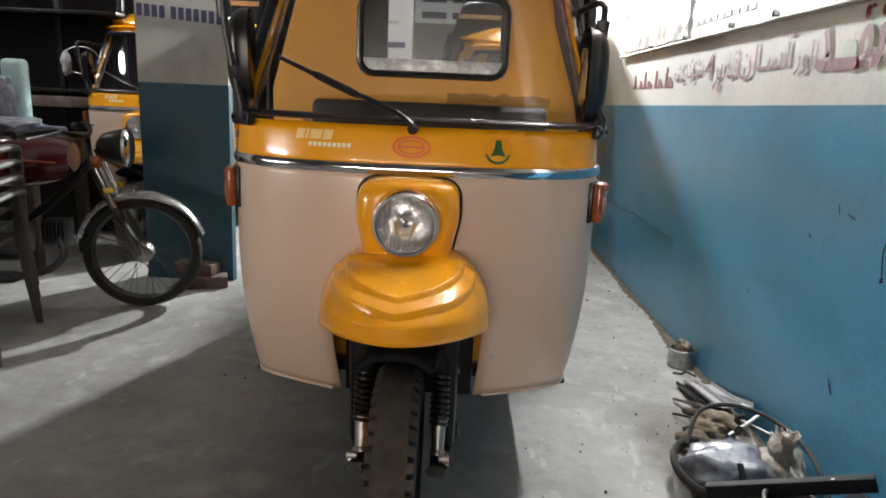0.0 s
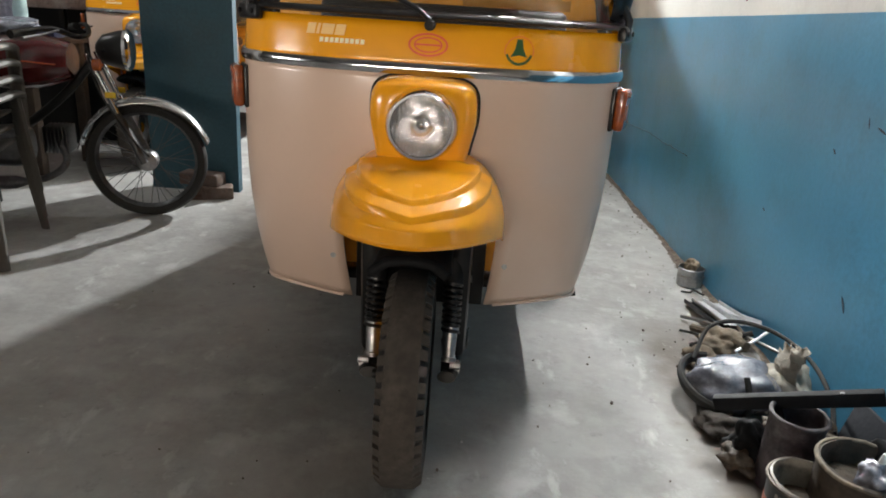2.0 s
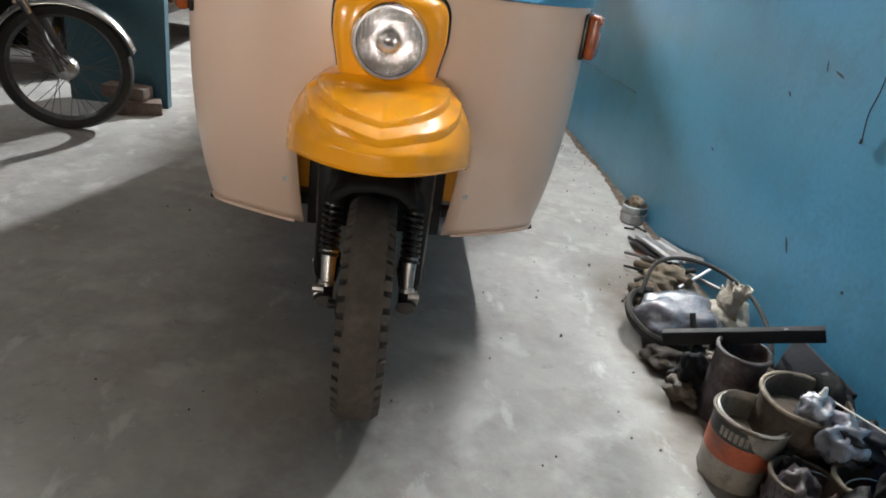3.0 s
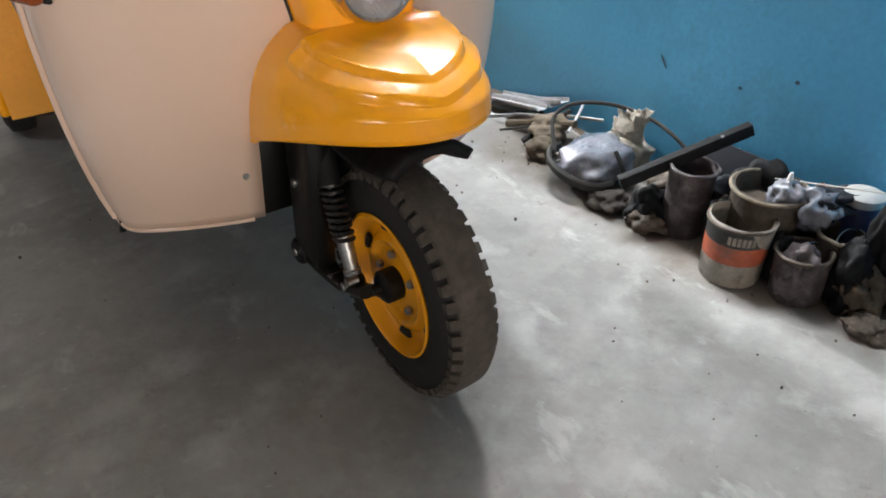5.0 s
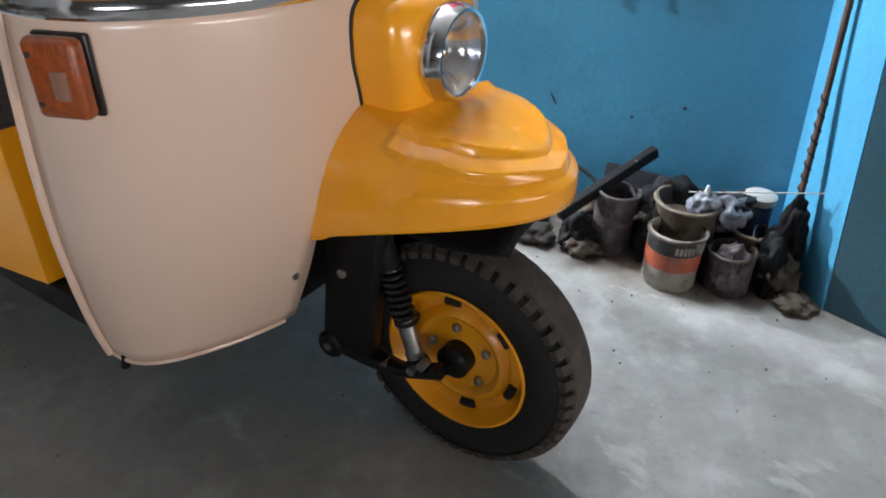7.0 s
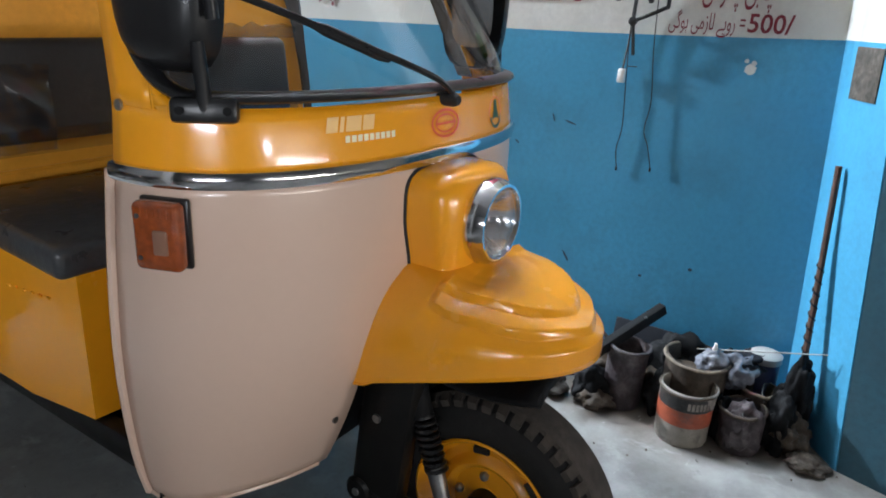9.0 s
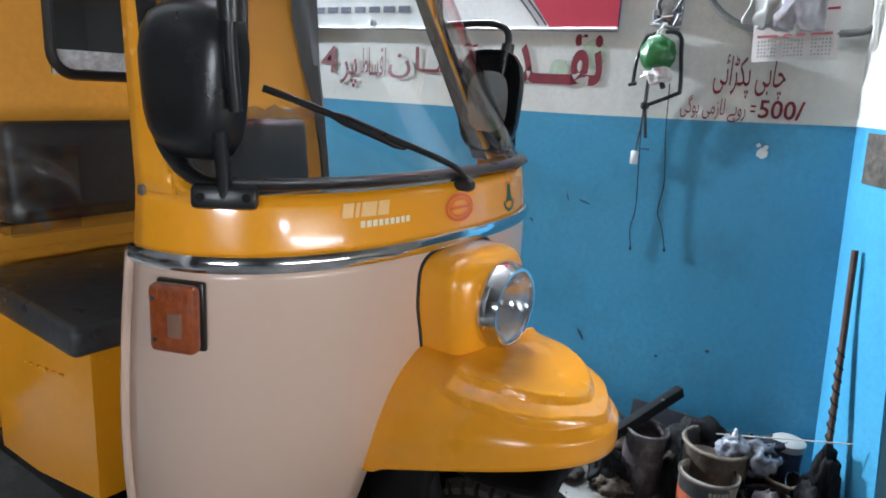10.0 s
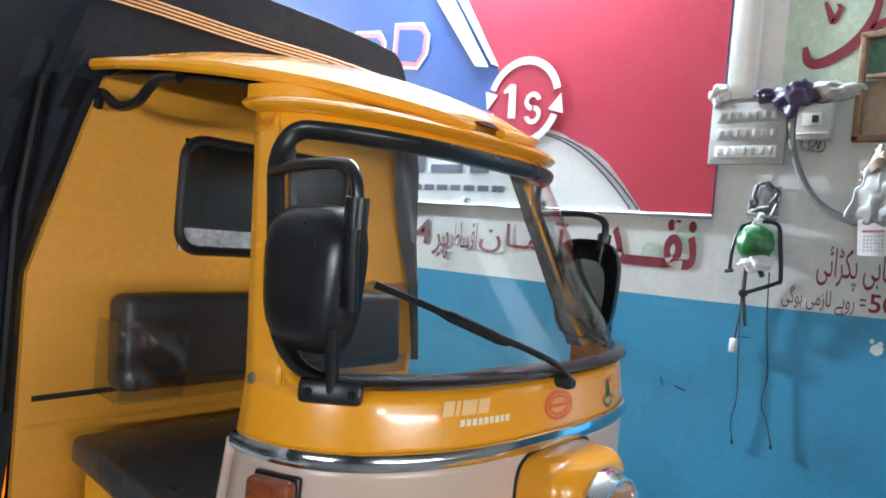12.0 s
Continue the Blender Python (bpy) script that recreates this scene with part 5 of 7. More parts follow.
    # writing that stands for a name: plain bars
    for y0, y1, z0, z1 in ((1.02, 1.06, 1.52, 1.58), (1.08, 1.22, 1.51, 1.54), (1.26, 1.36, 1.50, 1.57), (1.40, 1.58, 1.50, 1.535), (1.62, 1.72, 1.50, 1.60)):
        sheet("name_bar", [(y1, z0), (y0, z0), (y0, z1), (y1, z1)], 2, PRINT_NAVY)
    for y in [1.18 + 0.075 * k for k in range(9)]:
        sheet("small_bar", [(y + 0.055, 1.425), (y, 1.425), (y, 1.448), (y + 0.055, 1.448)], 2, PRINT_NAVY)
    bm = bmesh.new()
    tube(bm, [Vector((WALL_X - 0.02, 3.23 - 2.88 * k / 30, 1.366 + 0.006 * noise.noise((k * 0.7, 0, 0)))) - o for k in range(31)], 0.012, 6, flat=0.6)
    part("bottom_hem", bm, GREY_PLASTIC, t, "dirty rolled lower hem")
    for y in (0.977, 1.35, 1.9, 2.48):
        part("fixing_nail", lathe(bmesh.new(), [(0.012, 0), (0.012, 0.02), (0.0, 0.024)], 10, Matrix.Translation(Vector((WALL_X - 0.02, y, 1.385)) - o) @ pose(0, 0, 0, 0, -90, 0)), STEEL, t)
    rows = []
    for i in range(10):
        rows.append([Vector((WALL_X - 0.022 - 0.007 * noise.noise((j * 0.33, i * 0.5, 2.0)), 3.2 - 1.3 * j / 60, 1.385 + 0.20 * i / 9)) - o for j in range(61)])
    bm = bmesh.new()
    grid(bm, rows)
    part("creased_foot", bm, PRINT_WHITE, t, "creased white foot of the banner")
    return t


banner()


def switchboard():
    t = thing("switchboard", "grey metal switchboard with three rows of switches on the wall", "switchboard", Matrix.Translation((WALL_X, 0.27, 1.53)))
    part("board", box(bmesh.new(), (-0.012, 0, 0.095), (0.024, 0.222, 0.19), 0.004), GREY_PLASTIC, t)
    k = 0
    for row, z in enumerate((0.038, 0.092, 0.146)):
        part("switch_strip", box(bmesh.new(), (-0.026, 0.0, z), (0.006, 0.18, 0.036), 0.002), GREY_PLASTIC if row else WHITE_PLASTIC, t)
        for j in range(7):
            part("switch", box(bmesh.new(), (-0.031, 0.076 - 0.0255 * j, z), (0.006, 0.013, 0.024), 0.002, pose(0, 0, 0, 0, 6 if (j + row) % 2 else -6, 0)), WHITE_PLASTIC if row == 0 and j < 3 else GREY_PLASTIC, t)
    for y, z in ((0.1, 0.012), (-0.1, 0.012), (0.1, 0.178), (-0.1, 0.178)):
        part("screw", lathe(bmesh.new(), [(0.004, 0), (0.004, 0.002), (0, 0.003)], 8, Matrix.Translation((-0.025, y, z)) @ pose(0, 0, 0, 0, -90, 0)), STEEL, t)
    return t


switchboard()


def meter_box():
    t = thing("breaker_box", "small grey circuit breaker box with loose wires on the wall", "breaker box", Matrix.Translation((WALL_X, 0.082, 1.595)))
    part("case", box(bmesh.new(), (-0.025, 0, 0.05), (0.05, 0.088, 0.10), 0.006), GREY_PLASTIC, t)
    part("window", box(bmesh.new(), (-0.051, 0.004, 0.058), (0.004, 0.05, 0.036), 0.001), PAPER, t)
    part("toggle", box(bmesh.new(), (-0.056, -0.006, 0.058), (0.01, 0.016, 0.02), 0.002), BLACK, t)
    part("lower_lip", box(bmesh.new(), (-0.053, 0, 0.018), (0.006, 0.08, 0.006), 0.001), WHITE_PLASTIC, t)
    for k in range(3):
        pts = spline([(-0.03, 0.03 - 0.02 * k, 0.0), (-0.04, 0.025 - 0.02 * k, -0.02 - 0.006 * k), (-0.035, 0.005 - 0.018 * k, -0.026), (-0.03, -0.01 - 0.01 * k, 0.0)], 5)
        part("wire", tube(bmesh.new(), pts, 0.002, 6), BLACK, t)
    return t


meter_box()
solo("cable_duct", box(bmesh.new(), (WALL_X - 0.012, 0.30, 2.52), (0.024, 0.085, 1.58), 0.004), WHITE_PLASTIC, "white plastic cable duct running up the wall", "cable duct")
solo("armoured_cable", tube(bmesh.new(), spline([(WALL_X - 0.015, 0.15, 1.66), (WALL_X - 0.018, 0.138, 1.58), (WALL_X - 0.018, 0.105, 1.49), (WALL_X - 0.018, 0.055, 1.42), (WALL_X - 0.018, -0.01, 1.38), (WALL_X - 0.018, -0.09, 1.362), (WALL_X - 0.02, -0.30, 1.36), (WALL_X - 0.02, -0.36, 1.40)], 8), 0.010, 10), mat("grey_cable", (0.20, 0.20, 0.19), 0.6, vary=0.15), "thick grey cable curving down the wall", "cable")


def lump(name, c, s, material, label, category, seed=0, rough=0.35, n=3, parent=None):
    """A crumpled soft shape on a fine ball."""
    bm = bmesh.new()
    bmesh.ops.create_icosphere(bm, subdivisions=max(n, 4), radius=1)
    shift = Vector((seed, 0.37 * seed, 0))
    for v in bm.verts:
        p = v.co.copy()
        d = 1 + rough * noise.noise(p * 1.6 + shift) + rough * 0.45 * noise.noise(p * 3.6 + shift) + rough * 0.45 * (0.25 - abs(noise.noise(p * 4.5 + shift))) + rough * 0.16 * (0.2 - abs(noise.noise(p * 11 + shift)))
        v.co = Vector((p.x * s[0], p.y * s[1], p.z * s[2])) * d
    if parent is not None:
        bmesh.ops.translate(bm, vec=c, verts=bm.verts)
        return part(name, bm, material, parent, label, True)
    return solo(name, bm, material, label, category, Matrix.Translation(c), soft=True)


lump("crumpled_foil", (WALL_X - 0.025, 0.362, 1.748), (0.02, 0.03, 0.03), SILVER_FILM, "crumpled foil packet on top of the switchboard", "packet", 3, 0.5)
lump("purple_bag", (WALL_X - 0.035, 0.14, 1.725), (0.028, 0.05, 0.048), PURPLE, "crumpled purple plastic bag stuffed over the breaker box", "plastic bag", 5, 0.5)
lump("grey_rag", (WALL_X - 0.025, 0.04, 1.735), (0.02, 0.06, 0.026), GREY_PLASTIC, "crumpled grey rag hanging by the breaker box", "rag", 8, 0.6)
lump("dark_rag", (WALL_X - 0.03, 0.225, 1.735), (0.025, 0.03, 0.02), PURPLE, "small dark crumpled cloth on the switchboard", "rag", 12, 0.5)


def lock_bracket():
    t = thing("steel_bracket", "worn steel bracket bolted to the wall", "bracket", Matrix.Translation((WALL_X, 0.2, 1.36)))
    rnd_ = random.Random(3)
    part("plate", box(bmesh.new(), (-0.005, 0, 0.062), (0.010, 0.082, 0.088), 0.004), STEEL, t)
    part("keeper", box(bmesh.new(), (-0.016, -0.004, 0.060), (0.022, 0.034, 0.062), 0.006, pose(0, 0, 0, 14, 0, 0)), STEEL, t)
    for k in range(6):
        a = 1.05 * k + 0.5 * rnd_.random()
        pts = [(-0.012 - 0.016 * rnd_.random(), 0.046 * math.cos(a + d) * (0.45 + 0.8 * rnd_.random()), 0.064 + 0.046 * math.sin(a + d) * (0.45 + 0.8 * rnd_.random())) for d in (-0.9, -0.3, 0.3, 0.9)]
        part("scroll", tube(bmesh.new(), spline(pts, 4), 0.0055, 8), STEEL if k % 2 else DARK_STEEL, t)
    part("ledge", box(bmesh.new(), (-0.018, 0.004, 0.014), (0.03, 0.084, 0.010), 0.003, pose(0, 0, 0, 10, 0, 0)), STEEL, t)
    part("tab", box(bmesh.new(), (-0.03, 0.004, 0.0), (0.004, 0.018, 0.05), 0.002, pose(0, 0, 0, 8, 0, 0)), WHITE_PLASTIC, t)
    return t


lock_bracket()


def green_reel():
    t = thing("hanging_lead", "green wrapped lead with black cords hanging from the wall bracket", "cable", Matrix.Translation((WALL_X, 0.207, 1.16)))
    lump("green_pouch", (-0.035, 0.003, 0.135), (0.034, 0.052, 0.056), GREEN_GLOSS, "glossy green plastic bundle", "", 2, 0.12, 4, t)
    lump("white_paper", (-0.04, -0.005, 0.072), (0.02, 0.040, 0.024), PAPER, "", "", 4, 0.6, 3, t)
    part("white_tie", tube(bmesh.new(), spline([(-0.03, 0.02, 0.18), (-0.04, 0.004, 0.205), (-0.02, -0.004, 0.225)], 5), 0.004, 6), WHITE_PLASTIC, t)
    loop = spline([(-0.022, 0.048, 0.186), (-0.026, 0.0, 0.198), (-0.024, -0.052, 0.190), (-0.024, -0.064, 0.13), (-0.026, -0.074, 0.035), (-0.03, -0.062, 0.018), (-0.036, 0.022, -0.02)], 6)
    part("black_frame", tube(bmesh.new(), loop, 0.0062, 8), BLACK, t, "bent black handle")
    part("black_cord", tube(bmesh.new(), spline([(-0.022, 0.048, 0.186), (-0.032, 0.066, 0.12), (-0.028, 0.072, 0.045)], 6), 0.0058, 8), BLACK, t)
    part("cord_end", tube(bmesh.new(), [(-0.03, 0.060, 0.046), (-0.03, 0.084, 0.040)], 0.0058, 8), BLACK, t)
    part("knob", lathe(bmesh.new(), [(0.0, -0.012), (0.012, -0.008), (0.013, 0.006), (0.0, 0.012)], 12, Matrix.Translation((-0.036, 0.022, -0.02)) @ pose(0, 0, 0, 0, -90, 0)), BLACK, t)
    part("stem", tube(bmesh.new(), [(-0.034, 0.020, 0.09), (-0.036, 0.022, -0.02), (-0.026, 0.012, -0.118)], 0.0052, 8), BLACK, t)
    part("pin", tube(bmesh.new(), [(-0.03, -0.018, 0.05), (-0.036, -0.026, 0.036)], 0.008, 8), BLACK, t)
    for pts in ([(-0.02, 0.03, 0.08), (-0.012, 0.035, -0.05), (-0.01, 0.028, -0.2), (-0.01, 0.02, -0.34), (-0.01, 0.03, -0.41), (-0.008, 0.022, -0.47)], [(-0.02, -0.04, 0.05), (-0.012, -0.045, -0.1), (-0.01, -0.06, -0.25), (-0.012, -0.052, -0.34), (-0.01, -0.07, -0.39), (-0.01, -0.088, -0.455)]):
        part("thin_wire", tube(bmesh.new(), spline(pts, 8), 0.0016, 6), BLACK, t)
        part("wire_end", tube(bmesh.new(), [pts[-1], (pts[-1][0], pts[-1][1], pts[-1][2] - 0.012)], 0.0035, 6), BLACK, t)
    part("plug_wire", tube(bmesh.new(), spline([(-0.02, 0.03, 0.0), (-0.02, 0.032, -0.07), (-0.02, 0.04, -0.16)], 5), 0.003, 6), BLACK, t)
    part("white_plug", box(bmesh.new(), (-0.018, 0.042, -0.182), (0.018, 0.022, 0.042), 0.003), WHITE_PLASTIC, t, "small white plastic connector")
    part("plug_pin", box(bmesh.new(), (-0.018, 0.012, -0.152), (0.01, 0.03, 0.003), 0.001), BLACK, t)
    return t


green_reel()


def calendar():
    t = thing("wall_calendar", "paper wall calendar with pink month headings, half covered by a bag", "calendar", Matrix.Translation((WALL_X - 0.028, -0.16, 1.285)) @ pose(0, 0, 0, -4, 0, 0))
    bm = bmesh.new()
    grid(bm, [[(-0.006 - 0.008 * math.sin(j * 0.35) * (1 - i / 12), 0.105 - 0.21 * j / 12, 0.26 * i / 12) for j in range(13)] for i in range(13)])
    part("sheet", bm, PAPER, t)
    part("red_rule", box(bmesh.new(), (-0.0155, 0, 0.128), (0.003, 0.206, 0.006)), PRINT_RED, t)
    part("tan_bar", box(bmesh.new(), (-0.0155, 0.03, 0.093), (0.003, 0.10, 0.008)), PIPING, t)
    for k in range(3):
        y = 0.066 - 0.066 * k
        part("month_heading", box(bmesh.new(), (-0.0155, y, 0.066), (0.003, 0.052, 0.007)), PRINT_PINK, t)
        for i in range(5):
            for j in range(6):
                if (i * 6 + j + k) % 11 == 10:
                    continue
                part("date_mark", box(bmesh.new(), (-0.0155, y + 0.021 - 0.0084 * j, 0.052 - 0.0095 * i), (0.002, 0.0045, 0.005)), GREY_PLASTIC, t)
    return t


calendar()
BAGGED = thing("hanging_bag", "grey plastic bag with dark contents hanging over the calendar", "plastic bag", Matrix.Translation((WALL_X - 0.055, -0.145, 1.41)))


def crumpled(name, corners, material, parent, label="", seed=0, deep=0.016, n=26):
    """A crumpled hanging sheet between four corners (y, z), bulging off the wall."""
    bm = bmesh.new()
    a, b, c, d = [Vector((0, *q)) for q in corners]
    rows = []
    for i in range(n + 1):
        u = i / n
        row = []
        for j in range(n + 1):
            v = j / n
            p = a.lerp(b, v).lerp(d.lerp(c, v), u)
            fold = 0.9 * noise.noise((u * 1.3 + seed, v * 3.4 + u * 1.5, 1.0)) + 0.35 * abs(noise.noise((u * 3.0, v * 6.0 + seed, 2.0))) + 0.08 * noise.noise((u * 12, v * 13 + seed, 4))
            edge = 0.012 * noise.noise((u * 7 + seed, v * 7, 9.0))
            row.append(p + Vector((-deep * (0.6 + fold) - 0.02 * math.sin(math.pi * v) * math.sin(math.pi * min(1, u * 1.2)), edge, edge * 1.2)))
        rows.append(row)
    grid(bm, rows)
    ob = part(name, bm, material, parent, label)
    ob.modifiers.new("thick", "SOLIDIFY").thickness = 0.0015
    return ob


crumpled("bag_back", ((0.125, -0.03), (-0.02, -0.06), (-0.06, 0.155), (0.06, 0.165)), GREY_PLASTIC, BAGGED, "dull grey-brown plastic sheet", 5.0)
crumpled("bag_front", ((0.085, -0.045), (-0.085, -0.05), (-0.075, 0.165), (-0.005, 0.185)), BAG, BAGGED, "crumpled pale plastic bag", 11.0, 0.02)
crumpled("bag_corner", ((0.10, 0.07), (0.0, 0.12), (-0.05, 0.185), (0.06, 0.155)), BROWN_CARD, BAGGED, "brown paper scrap", 17.0, 0.012, 14)
for k, (y, z, a, l) in enumerate(((0.012, 0.150, 70, 0.040), (-0.020, 0.148, -64, 0.036))):
    part("dark_tab", box(bmesh.new(), (-0.052, y, z), (0.006, l, 0.013), 0.004, pose(0, 0, 0, a, 0, 0)), BLACK, BAGGED)
solo("hook_nail", tube(bmesh.new(), [(WALL_X + 0.01, -0.125, 1.665), (WALL_X - 0.06, -0.125, 1.67)], 0.003, 6), STEEL, "steel nail in the wall holding a bag", "nail")
F_ = thing("picture_frame", "old wooden framed board hanging on the wall", "picture frame", Matrix.Translation((WALL_X - 0.012, -0.17, 1.60)))
for y, z, sy, sz in ((0.15, 0.14, 0.018, 0.30), (-0.15, 0.14, 0.018, 0.30), (0, 0.285, 0.32, 0.018), (0, 0.0, 0.32, 0.018), (0, 0.17, 0.28, 0.012)):
    part("frame_bar", box(bmesh.new(), (-0.004, y, z), (0.02, sy, sz), 0.003), WOOD, F_)
part("upper_card", box(bmesh.new(), (0.004, 0, 0.228), (0.006, 0.28, 0.10)), GREEN_CARD, F_, "faded green printed card")
part("lower_card", box(bmesh.new(), (0.004, 0, 0.085), (0.006, 0.28, 0.15)), BROWN_CARD, F_, "faded tan card")

# chips, scuffs and smudges on the blue paint
SCUFF = mat("dark_scuff", (0.03, 0.06, 0.10), 0.6, vary=0.3, scale=40)
for y, z, l, w, a in ((0.371, 0.345, 0.045, 0.008, 55), (0.407, 0.81, 0.045, 0.006, 15), (0.10, 0.34, 0.012, 0.010, 0), (-0.055, 0.40, 0.014, 0.011, 0), (0.60, 0.72, 0.02, 0.006, 40), (0.95, 0.45, 0.02, 0.006, 20), (0.47, 0.82, 0.03, 0.004, 70)):
    q = Matrix.Rotation(radians(a), 2)
    pts = []
    for k in range(10):
        t = 2 * math.pi * k / 10
        p = q @ Vector((l / 2 * math.cos(t) * (1 + 0.25 * noise.noise((k, y, z))), w / 2 * math.sin(t)))
        pts.append((WALL_X - 0.0005, y + p.x, z + p.y))
    solo("paint_scuff", plate(bmesh.new(), pts, 0.001, (-1, 0, 0)), SCUFF, "small dark scuff on the blue wall paint", "scuff")
for y, z, l in ((-0.118, 1.028, 0.03), (-0.105, 1.05, 0.012), (-0.125, 1.045, 0.014), (0.21, 1.5, 0.05)):
    pts = [(WALL_X - 0.0005, y + l / 2 * math.cos(t) * (1 + 0.4 * noise.noise((t * 2, y, 1))), z + l / 2 * math.sin(t) * (1 + 0.4 * noise.noise((t * 2, 2, z)))) for t in [2 * math.pi * k / 14 for k in range(14)]]
    solo("paint_chip", plate(bmesh.new(), pts, 0.001, (-1, 0, 0)), WHITE, "bare white chip in the wall paint", "paint chip")

pts = []
for k, (y, z) in enumerate(((3.555, 0.421), (3.04, 0.431), (2.569, 0.444), (2.251, 0.449), (2.071, 0.456), (1.832, 0.458))):
    pts.append((WALL_X - 0.0015, y, z + 0.012 * noise.noise((k * 1.7, 0, 0))))
pts = [p + Vector((0, 0, 0.008 * noise.noise((p.y * 14, 3, 1)))) for p in spline(pts, 8)]
solo("plaster_crack", tube(bmesh.new(), pts, 0.004, 5, flat=0.5), SCUFF, "thin dark crack running along the blue wall", "crack")

# recess in the corner pillar: a plate darkened for the shaded hole; rod and stick leaning there
solo("recess_plate", box(bmesh.new(), (1.045, -0.414, 1.045), (0.12, 0.02, 0.13), 0.002, pose(0, 0, 0, -3, 0, 32)), mat("broken_plaster", (0.10, 0.085, 0.07), 0.95, vary=0.5, scale=18, bump=0.006, bump_scale=25), "broken patch in the corner pillar, darkened for its shaded recess", "wall patch", kind="structure")
pts = [(1.048 - 0.05 * k / 30, -0.397 - 0.05 * k / 30, 0.81 - 0.795 * k / 30) for k in range(31)]
ROD = thing("wrapped_rod", "thin iron rod wrapped with rope leaning in the corner", "rod", Matrix.Translation((0.998, -0.447, 0.0)))
part("rod", tube(bmesh.new(), [Vector(p) - Vector((0.998, -0.447, 0)) for p in pts], 0.0085, 8), mat("rust", (0.12, 0.06, 0.04), 0.85, vary=0.4, scale=30, bump=0.002), ROD)
hel = [Vector((0.034 - 0.030 * f + 0.009 * math.cos(f * 90), 0.034 - 0.030 * f + 0.009 * math.sin(f * 90), 0.55 - 0.5 * f)) for f in [k / 140 for k in range(141)]]
part("rope_wrap", tube(bmesh.new(), hel, 0.003, 5), RUBBER, ROD)
solo("thin_stick", tube(bmesh.new(), [(0.99, -0.15, 0.215), (0.96, -0.485, 0.32)], 0.002, 6), GREY_PLASTIC, "thin pale stick laid across the paint cans", "stick")


# ---- clutter along the wall ----
TIN = mat("dirty_tin", (0.10, 0.078, 0.06), 0.5, 0.5, vary=0.4, scale=14, bump=0.002, dirt=(0.07, 0.05, 0.05), dirt_amount=0.7, dirt_scale=9)
CAN_BLACK = mat("can_black_label", (0.02, 0.02, 0.02), 0.5, vary=0.3, scale=20, dirt=(0.2, 0.18, 0.16), dirt_amount=0.3, dirt_scale=14)
CAN_RED = mat("can_red_label", (0.40, 0.085, 0.035), 0.55, vary=0.3, scale=16, dirt=(0.14, 0.10, 0.085), dirt_amount=0.85, dirt_scale=12)
CAN_PALE = mat("can_pale_label", (0.31, 0.28, 0.24), 0.55, vary=0.25, scale=14, dirt=(0.07, 0.055, 0.05), dirt_amount=0.9, dirt_scale=14)
PAIL = mat("caked_pail", (0.085, 0.064, 0.048), 0.75, vary=0.4, scale=12, bump=0.003, bump_scale=40, dirt=(0.05, 0.04, 0.04), dirt_amount=0.7, dirt_scale=7)
PAIL_PURPLE = mat("purple_brown_pail", (0.062, 0.045, 0.05), 0.6, vary=0.45, scale=14, bump=0.004, bump_scale=45, dirt=(0.20, 0.185, 0.18), dirt_amount=0.55, dirt_scale=17)
CRUST = mat("dried_paint_crust", (0.23, 0.185, 0.135), 0.8, vary=0.3, scale=18, bump=0.004, bump_scale=50)
SLUDGE = mat("dark_sludge", (0.085, 0.06, 0.04), 0.7, vary=0.5, scale=18, bump=0.005, bump_scale=40)
TAN_CLOTH = mat("tan_cloth", (0.13, 0.10, 0.07), 0.85, vary=0.25, scale=14, bump=0.004, bump_scale=35)
CLEARBAG = mat("cloudy_plastic", (0.20, 0.21, 0.25), 0.2, vary=0.35, scale=14, bump=0.010, bump_scale=16, coat=0.6)
ALU = mat("aluminium_strip", (0.66, 0.67, 0.70), 0.4, 0.35, vary=0.2, scale=10)
PALE_CLOTH = mat("pale_cloth", (0.36, 0.33, 0.28), 0.85, vary=0.2, scale=14, bump=0.003, bump_scale=35, dirt=(0.2, 0.17, 0.13), dirt_amount=0.6, dirt_scale=12)
MORTAR = mat("grey_mortar", (0.075, 0.064, 0.057), 0.9, vary=0.35, scale=18, bump=0.004, bump_scale=45, dirt=(0.05, 0.04, 0.035), dirt_amount=0.7, dirt_scale=14)
SOIL = mat("brown_grit", (0.13, 0.105, 0.085), 0.95, vary=0.5, scale=25, bump=0.006, bump_scale=60)
BLUE_TIN = mat("blue_tin", (0.035, 0.05, 0.12), 0.4, vary=0.25, dirt=(0.2, 0.2, 0.2), dirt_amount=0.3)


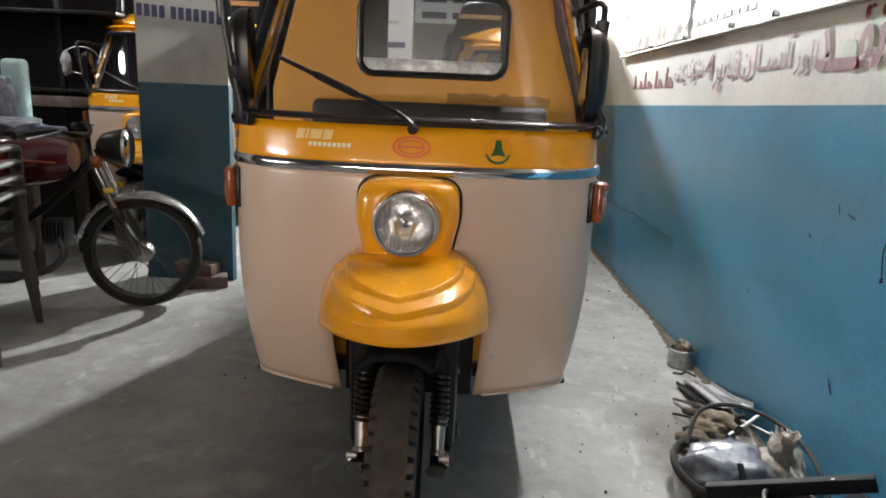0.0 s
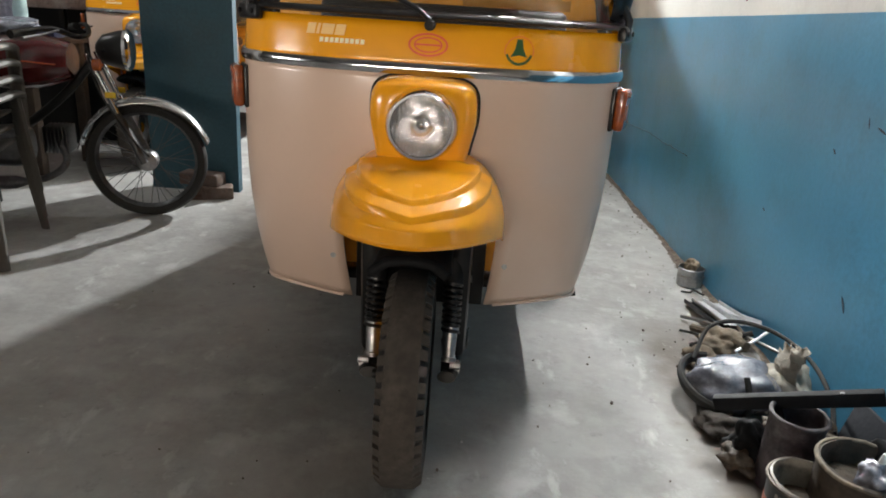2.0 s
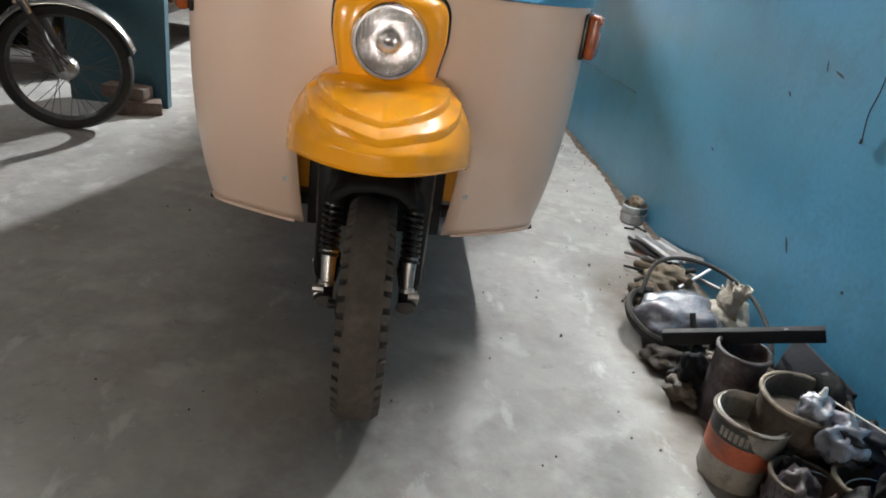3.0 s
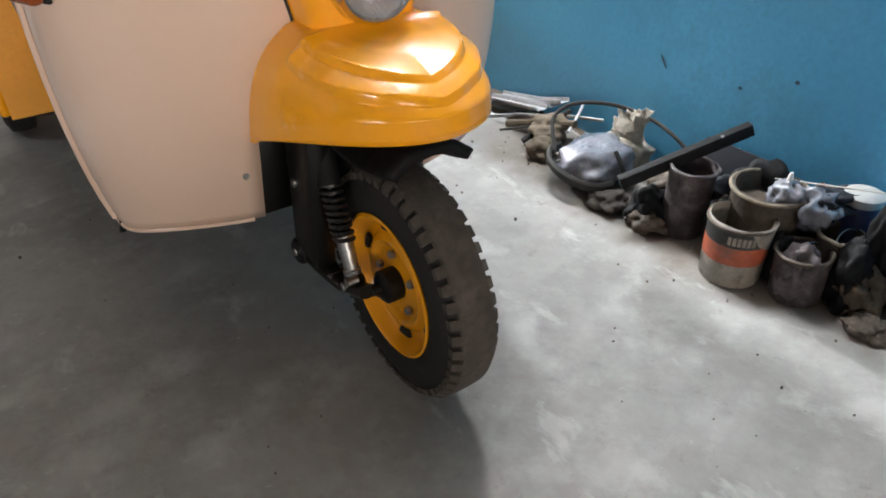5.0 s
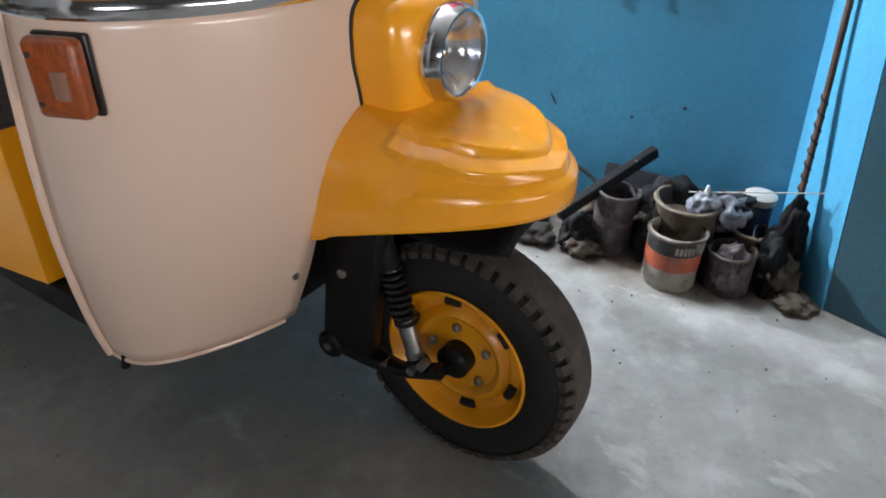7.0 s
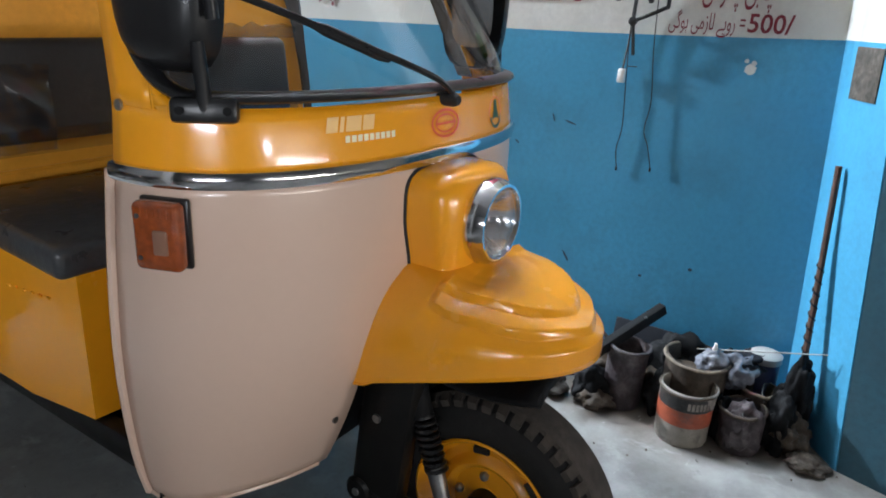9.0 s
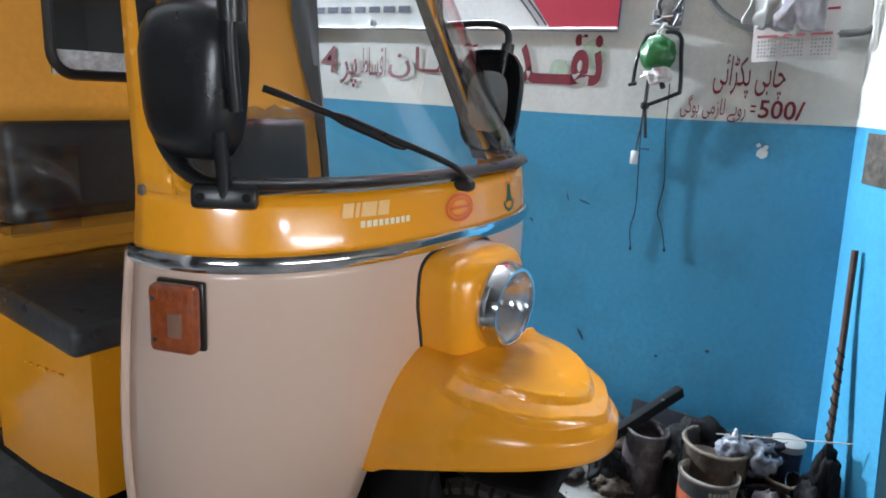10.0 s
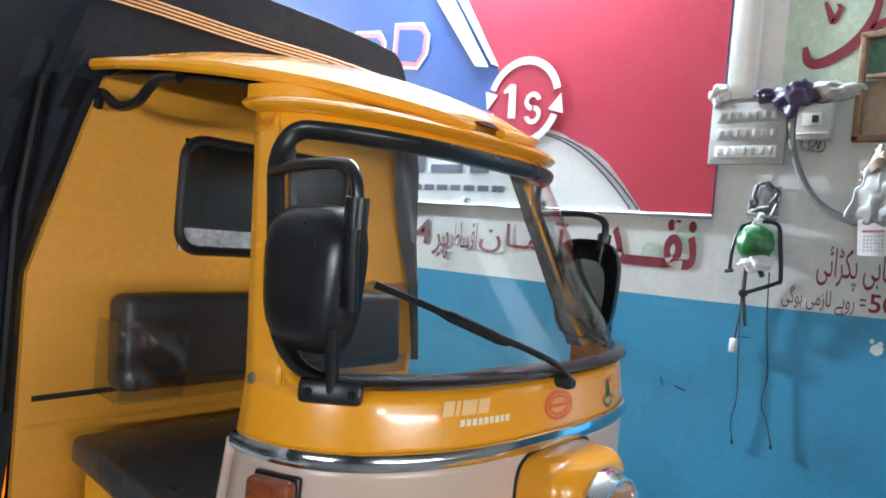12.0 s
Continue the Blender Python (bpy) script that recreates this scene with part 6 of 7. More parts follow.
def open_can(name, label, c, r, h, body, inner, rim, bands=(), tilt=0.0, handle=True, category="paint can", fill=0.64):
    t = thing(name, label, category, Matrix.Translation(c) @ pose(0, 0, 0, tilt, tilt * 0.5, 0))
    prof = [(r * 0.96, 0), (r, 0.008), (r, h * 0.5), (r * 1.01, h - 0.006), (r * 1.035, h), (r * 0.97, h + 0.003), (r * 0.93, h - 0.008), (r * 0.92, h * 0.62)]
    bm = lathe(bmesh.new(), prof, 28, None, caps=False)
    bm.faces.new([bm.verts.new((r * 0.96 * math.cos(a), r * 0.96 * math.sin(a), 0)) for a in [2 * math.pi * k / 28 for k in range(28)]])
    for v in bm.verts:
        d = 1 + (0.04 + 0.08 * v.co.z / h) * noise.noise(v.co * 9 + Vector(c) * 7)
        v.co.x *= d
        v.co.y *= d
    part("can_body", bm, body, t)
    part("sludge", lathe(bmesh.new(), [(r * 0.95, h * fill), (r * 0.6, h * (fill + 0.03)), (0.0, h * (fill + 0.01))], 20), inner, t)
    part("rim", tube(bmesh.new(), [(r * 1.03 * math.cos(a), r * 1.03 * math.sin(a), h - 0.002 + 0.006 * noise.noise((2 * math.cos(a), 2 * math.sin(a), r * 50))) for a in [2 * math.pi * k / 28 for k in range(28)]], 0.005, 8, closed=True), rim, t)
    for z0, z1, m_ in bands:
        part("label_band", lathe(bmesh.new(), [(r * 1.012, h * z0), (r * 1.016, h * (z0 + z1) / 2), (r * 1.018, h * z1)], 28, None, caps=False), m_, t)
    if handle:
        pts = [(r * 1.03 * math.cos(a), r * 0.35 * math.sin(a) - 0.02, h * 0.9 + r * 0.5 * math.sin(a)) for a in [math.pi * k / 12 for k in range(13)]]
        part("wire_handle", tube(bmesh.new(), pts, 0.0018, 6), DARK_STEEL, t)
    return t


red_can = open_can("paint_can", "used paint can with a red and black label, caked rim", (0.846, -0.172, 0), 0.075, 0.165, CAN_PALE, SLUDGE, TIN, ((0.40, 0.70, CAN_RED), (0.70, 0.95, CAN_BLACK)), handle=False, fill=0.62)
bm = bmesh.new()
for k in range(6):
    a = radians(196 + 8.5 * k)
    a2 = a + radians(6)
    q = 0.0772
    bm.faces.new([bm.verts.new((q * math.cos(u), q * math.sin(u), z)) for u, z in ((a, 0.124), (a2, 0.124), (a2, 0.146), (a, 0.146))])
part("label_mark", bm, CAN_PALE, red_can, "pale printed marks")
open_can("pail", "dirty pail with a caked white rim beside paint cans", (0.960, -0.160, 0), 0.090, 0.205, PAIL, SLUDGE, CRUST, (), 0, False, "pail", fill=0.74)
open_can("pail", "purple-brown dented pail with dark contents", (0.908, 0.035, 0), 0.060, 0.20, PAIL_PURPLE, SLUDGE, PAIL_PURPLE, (), 2, False)
open_can("paint_can", "dusty purple-grey paint can with a wire handle", (0.895, -0.322, 0), 0.060, 0.125, PAIL_PURPLE, SLUDGE, TIN, (), -2)
open_can("paint_can", "small grimy paint can beside the corner pillar", (0.99, -0.345, 0), 0.05, 0.15, PAIL, SLUDGE, CRUST)
lid = thing("lidded_tin", "dark blue tin with a white lid standing by the wall", "tin", Matrix.Translation((1.07, -0.33, 0.0)))
part("tin_body", lathe(bmesh.new(), [(0.042, 0), (0.044, 0.01), (0.044, 0.195), (0.042, 0.21)], 24), BLUE_TIN, lid)
part("tin_lid", lathe(bmesh.new(), [(0.046, 0.205), (0.047, 0.225), (0.040, 0.230), (0.0, 0.231)], 24), GREY_PLASTIC, lid, "dirty white plastic lid")
NOZ = thing("sealant_bag", "clear plastic bag with a pointed white nozzle in the pail", "plastic bag", Matrix.Translation((0.955, -0.205, 0.15)))
lump("bag", (0.0, 0, 0.05), (0.035, 0.045, 0.045), CLEARBAG, "cloudy plastic bag", "", 31, 0.5, 3, NOZ)
part("nozzle", lathe(bmesh.new(), [(0.014, 0.06), (0.010, 0.085), (0.004, 0.115), (0.0, 0.118)], 12), WHITE_PLASTIC, NOZ)
lump("clear_bag", (0.985, -0.275, 0.185), (0.05, 0.045, 0.05), CLEARBAG, "crumpled cloudy plastic bag on the paint cans", "plastic bag", 35, 0.6)
lump("black_bag", (1.035, -0.425, 0.085), (0.055, 0.05, 0.10), IRON, "dark crumpled bag slumped in the corner", "bag", 38, 0.5)
lump("black_bag", (1.06, -0.10, 0.10), (0.06, 0.09, 0.11), IRON, "black crumpled bag against the wall", "bag", 81, 0.5)
lump("black_bag", (0.985, -0.44, 0.15), (0.035, 0.035, 0.13), IRON, "black crumpled bag in the corner", "bag", 82, 0.5)
lump("black_bag", (1.07, -0.235, 0.09), (0.05, 0.06, 0.10), IRON, "black crumpled bag behind paint cans", "bag", 83, 0.5)
lump("purple_bag", (0.875, -0.325, 0.07), (0.045, 0.05, 0.075), PAIL_PURPLE, "dusty purple-brown plastic bag beside the paint can", "plastic bag", 91, 0.5)
lump("black_bag", (0.90, -0.255, 0.06), (0.03, 0.035, 0.07), IRON, "black crumpled bag between paint cans", "bag", 92, 0.5)
lump("black_bag", (0.925, -0.075, 0.06), (0.04, 0.04, 0.08), IRON, "black crumpled bag between pails", "bag", 93, 0.5)
lump("black_bag", (0.935, -0.415, 0.07), (0.04, 0.045, 0.09), IRON, "black crumpled bag beside the corner pillar", "bag", 94, 0.55)
lump("black_bag", (0.86, 0.115, 0.05), (0.05, 0.05, 0.06), IRON, "black crumpled bag under the steel bar", "bag", 95, 0.55)
lump("greasy_rag", (1.02, -0.285, 0.20), (0.06, 0.05, 0.03), CANVAS, "greasy dark rag over the paint cans", "rag", 96, 0.6)
lump("greasy_rag", (0.985, -0.06, 0.05), (0.06, 0.05, 0.06), SLUDGE, "greasy rag pushed between pails", "rag", 84, 0.6)
lump("greasy_rag", (0.835, 0.09, 0.03), (0.05, 0.05, 0.03), SLUDGE, "greasy rag on the floor", "rag", 85, 0.6)
lump("soil_lump", (0.90, -0.50, 0.015), (0.05, 0.05, 0.02), SOIL, "small heap of brown soil by the pillar", "soil", 86, 0.6)
lump("dark_rag", (0.955, -0.435, 0.05), (0.05, 0.05, 0.06), SLUDGE, "grimy dark rag by the corner pillar", "rag", 40, 0.6)
solo("leaning_board", box(bmesh.new(), (1.095, 0.02, 0.095), (0.012, 0.25, 0.19), 0.003, pose(0, 0, 0, 0, 14, 0)), CANVAS, "dark board leaning against the wall", "board")
BAR = (Vector((0.765, 0.15, 0.145)), Vector((1.06, -0.015, 0.285)))
d = BAR[1] - BAR[0]
t = thing("steel_bar", "black square steel bar with a bolt hole resting on pails", "steel bar", Matrix.Translation((BAR[0] + BAR[1]) / 2) @ d.to_track_quat("X", "Z").to_matrix().to_4x4())
part("bar", box(bmesh.new(), (0, 0, 0), (d.length, 0.028, 0.034), 0.003), IRON, t)
part("bolt", lathe(bmesh.new(), [(0.005, 0), (0.005, 0.003), (0, 0.004)], 8, Matrix.Translation((d.length * 0.28, -0.012, 0.017))), DARK_STEEL, t)
part("cross_bar", box(bmesh.new(), (-0.04, 0.0, -0.06), (0.022, 0.02, 0.13), 0.003), SATIN, t)
lump("machine_part", (0.985, 0.13, 0.06), (0.09, 0.07, 0.075), SLUDGE, "greasy dark machine part under the steel bar", "machine part", 44, 0.5)
lump("greasy_rag", (1.04, 0.03, 0.06), (0.07, 0.06, 0.06), CANVAS, "heap of greasy dark rags", "rag", 46, 0.6)
lump("mortar_lump", (0.83, 0.24, 0.025), (0.05, 0.055, 0.028), MORTAR, "grey-brown lump of dried mortar on the floor", "mortar lump", 48, 0.5)
lump("mortar_lump", (0.85, 0.13, 0.022), (0.04, 0.04, 0.025), MORTAR, "grey lump of dried mortar on the floor", "mortar lump", 49, 0.5)
WR = thing("wrapped_part", "rounded part wrapped in cloudy clear plastic with black tape", "wrapped part", Matrix.Translation((0.912, 0.362, 0.0)))
lump("plastic_wrap", (0.0, 0.02, 0.075), (0.125, 0.105, 0.075), CLEARBAG, "crinkled cloudy plastic", "", 51, 0.22, 4, WR)
pts = [(-0.06 + 0.085 * math.cos(a), 0.02 + 0.115 * math.sin(a), 0.075 + 0.02 * math.sin(a)) for a in [radians(80 + 200 * k / 24) for k in range(25)]]
part("rim_trim", tube(bmesh.new(), pts, 0.011, 8, flat=1.6), RUBBER, WR)
part("tape", tube(bmesh.new(), [(0.0, -0.10, 0.04), (0.0, -0.095, 0.09), (-0.005, -0.06, 0.14)], 0.009, 6, flat=0.3), RUBBER, WR)
solo("rubber_hose", tube(bmesh.new(), spline([(0.82, 0.47, 0.10), (0.88, 0.55, 0.17), (0.97, 0.55, 0.195), (1.05, 0.46, 0.20), (1.085, 0.33, 0.185), (1.08, 0.20, 0.15), (1.06, 0.12, 0.1)], 8), 0.0065, 8), RUBBER, "black rubber hose looped over the heap", "hose")
BG = thing("tan_bag", "torn pale tan cloth bag slumped against the wall", "bag", Matrix.Translation((1.07, 0.395, 0.0)))
lump("bag_body", (0, 0, 0.06), (0.06, 0.08, 0.075), PALE_CLOTH, "pale tan cloth", "", 55, 0.4, 4, BG)
crumpled("torn_flap", ((0.068, 0.09), (-0.064, 0.08), (-0.062, 0.20), (0.050, 0.19)), PALE_CLOTH, BG, "frayed pale cloth edge", 56.0, 0.018, 18)
crumpled("torn_tip", ((0.030, 0.16), (-0.062, 0.16), (-0.085, 0.225), (-0.030, 0.215)), PALE_CLOTH, BG, "", 61.0, 0.014, 10)
lump("plaster_lump", (1.0, 0.69, 0.05), (0.07, 0.05, 0.045), CRUST, "pale crumbling plaster lump", "plaster lump", 58, 0.5)
lump("plaster_lump", (0.90, 0.62, 0.03), (0.05, 0.05, 0.03), TAN_CLOTH, "brown crumbling plaster lump", "plaster lump", 59, 0.5)
rnd = random.Random(5)
strip = None
for k, (x0, y0, x1, y1, w, z) in enumerate(((1.115, 1.13, 1.105, 0.78, 0.05, 0.05), (1.06, 1.14, 1.055, 0.80, 0.045, 0.04), (1.02, 1.12, 1.03, 0.78, 0.035, 0.03), (1.12, 1.04, 1.11, 0.74, 0.04, 0.075))):
    a, b = Vector((x0, y0, 0.012)), Vector((x1, y1, z + 0.03))
    d = b - a
    bm = box(bmesh.new(), (0, 0, 0), (d.length, w, 0.003), 0.001)
    for sy in (-1, 1):
        box(bm, (0, sy * w / 2, 0.007), (d.length, 0.003, 0.016), 0.001)
    solo("metal_strip", bm, ALU if k != 2 else SATIN, "bent aluminium trim strip lying on the heap" if k != 2 else "dark steel strip lying on the heap", "metal strip", Matrix.Translation((a + b) / 2) @ d.to_track_quat("X", "Z").to_matrix().to_4x4(), "metal strips in the heap")
for k, (a, b, r_, m_) in enumerate((((0.95, 0.98, 0.012), (1.02, 0.72, 0.08), 0.007, STEEL), ((0.91, 0.86, 0.01), (1.03, 0.66, 0.06), 0.005, RUBBER), ((0.96, 0.88, 0.015), (1.03, 0.60, 0.09), 0.014, TAN_CLOTH), ((1.0, 0.80, 0.06), (1.11, 0.55, 0.10), 0.006, STEEL), ((0.90, 0.72, 0.02), (1.08, 0.68, 0.10), 0.010, RUBBER), ((1.0, 0.60, 0.07), (1.12, 0.66, 0.12), 0.005, ALU))):
    solo("scrap_rod", tube(bmesh.new(), [a, (Vector(a) + Vector(b)) / 2 + Vector((0.01, 0, 0.006)), b], r_, 8), m_, "scrap rod sticking out of the heap", "scrap rod", None, "scrap rods in the heap")
POT = thing("steel_pot", "small battered steel pot with a lump of white filler", "pot", Matrix.Translation((1.09, 1.345, 0.0)))
part("pot_body", lathe(bmesh.new(), [(0.046, 0), (0.052, 0.006), (0.052, 0.07), (0.055, 0.078), (0.050, 0.08), (0.047, 0.05), (0.0, 0.045)], 24), STEEL, POT)
lump("filler", (0, 0.005, 0.085), (0.03, 0.03, 0.03), CRUST, "", "", 61, 0.4, 3, POT)
part("pot_band", tube(bmesh.new(), [(0.0535 * math.cos(a), 0.0535 * math.sin(a), 0.045) for a in [2 * math.pi * k / 24 for k in range(24)]], 0.004, 6, closed=True), STEEL, POT)
solo("bent_wire", tube(bmesh.new(), spline([(1.03, 1.25, 0.006), (1.06, 1.23, 0.012), (1.08, 1.26, 0.01), (1.10, 1.19, 0.02)], 6), 0.004, 6), RUBBER, "short bent black wire on the floor", "wire")

# grit and crumbs on the floor
bm = bmesh.new()
rnd = random.Random(11)
for k in range(260):
    if k % 3:
        y = rnd.uniform(-0.6, 3.2)
        x = WALL_X - abs(rnd.gauss(0, 0.10 if y > 1 else 0.26)) - 0.01
    else:
        x, y = rnd.uniform(-1.0, 1.1), rnd.uniform(-1.0, 1.3)
    s = rnd.uniform(0.0012, 0.0045) * (1.6 if rnd.random() < 0.1 else 1)
    m_ = Matrix.Translation((x, y, s * 0.6)) @ Euler((rnd.random() * 6, rnd.random() * 6, rnd.random() * 6)).to_matrix().to_4x4() @ Matrix.Diagonal((s, s * rnd.uniform(0.5, 1), s * 0.7, 1))
    bmesh.ops.create_icosphere(bm, subdivisions=1, radius=1, matrix=m_)
solo("floor_grit", bm, SOIL, "scattered brown grit and crumbs on the concrete floor", "grit", kind="stuff")
# drift of brown dust along the wall foot and round the heap
bm = bmesh.new()
rows = []
for i in range(300):
    y = -0.80 + 4.44 * i / 299
    heap = max(0.0, min(1.0, (0.75 - y) / 0.35))
    w = 0.03 + 0.04 * noise.noise((y * 2.2, 0, 0)) + heap * 0.05 + (0.012 + 0.02 * heap) * noise.noise((y * 21, 7, 0)) + 0.01 * noise.noise((y * 60, 2, 0))
    rows.append([(WALL_X - max(0.012, w) * (1 - j / 6), y, 0.0006 + 0.012 * (j / 6) ** 2 * (0.6 + 0.5 * noise.noise((y * 9, j, 3)))) for j in range(7)])
grid(bm, rows)
solo("dust_drift", bm, SOIL, "brown dust gathered along the foot of the wall", "dust", kind="stuff")


# ---- left side: motorcycle, chairs, second rickshaw ----
BIKE_RED = mat("dark_red_enamel", (0.10, 0.008, 0.010), 0.2, vary=0.15, coat=0.6)
REFLEX = mat("yellow_reflector", (0.95, 0.62, 0.03), 0.2, vary=0.1, coat=0.6)
GREY_CHAIR = mat("grey_chair_plastic", (0.085, 0.078, 0.068), 0.6, vary=0.12, scale=8, bump=0.0008)
BRICK = mat("old_brick", (0.13, 0.085, 0.07), 0.9, vary=0.35, scale=20, bump=0.004, dirt=(0.22, 0.2, 0.18), dirt_amount=0.5, dirt_scale=8)


def spoked_wheel(parent, x, r=0.272):
    m_ = Matrix.Translation((x, 0, r)) @ pose(0, 0, 0, 90, 0, 0)
    w = part("wheel", lathe(bmesh.new(), [(r - 0.045, -0.018), (r - 0.03, -0.026), (r - 0.012, -0.024), (r, -0.008), (r, 0.008), (r - 0.012, 0.024), (r - 0.03, 0.026), (r - 0.045, 0.018)], 56, m_, caps=False), RUBBER, parent, "black tyre on a chrome spoked rim darkened for shade")
    # rim and spokes in dark steel: the shade on the chrome put into colour
    part("rim", lathe(bmesh.new(), [(r - 0.046, -0.019), (r - 0.043, -0.021), (r - 0.05, -0.012), (r - 0.058, 0), (r - 0.05, 0.012), (r - 0.043, 0.021), (r - 0.046, 0.019)], 56, m_, caps=False), DARK_STEEL, w)
    part("hub", lathe(bmesh.new(), [(0.0, -0.05), (0.02, -0.05), (0.045, -0.035), (0.05, -0.02), (0.05, 0.02), (0.045, 0.035), (0.02, 0.05), (0.0, 0.05)], 24, m_), STEEL, w)
    for k in range(36):
        bm = bmesh.new()
        a = 2 * math.pi * k / 36
        b = a + (0.5 if k % 2 else -0.5) * (1 if (k // 2) % 2 else -1)
        sy = 0.03 if k % 2 else -0.03
        tube(bm, [(x + 0.045 * math.cos(b), sy, r + 0.045 * math.sin(b)), (x + (r - 0.05) * math.cos(a), 0, r + (r - 0.05) * math.sin(a))], 0.0016, 5, caps=False)
        part("spoke", bm, DARK_STEEL, w)
    return w


def motorcycle(m_):
    t = thing("motorcycle", "dark red motorcycle with chrome spoked wheels on its stand", "motorcycle", m_)
    spoked_wheel(t, 0)
    spoked_wheel(t, -1.2)
    # fork legs, levers, engine and exhaust darkened likewise for the shaded bay
    for sy in (-1, 1):
        part("fork_leg", tube(bmesh.new(), [(0.0, 0.075 * sy, 0.272), (-0.10, 0.075 * sy, 0.50)], 0.017, 12), DARK_STEEL, t)
        part("fork_tube", tube(bmesh.new(), [(-0.09, 0.075 * sy, 0.48), (-0.20, 0.075 * sy, 0.76)], 0.014, 12), CHROME, t)
        part("side_reflector", box(bmesh.new(), (-0.115, 0.098 * sy, 0.585), (0.045, 0.012, 0.026), 0.003), REFLEX, t, "yellow side reflector")
        part("grip", tube(bmesh.new(), [(-0.33, 0.30 * sy, 0.855), (-0.38, 0.40 * sy, 0.845)], 0.017, 12), RUBBER, t)
        part("lever", tube(bmesh.new(), spline([(-0.25, 0.25 * sy, 0.86), (-0.29, 0.33 * sy, 0.845), (-0.33, 0.42 * sy, 0.835)], 5), 0.005, 6), DARK_STEEL, t)
        part("rear_shock", tube(bmesh.new(), [(-1.18, 0.11 * sy, 0.30), (-1.02, 0.11 * sy, 0.62)], 0.022, 10), CHROME, t)
        part("swing_arm", tube(bmesh.new(), [(-0.78, 0.09 * sy, 0.32), (-1.2, 0.09 * sy, 0.272)], 0.015, 8), SATIN, t)
    part("handlebar", tube(bmesh.new(), spline([(-0.38, -0.40, 0.845), (-0.28, -0.26, 0.865), (-0.23, -0.10, 0.83), (-0.23, 0.10, 0.83), (-0.28, 0.26, 0.865), (-0.38, 0.40, 0.845)], 6), 0.011, 10), SATIN, t)
    part("headlamp_shell", lathe(bmesh.new(), [(0.03, -0.10), (0.065, -0.07), (0.085, 0.0), (0.088, 0.03)], 28, Matrix.Translation((-0.075, 0, 0.775)) @ pose(0, 0, 0, 0, 90, 0)), BLACK, t)
    part("headlamp_rim", lathe(bmesh.new(), [(0.090, 0.02), (0.092, 0.035), (0.082, 0.045), (0.06, 0.052), (0.0, 0.056)], 28, Matrix.Translation((-0.075, 0, 0.775)) @ pose(0, 0, 0, 0, 90, 0)), CHROME, t, "chrome headlamp rim")
    for sy in (-1, 1):
        part("blinker", lathe(bmesh.new(), [(0.0, -0.03), (0.025, -0.02), (0.028, 0.01), (0.0, 0.025)], 14, Matrix.Translation((-0.14, 0.15 * sy, 0.72)) @ pose(0, 0, 0, 0, 90, 0)), AMBER, t)
    # mudguard
    bm = bmesh.new()
    rows = []
    for k in range(27):
        a = radians(18 + 150 * k / 26)
        rr = 0.302
        rows.append([(rr * math.cos(a) * (1 - 0.02 * abs(u)), 0.052 * u, 0.272 + (rr - 0.03 * abs(u) ** 2.2) * math.sin(a)) for u in [-1 + 2 * j / 8 for j in range(9)]])
    grid(bm, rows)
    part("front_mudguard", bm, mat("grey_mudguard", (0.30, 0.30, 0.30), 0.25, 0.7, vary=0.1), t, "polished grey front mudguard").modifiers.new("thick", "SOLIDIFY").thickness = 0.003
    part("mudguard_stay", tube(bmesh.new(), [(0.0, 0.06, 0.272), (-0.28, 0.055, 0.36)], 0.005, 6), CHROME, t)
    part("brake_cable", tube(bmesh.new(), spline([(0.02, -0.06, 0.30), (-0.06, -0.1, 0.42), (-0.16, -0.12, 0.62), (-0.2, -0.08, 0.8)], 6), 0.005, 6), RUBBER, t)
    # tank, seat, engine
    bm = bmesh.new()
    rows = []
    for i in range(13):
        f = i / 12
        x = -0.28 - 0.46 * f
        w, h = 0.125 * math.sin(math.pi * min(1, 0.25 + f * 0.75)) ** 0.5, 0.14 * math.sin(math.pi * (0.18 + 0.72 * f)) ** 0.6
        rows.append([(x, w * math.cos(a) * (1 if abs(math.cos(a)) < 0.9 else 0.97), 0.70 - 0.03 * f + h * math.sin(a) + (0.0 if math.sin(a) > 0 else 0.04)) for a in [2 * math.pi * k / 22 for k in range(22)]])
    vv = grid(bm, rows, True)
    bm.faces.new(vv[0])
    bm.faces.new(vv[-1])
    part("fuel_tank", bm, BIKE_RED, t, "glossy dark red fuel tank")
    part("tank_cap", lathe(bmesh.new(), [(0.03, 0), (0.03, 0.02), (0.0, 0.024)], 16, Matrix.Translation((-0.48, 0, 0.80))), CHROME, t)
    part("tank_stripe", tube(bmesh.new(), spline([(-0.32, -0.118, 0.71), (-0.5, -0.128, 0.72), (-0.68, -0.112, 0.69)], 5), 0.003, 6), MARK_RED, t)
    part("seat", box(bmesh.new(), (-1.0, 0, 0.70), (0.62, 0.23, 0.075), 0.03, None, 3), VINYL, t)
    part("frame_tube", tube(bmesh.new(), spline([(-0.2, 0, 0.72), (-0.34, 0, 0.56), (-0.55, 0, 0.40), (-0.8, 0, 0.32)], 6), 0.02, 10), SATIN, t)
    part("rear_frame", tube(bmesh.new(), [(-0.3, 0, 0.66), (-0.8, 0, 0.60), (-1.28, 0, 0.66)], 0.018, 10), SATIN, t)
    case = part("engine_case", box(bmesh.new(), (-0.62, 0, 0.33), (0.26, 0.20, 0.17), 0.05, None, 3), DARK_STEEL, t)
    for k in range(7):
        part("cooling_fin", box(bmesh.new(), (-0.42 + 0.016 * k, 0, 0.37), (0.005, 0.14, 0.12), 0.002), DARK_STEEL, case)
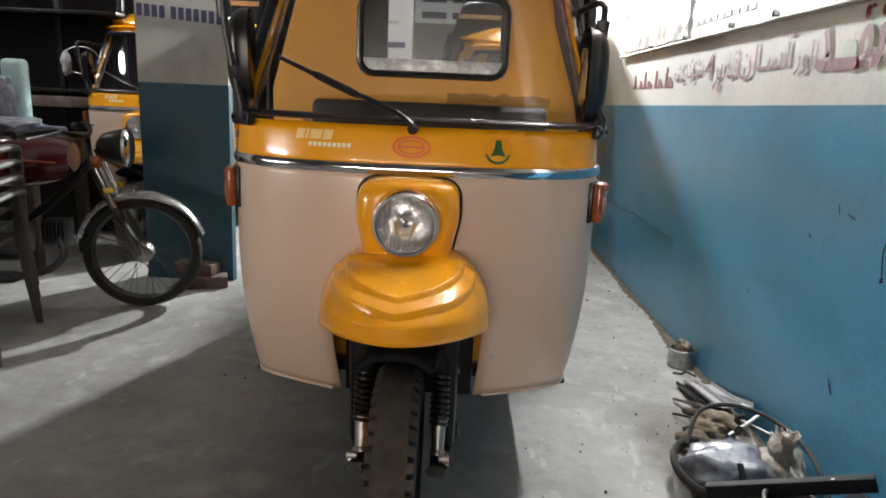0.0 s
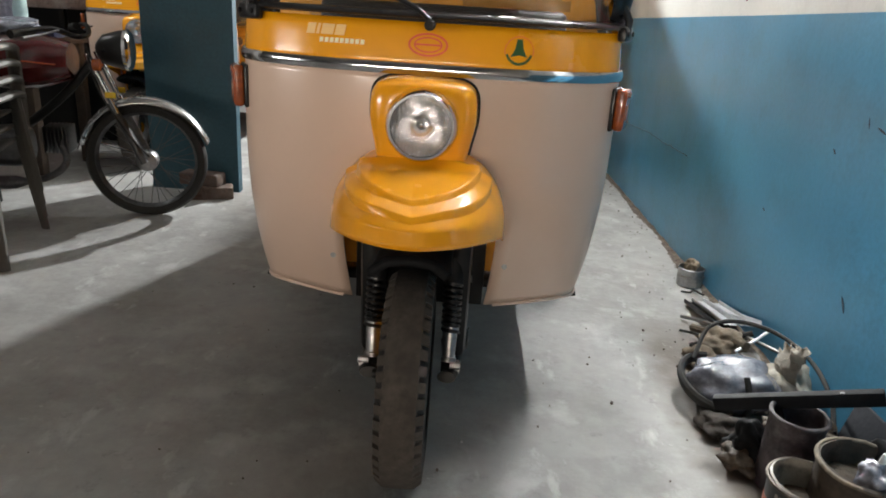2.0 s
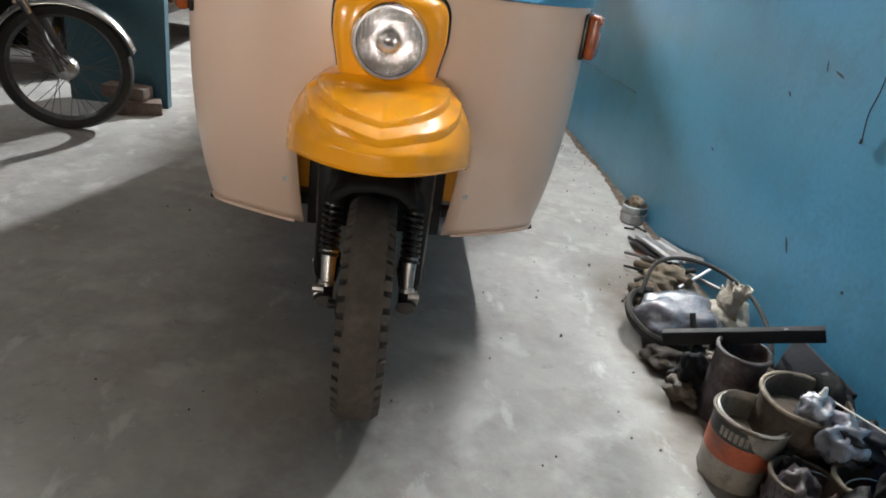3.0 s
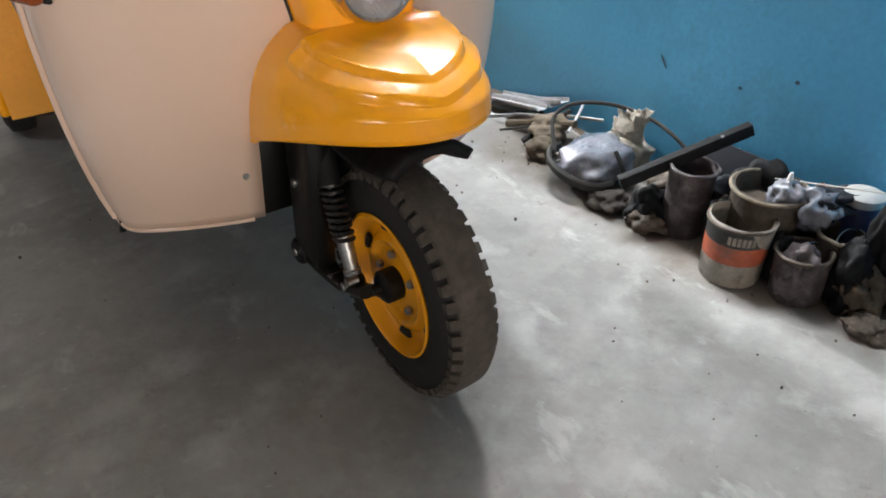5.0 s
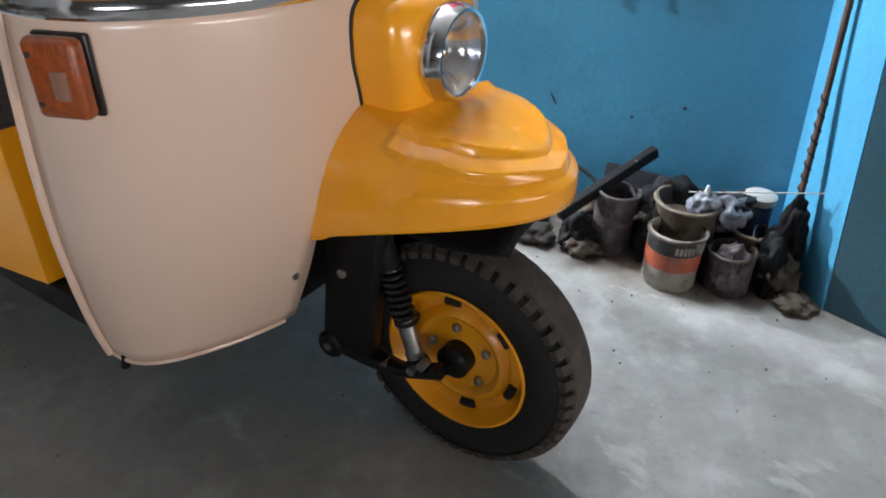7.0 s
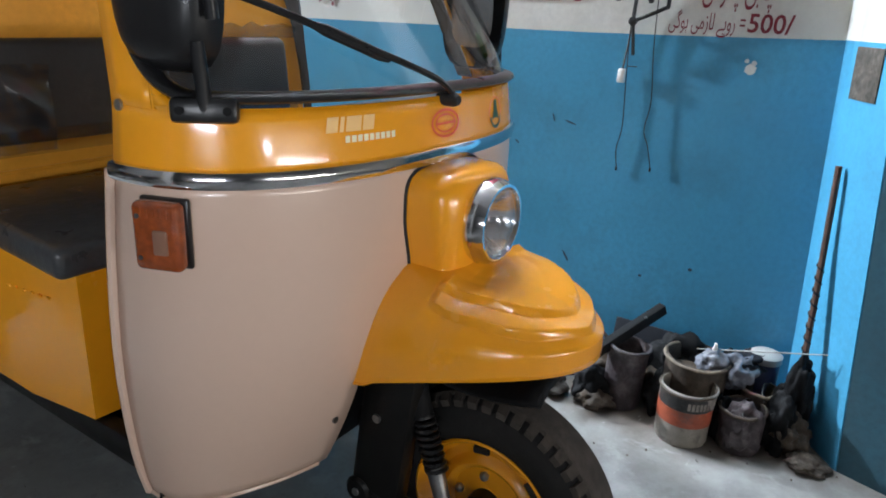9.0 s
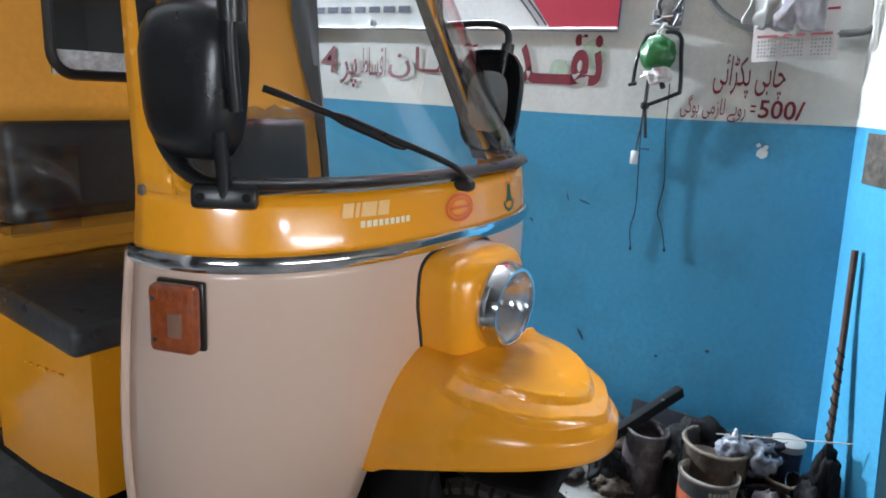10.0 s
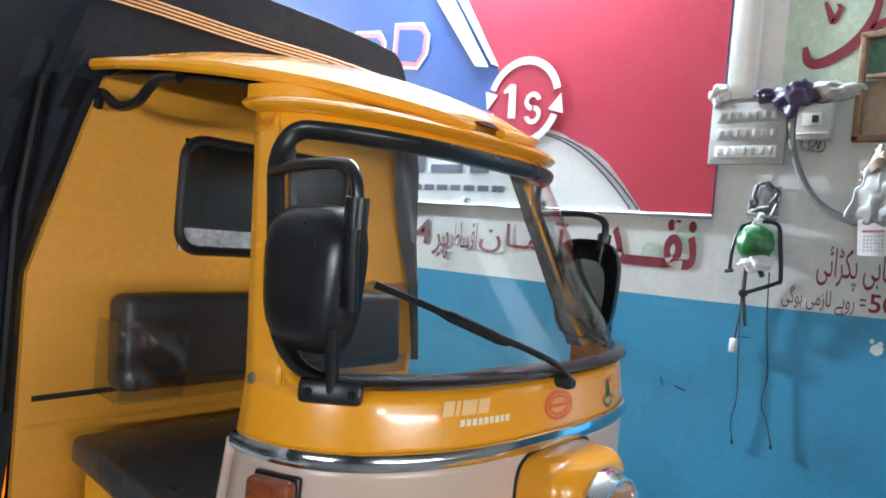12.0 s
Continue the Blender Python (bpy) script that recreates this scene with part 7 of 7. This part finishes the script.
    part("exhaust", tube(bmesh.new(), spline([(-0.36, -0.04, 0.36), (-0.33, -0.10, 0.27), (-0.45, -0.13, 0.20), (-0.75, -0.14, 0.20), (-1.2, -0.15, 0.26)], 6), [0.016] * 14 + [0.03] * 11, 12), DARK_STEEL, t)
    part("rear_mudguard", box(bmesh.new(), (-1.3, 0, 0.57), (0.34, 0.12, 0.02), 0.008, pose(0, 0, 0, 0, 20, 0)), BIKE_RED, t)
    part("kick_stand", tube(bmesh.new(), [(-0.7, 0.08, 0.28), (-0.74, 0.20, 0.012)], 0.011, 8), SATIN, t)
    part("tail_lamp", box(bmesh.new(), (-1.46, 0, 0.62), (0.05, 0.12, 0.06), 0.012), AMBER, t)
    return t


motorcycle(Matrix.Translation((-1.405, 1.80, 0)) @ pose(0, 0, 0, 0, 0, 14))


def plastic_chair(m_):
    t = thing("plastic_chair", "grey moulded plastic armchair in a stack", "chair", m_, "stacked chairs")
    bm = bmesh.new()
    grid(bm, [[(-0.22 + 0.44 * j / 10, -0.21 + 0.42 * i / 10, 0.42 - 0.02 * math.sin(math.pi * j / 10) - 0.01 * i / 10) for j in range(11)] for i in range(11)])
    part("seat", bm, GREY_CHAIR, t).modifiers.new("thick", "SOLIDIFY").thickness = 0.012
    bm = bmesh.new()
    for k in range(6):
        x = -0.17 + 0.068 * k
        tube(bm, [(x, 0.21, 0.41), (x * 1.03, 0.235, 0.55), (x * 1.02, 0.275, 0.70)], 0.02, 8, flat=0.35)
    tube(bm, spline([(-0.23, 0.19, 0.60), (-0.20, 0.265, 0.70), (0, 0.29, 0.735), (0.20, 0.265, 0.70), (0.23, 0.19, 0.60)], 6), 0.022, 8, flat=0.7)
    part("backrest", bm, GREY_CHAIR, t)
    for sx in (-1, 1):
        part("arm", tube(bmesh.new(), spline([(0.24 * sx, 0.24, 0.60), (0.265 * sx, 0.05, 0.615), (0.265 * sx, -0.15, 0.61), (0.25 * sx, -0.215, 0.57), (0.245 * sx, -0.22, 0.42)], 6), 0.024, 8, flat=0.6), GREY_CHAIR, t)
        for sy, top in ((-1, 0.43), (1, 0.60)):
            part("leg", tube(bmesh.new(), [(0.235 * sx, 0.205 * sy, top), (0.25 * sx, 0.235 * sy, 0.2), (0.265 * sx, 0.265 * sy, 0.0)], [0.028, 0.025, 0.02], 8, flat=0.55), GREY_CHAIR, t)
    return t


CHAIR_AT = Matrix.Translation((-1.93, 1.16, 0)) @ pose(0, 0, 0, 0, 0, 196)
chair = plastic_chair(CHAIR_AT)
for k in range(1, 4):
    copy_thing(chair, Matrix.Translation((0.004 * k, -0.008 * k, 0.062 * k)) @ CHAIR_AT)

for k, (x, y, z, a) in enumerate(((-1.24, 2.17, 0, 20), (-1.30, 2.20, 0.065, -8))):
    bm = box(bmesh.new(), (0, 0, 0.0325), (0.22, 0.105, 0.065), 0.008)
    for v in bm.verts:
        v.co += Vector((noise.noise(v.co * 40), noise.noise(v.co * 41 + Vector((5, 0, 0))), 0)) * 0.003
    solo("brick", bm, BRICK, "old chipped brick lying at the foot of the pillar", "brick", Matrix.Translation((x, y, z)) @ pose(0, 0, 0, 0, 0, a), "loose bricks")

# the hand-painted number on the pillar as plain bars
for k in range(11):
    x = -1.575 + 0.0395 * k + (0.02 if k > 3 else 0)
    solo("number_bar", box(bmesh.new(), (x, 2.2585, 1.445 - 0.003 * k), (0.028, 0.003, 0.062)), PRINT_NAVY, "dark painted bar on the white pillar", "writing", None, "painted marks on the pillar")

copy_thing(rick, Matrix.Translation((-1.88, 2.77, 0)))

# bench with covered goods behind the motorcycle
TB = thing("work_table", "old wooden work table behind the motorcycle", "table", Matrix.Translation((-2.75, 2.55, 0)))
part("table_top", box(bmesh.new(), (0, 0, 0.74), (1.1, 0.6, 0.04), 0.006), DARK_WOOD, TB)
for sx in (-1, 1):
    for sy in (-1, 1):
        part("leg", box(bmesh.new(), (0.5 * sx, 0.25 * sy, 0.36), (0.06, 0.06, 0.72), 0.006), DARK_WOOD, TB)
lump("plastic_sheet", (-2.45, 2.42, 0.805), (0.20, 0.15, 0.06), CLEARBAG, "crumpled clear plastic sheet on the work table", "plastic sheet", 71, 0.5)
solo("yellow_box", box(bmesh.new(), (-2.78, 2.40, 0.81), (0.28, 0.2, 0.10), 0.01), YELLOW, "yellow box on the work table", "box")
solo("blue_case", box(bmesh.new(), (-2.20, 2.42, 0.79), (0.16, 0.12, 0.05), 0.015), BLUE_TIN, "small blue case on the work table", "case")
PK = thing("packaged_part", "tall pale part sealed in clear plastic on the work table", "packaged part", Matrix.Translation((-2.49, 2.62, 0.76)))
part("pale_panel", box(bmesh.new(), (0, 0, 0.22), (0.14, 0.08, 0.40), 0.03, None, 3), mat("pale_teal_plastic", (0.30, 0.42, 0.42), 0.3, vary=0.15), PK)
lump("plastic_cover", (-0.03, -0.05, 0.18), (0.06, 0.02, 0.14), CLEARBAG, "", "", 73, 0.3, 3, PK)
RK = thing("wire_rack", "dark steel rack with hoops against the back", "rack", Matrix.Translation((-2.6, 3.3, 0)))
for x in (-0.7, 0.0, 0.42):
    part("rack_post", box(bmesh.new(), (x, 0, 0.95), (0.04, 0.04, 1.9), 0.004), SATIN, RK)
for z in (0.5, 1.0, 1.5, 1.85):
    part("rack_shelf", box(bmesh.new(), (-0.14, 0, z), (1.2, 0.30, 0.025), 0.004), SATIN, RK)
part("rack_back", box(bmesh.new(), (-0.14, 0.16, 0.95), (1.2, 0.01, 1.9), 0.002), SATIN, RK)
part("tan_ledge", box(bmesh.new(), (0.06, -0.16, 0.93), (0.60, 0.02, 0.07), 0.004), BRICK, RK)
part("hoop", tube(bmesh.new(), [(0.24 + 0.12 * math.cos(a), -0.2, 1.2 + 0.085 * math.sin(a)) for a in [2 * math.pi * k / 32 for k in range(32)]], 0.004, 6, closed=True), STEEL, RK, "thin steel hoop")
lump("wrapped_knob", (0.14, -0.2, 1.18), (0.03, 0.03, 0.08), BAG, "", "", 75, 0.3, 2, RK)

# posters and goods at the far end, seen through the cab window
PO = thing("poster", "white poster with dark writing on the back wall", "poster", Matrix.Translation((-0.65, 5.2, 0)))
part("poster_sheet", box(bmesh.new(), (0, 0, 1.55), (0.55, 0.01, 0.9), 0.0), PAPER, PO)
for z, w in ((1.72, 0.2), (1.52, 0.34), (1.36, 0.24)):
    part("poster_bar", box(bmesh.new(), (0.04, -0.008, z), (w, 0.006, 0.05 if z == 1.52 else 0.03)), PRINT_NAVY if z == 1.52 else GREY_PLASTIC, PO)
part("poster_stand", box(bmesh.new(), (0, 0.02, 0.56), (0.5, 0.02, 1.1), 0.0), GREY_PLASTIC, PO)
SG = thing("sign_board", "white sign board with dark lettering bars", "sign", Matrix.Translation((0.0, 7.97, 0.35)))
part("sign_panel", box(bmesh.new(), (0, 0, 1.95), (1.1, 0.02, 0.6)), PAPER, SG)
for x, z in ((-0.3, 1.75), (0.1, 1.75), (-0.3, 1.95), (0.1, 1.95)):
    part("sign_bar", box(bmesh.new(), (x, -0.013, z), (0.32, 0.006, 0.08)), PRINT_NAVY, SG)
copy_thing(rick, Matrix.Translation((0.55, 3.02, 0)))
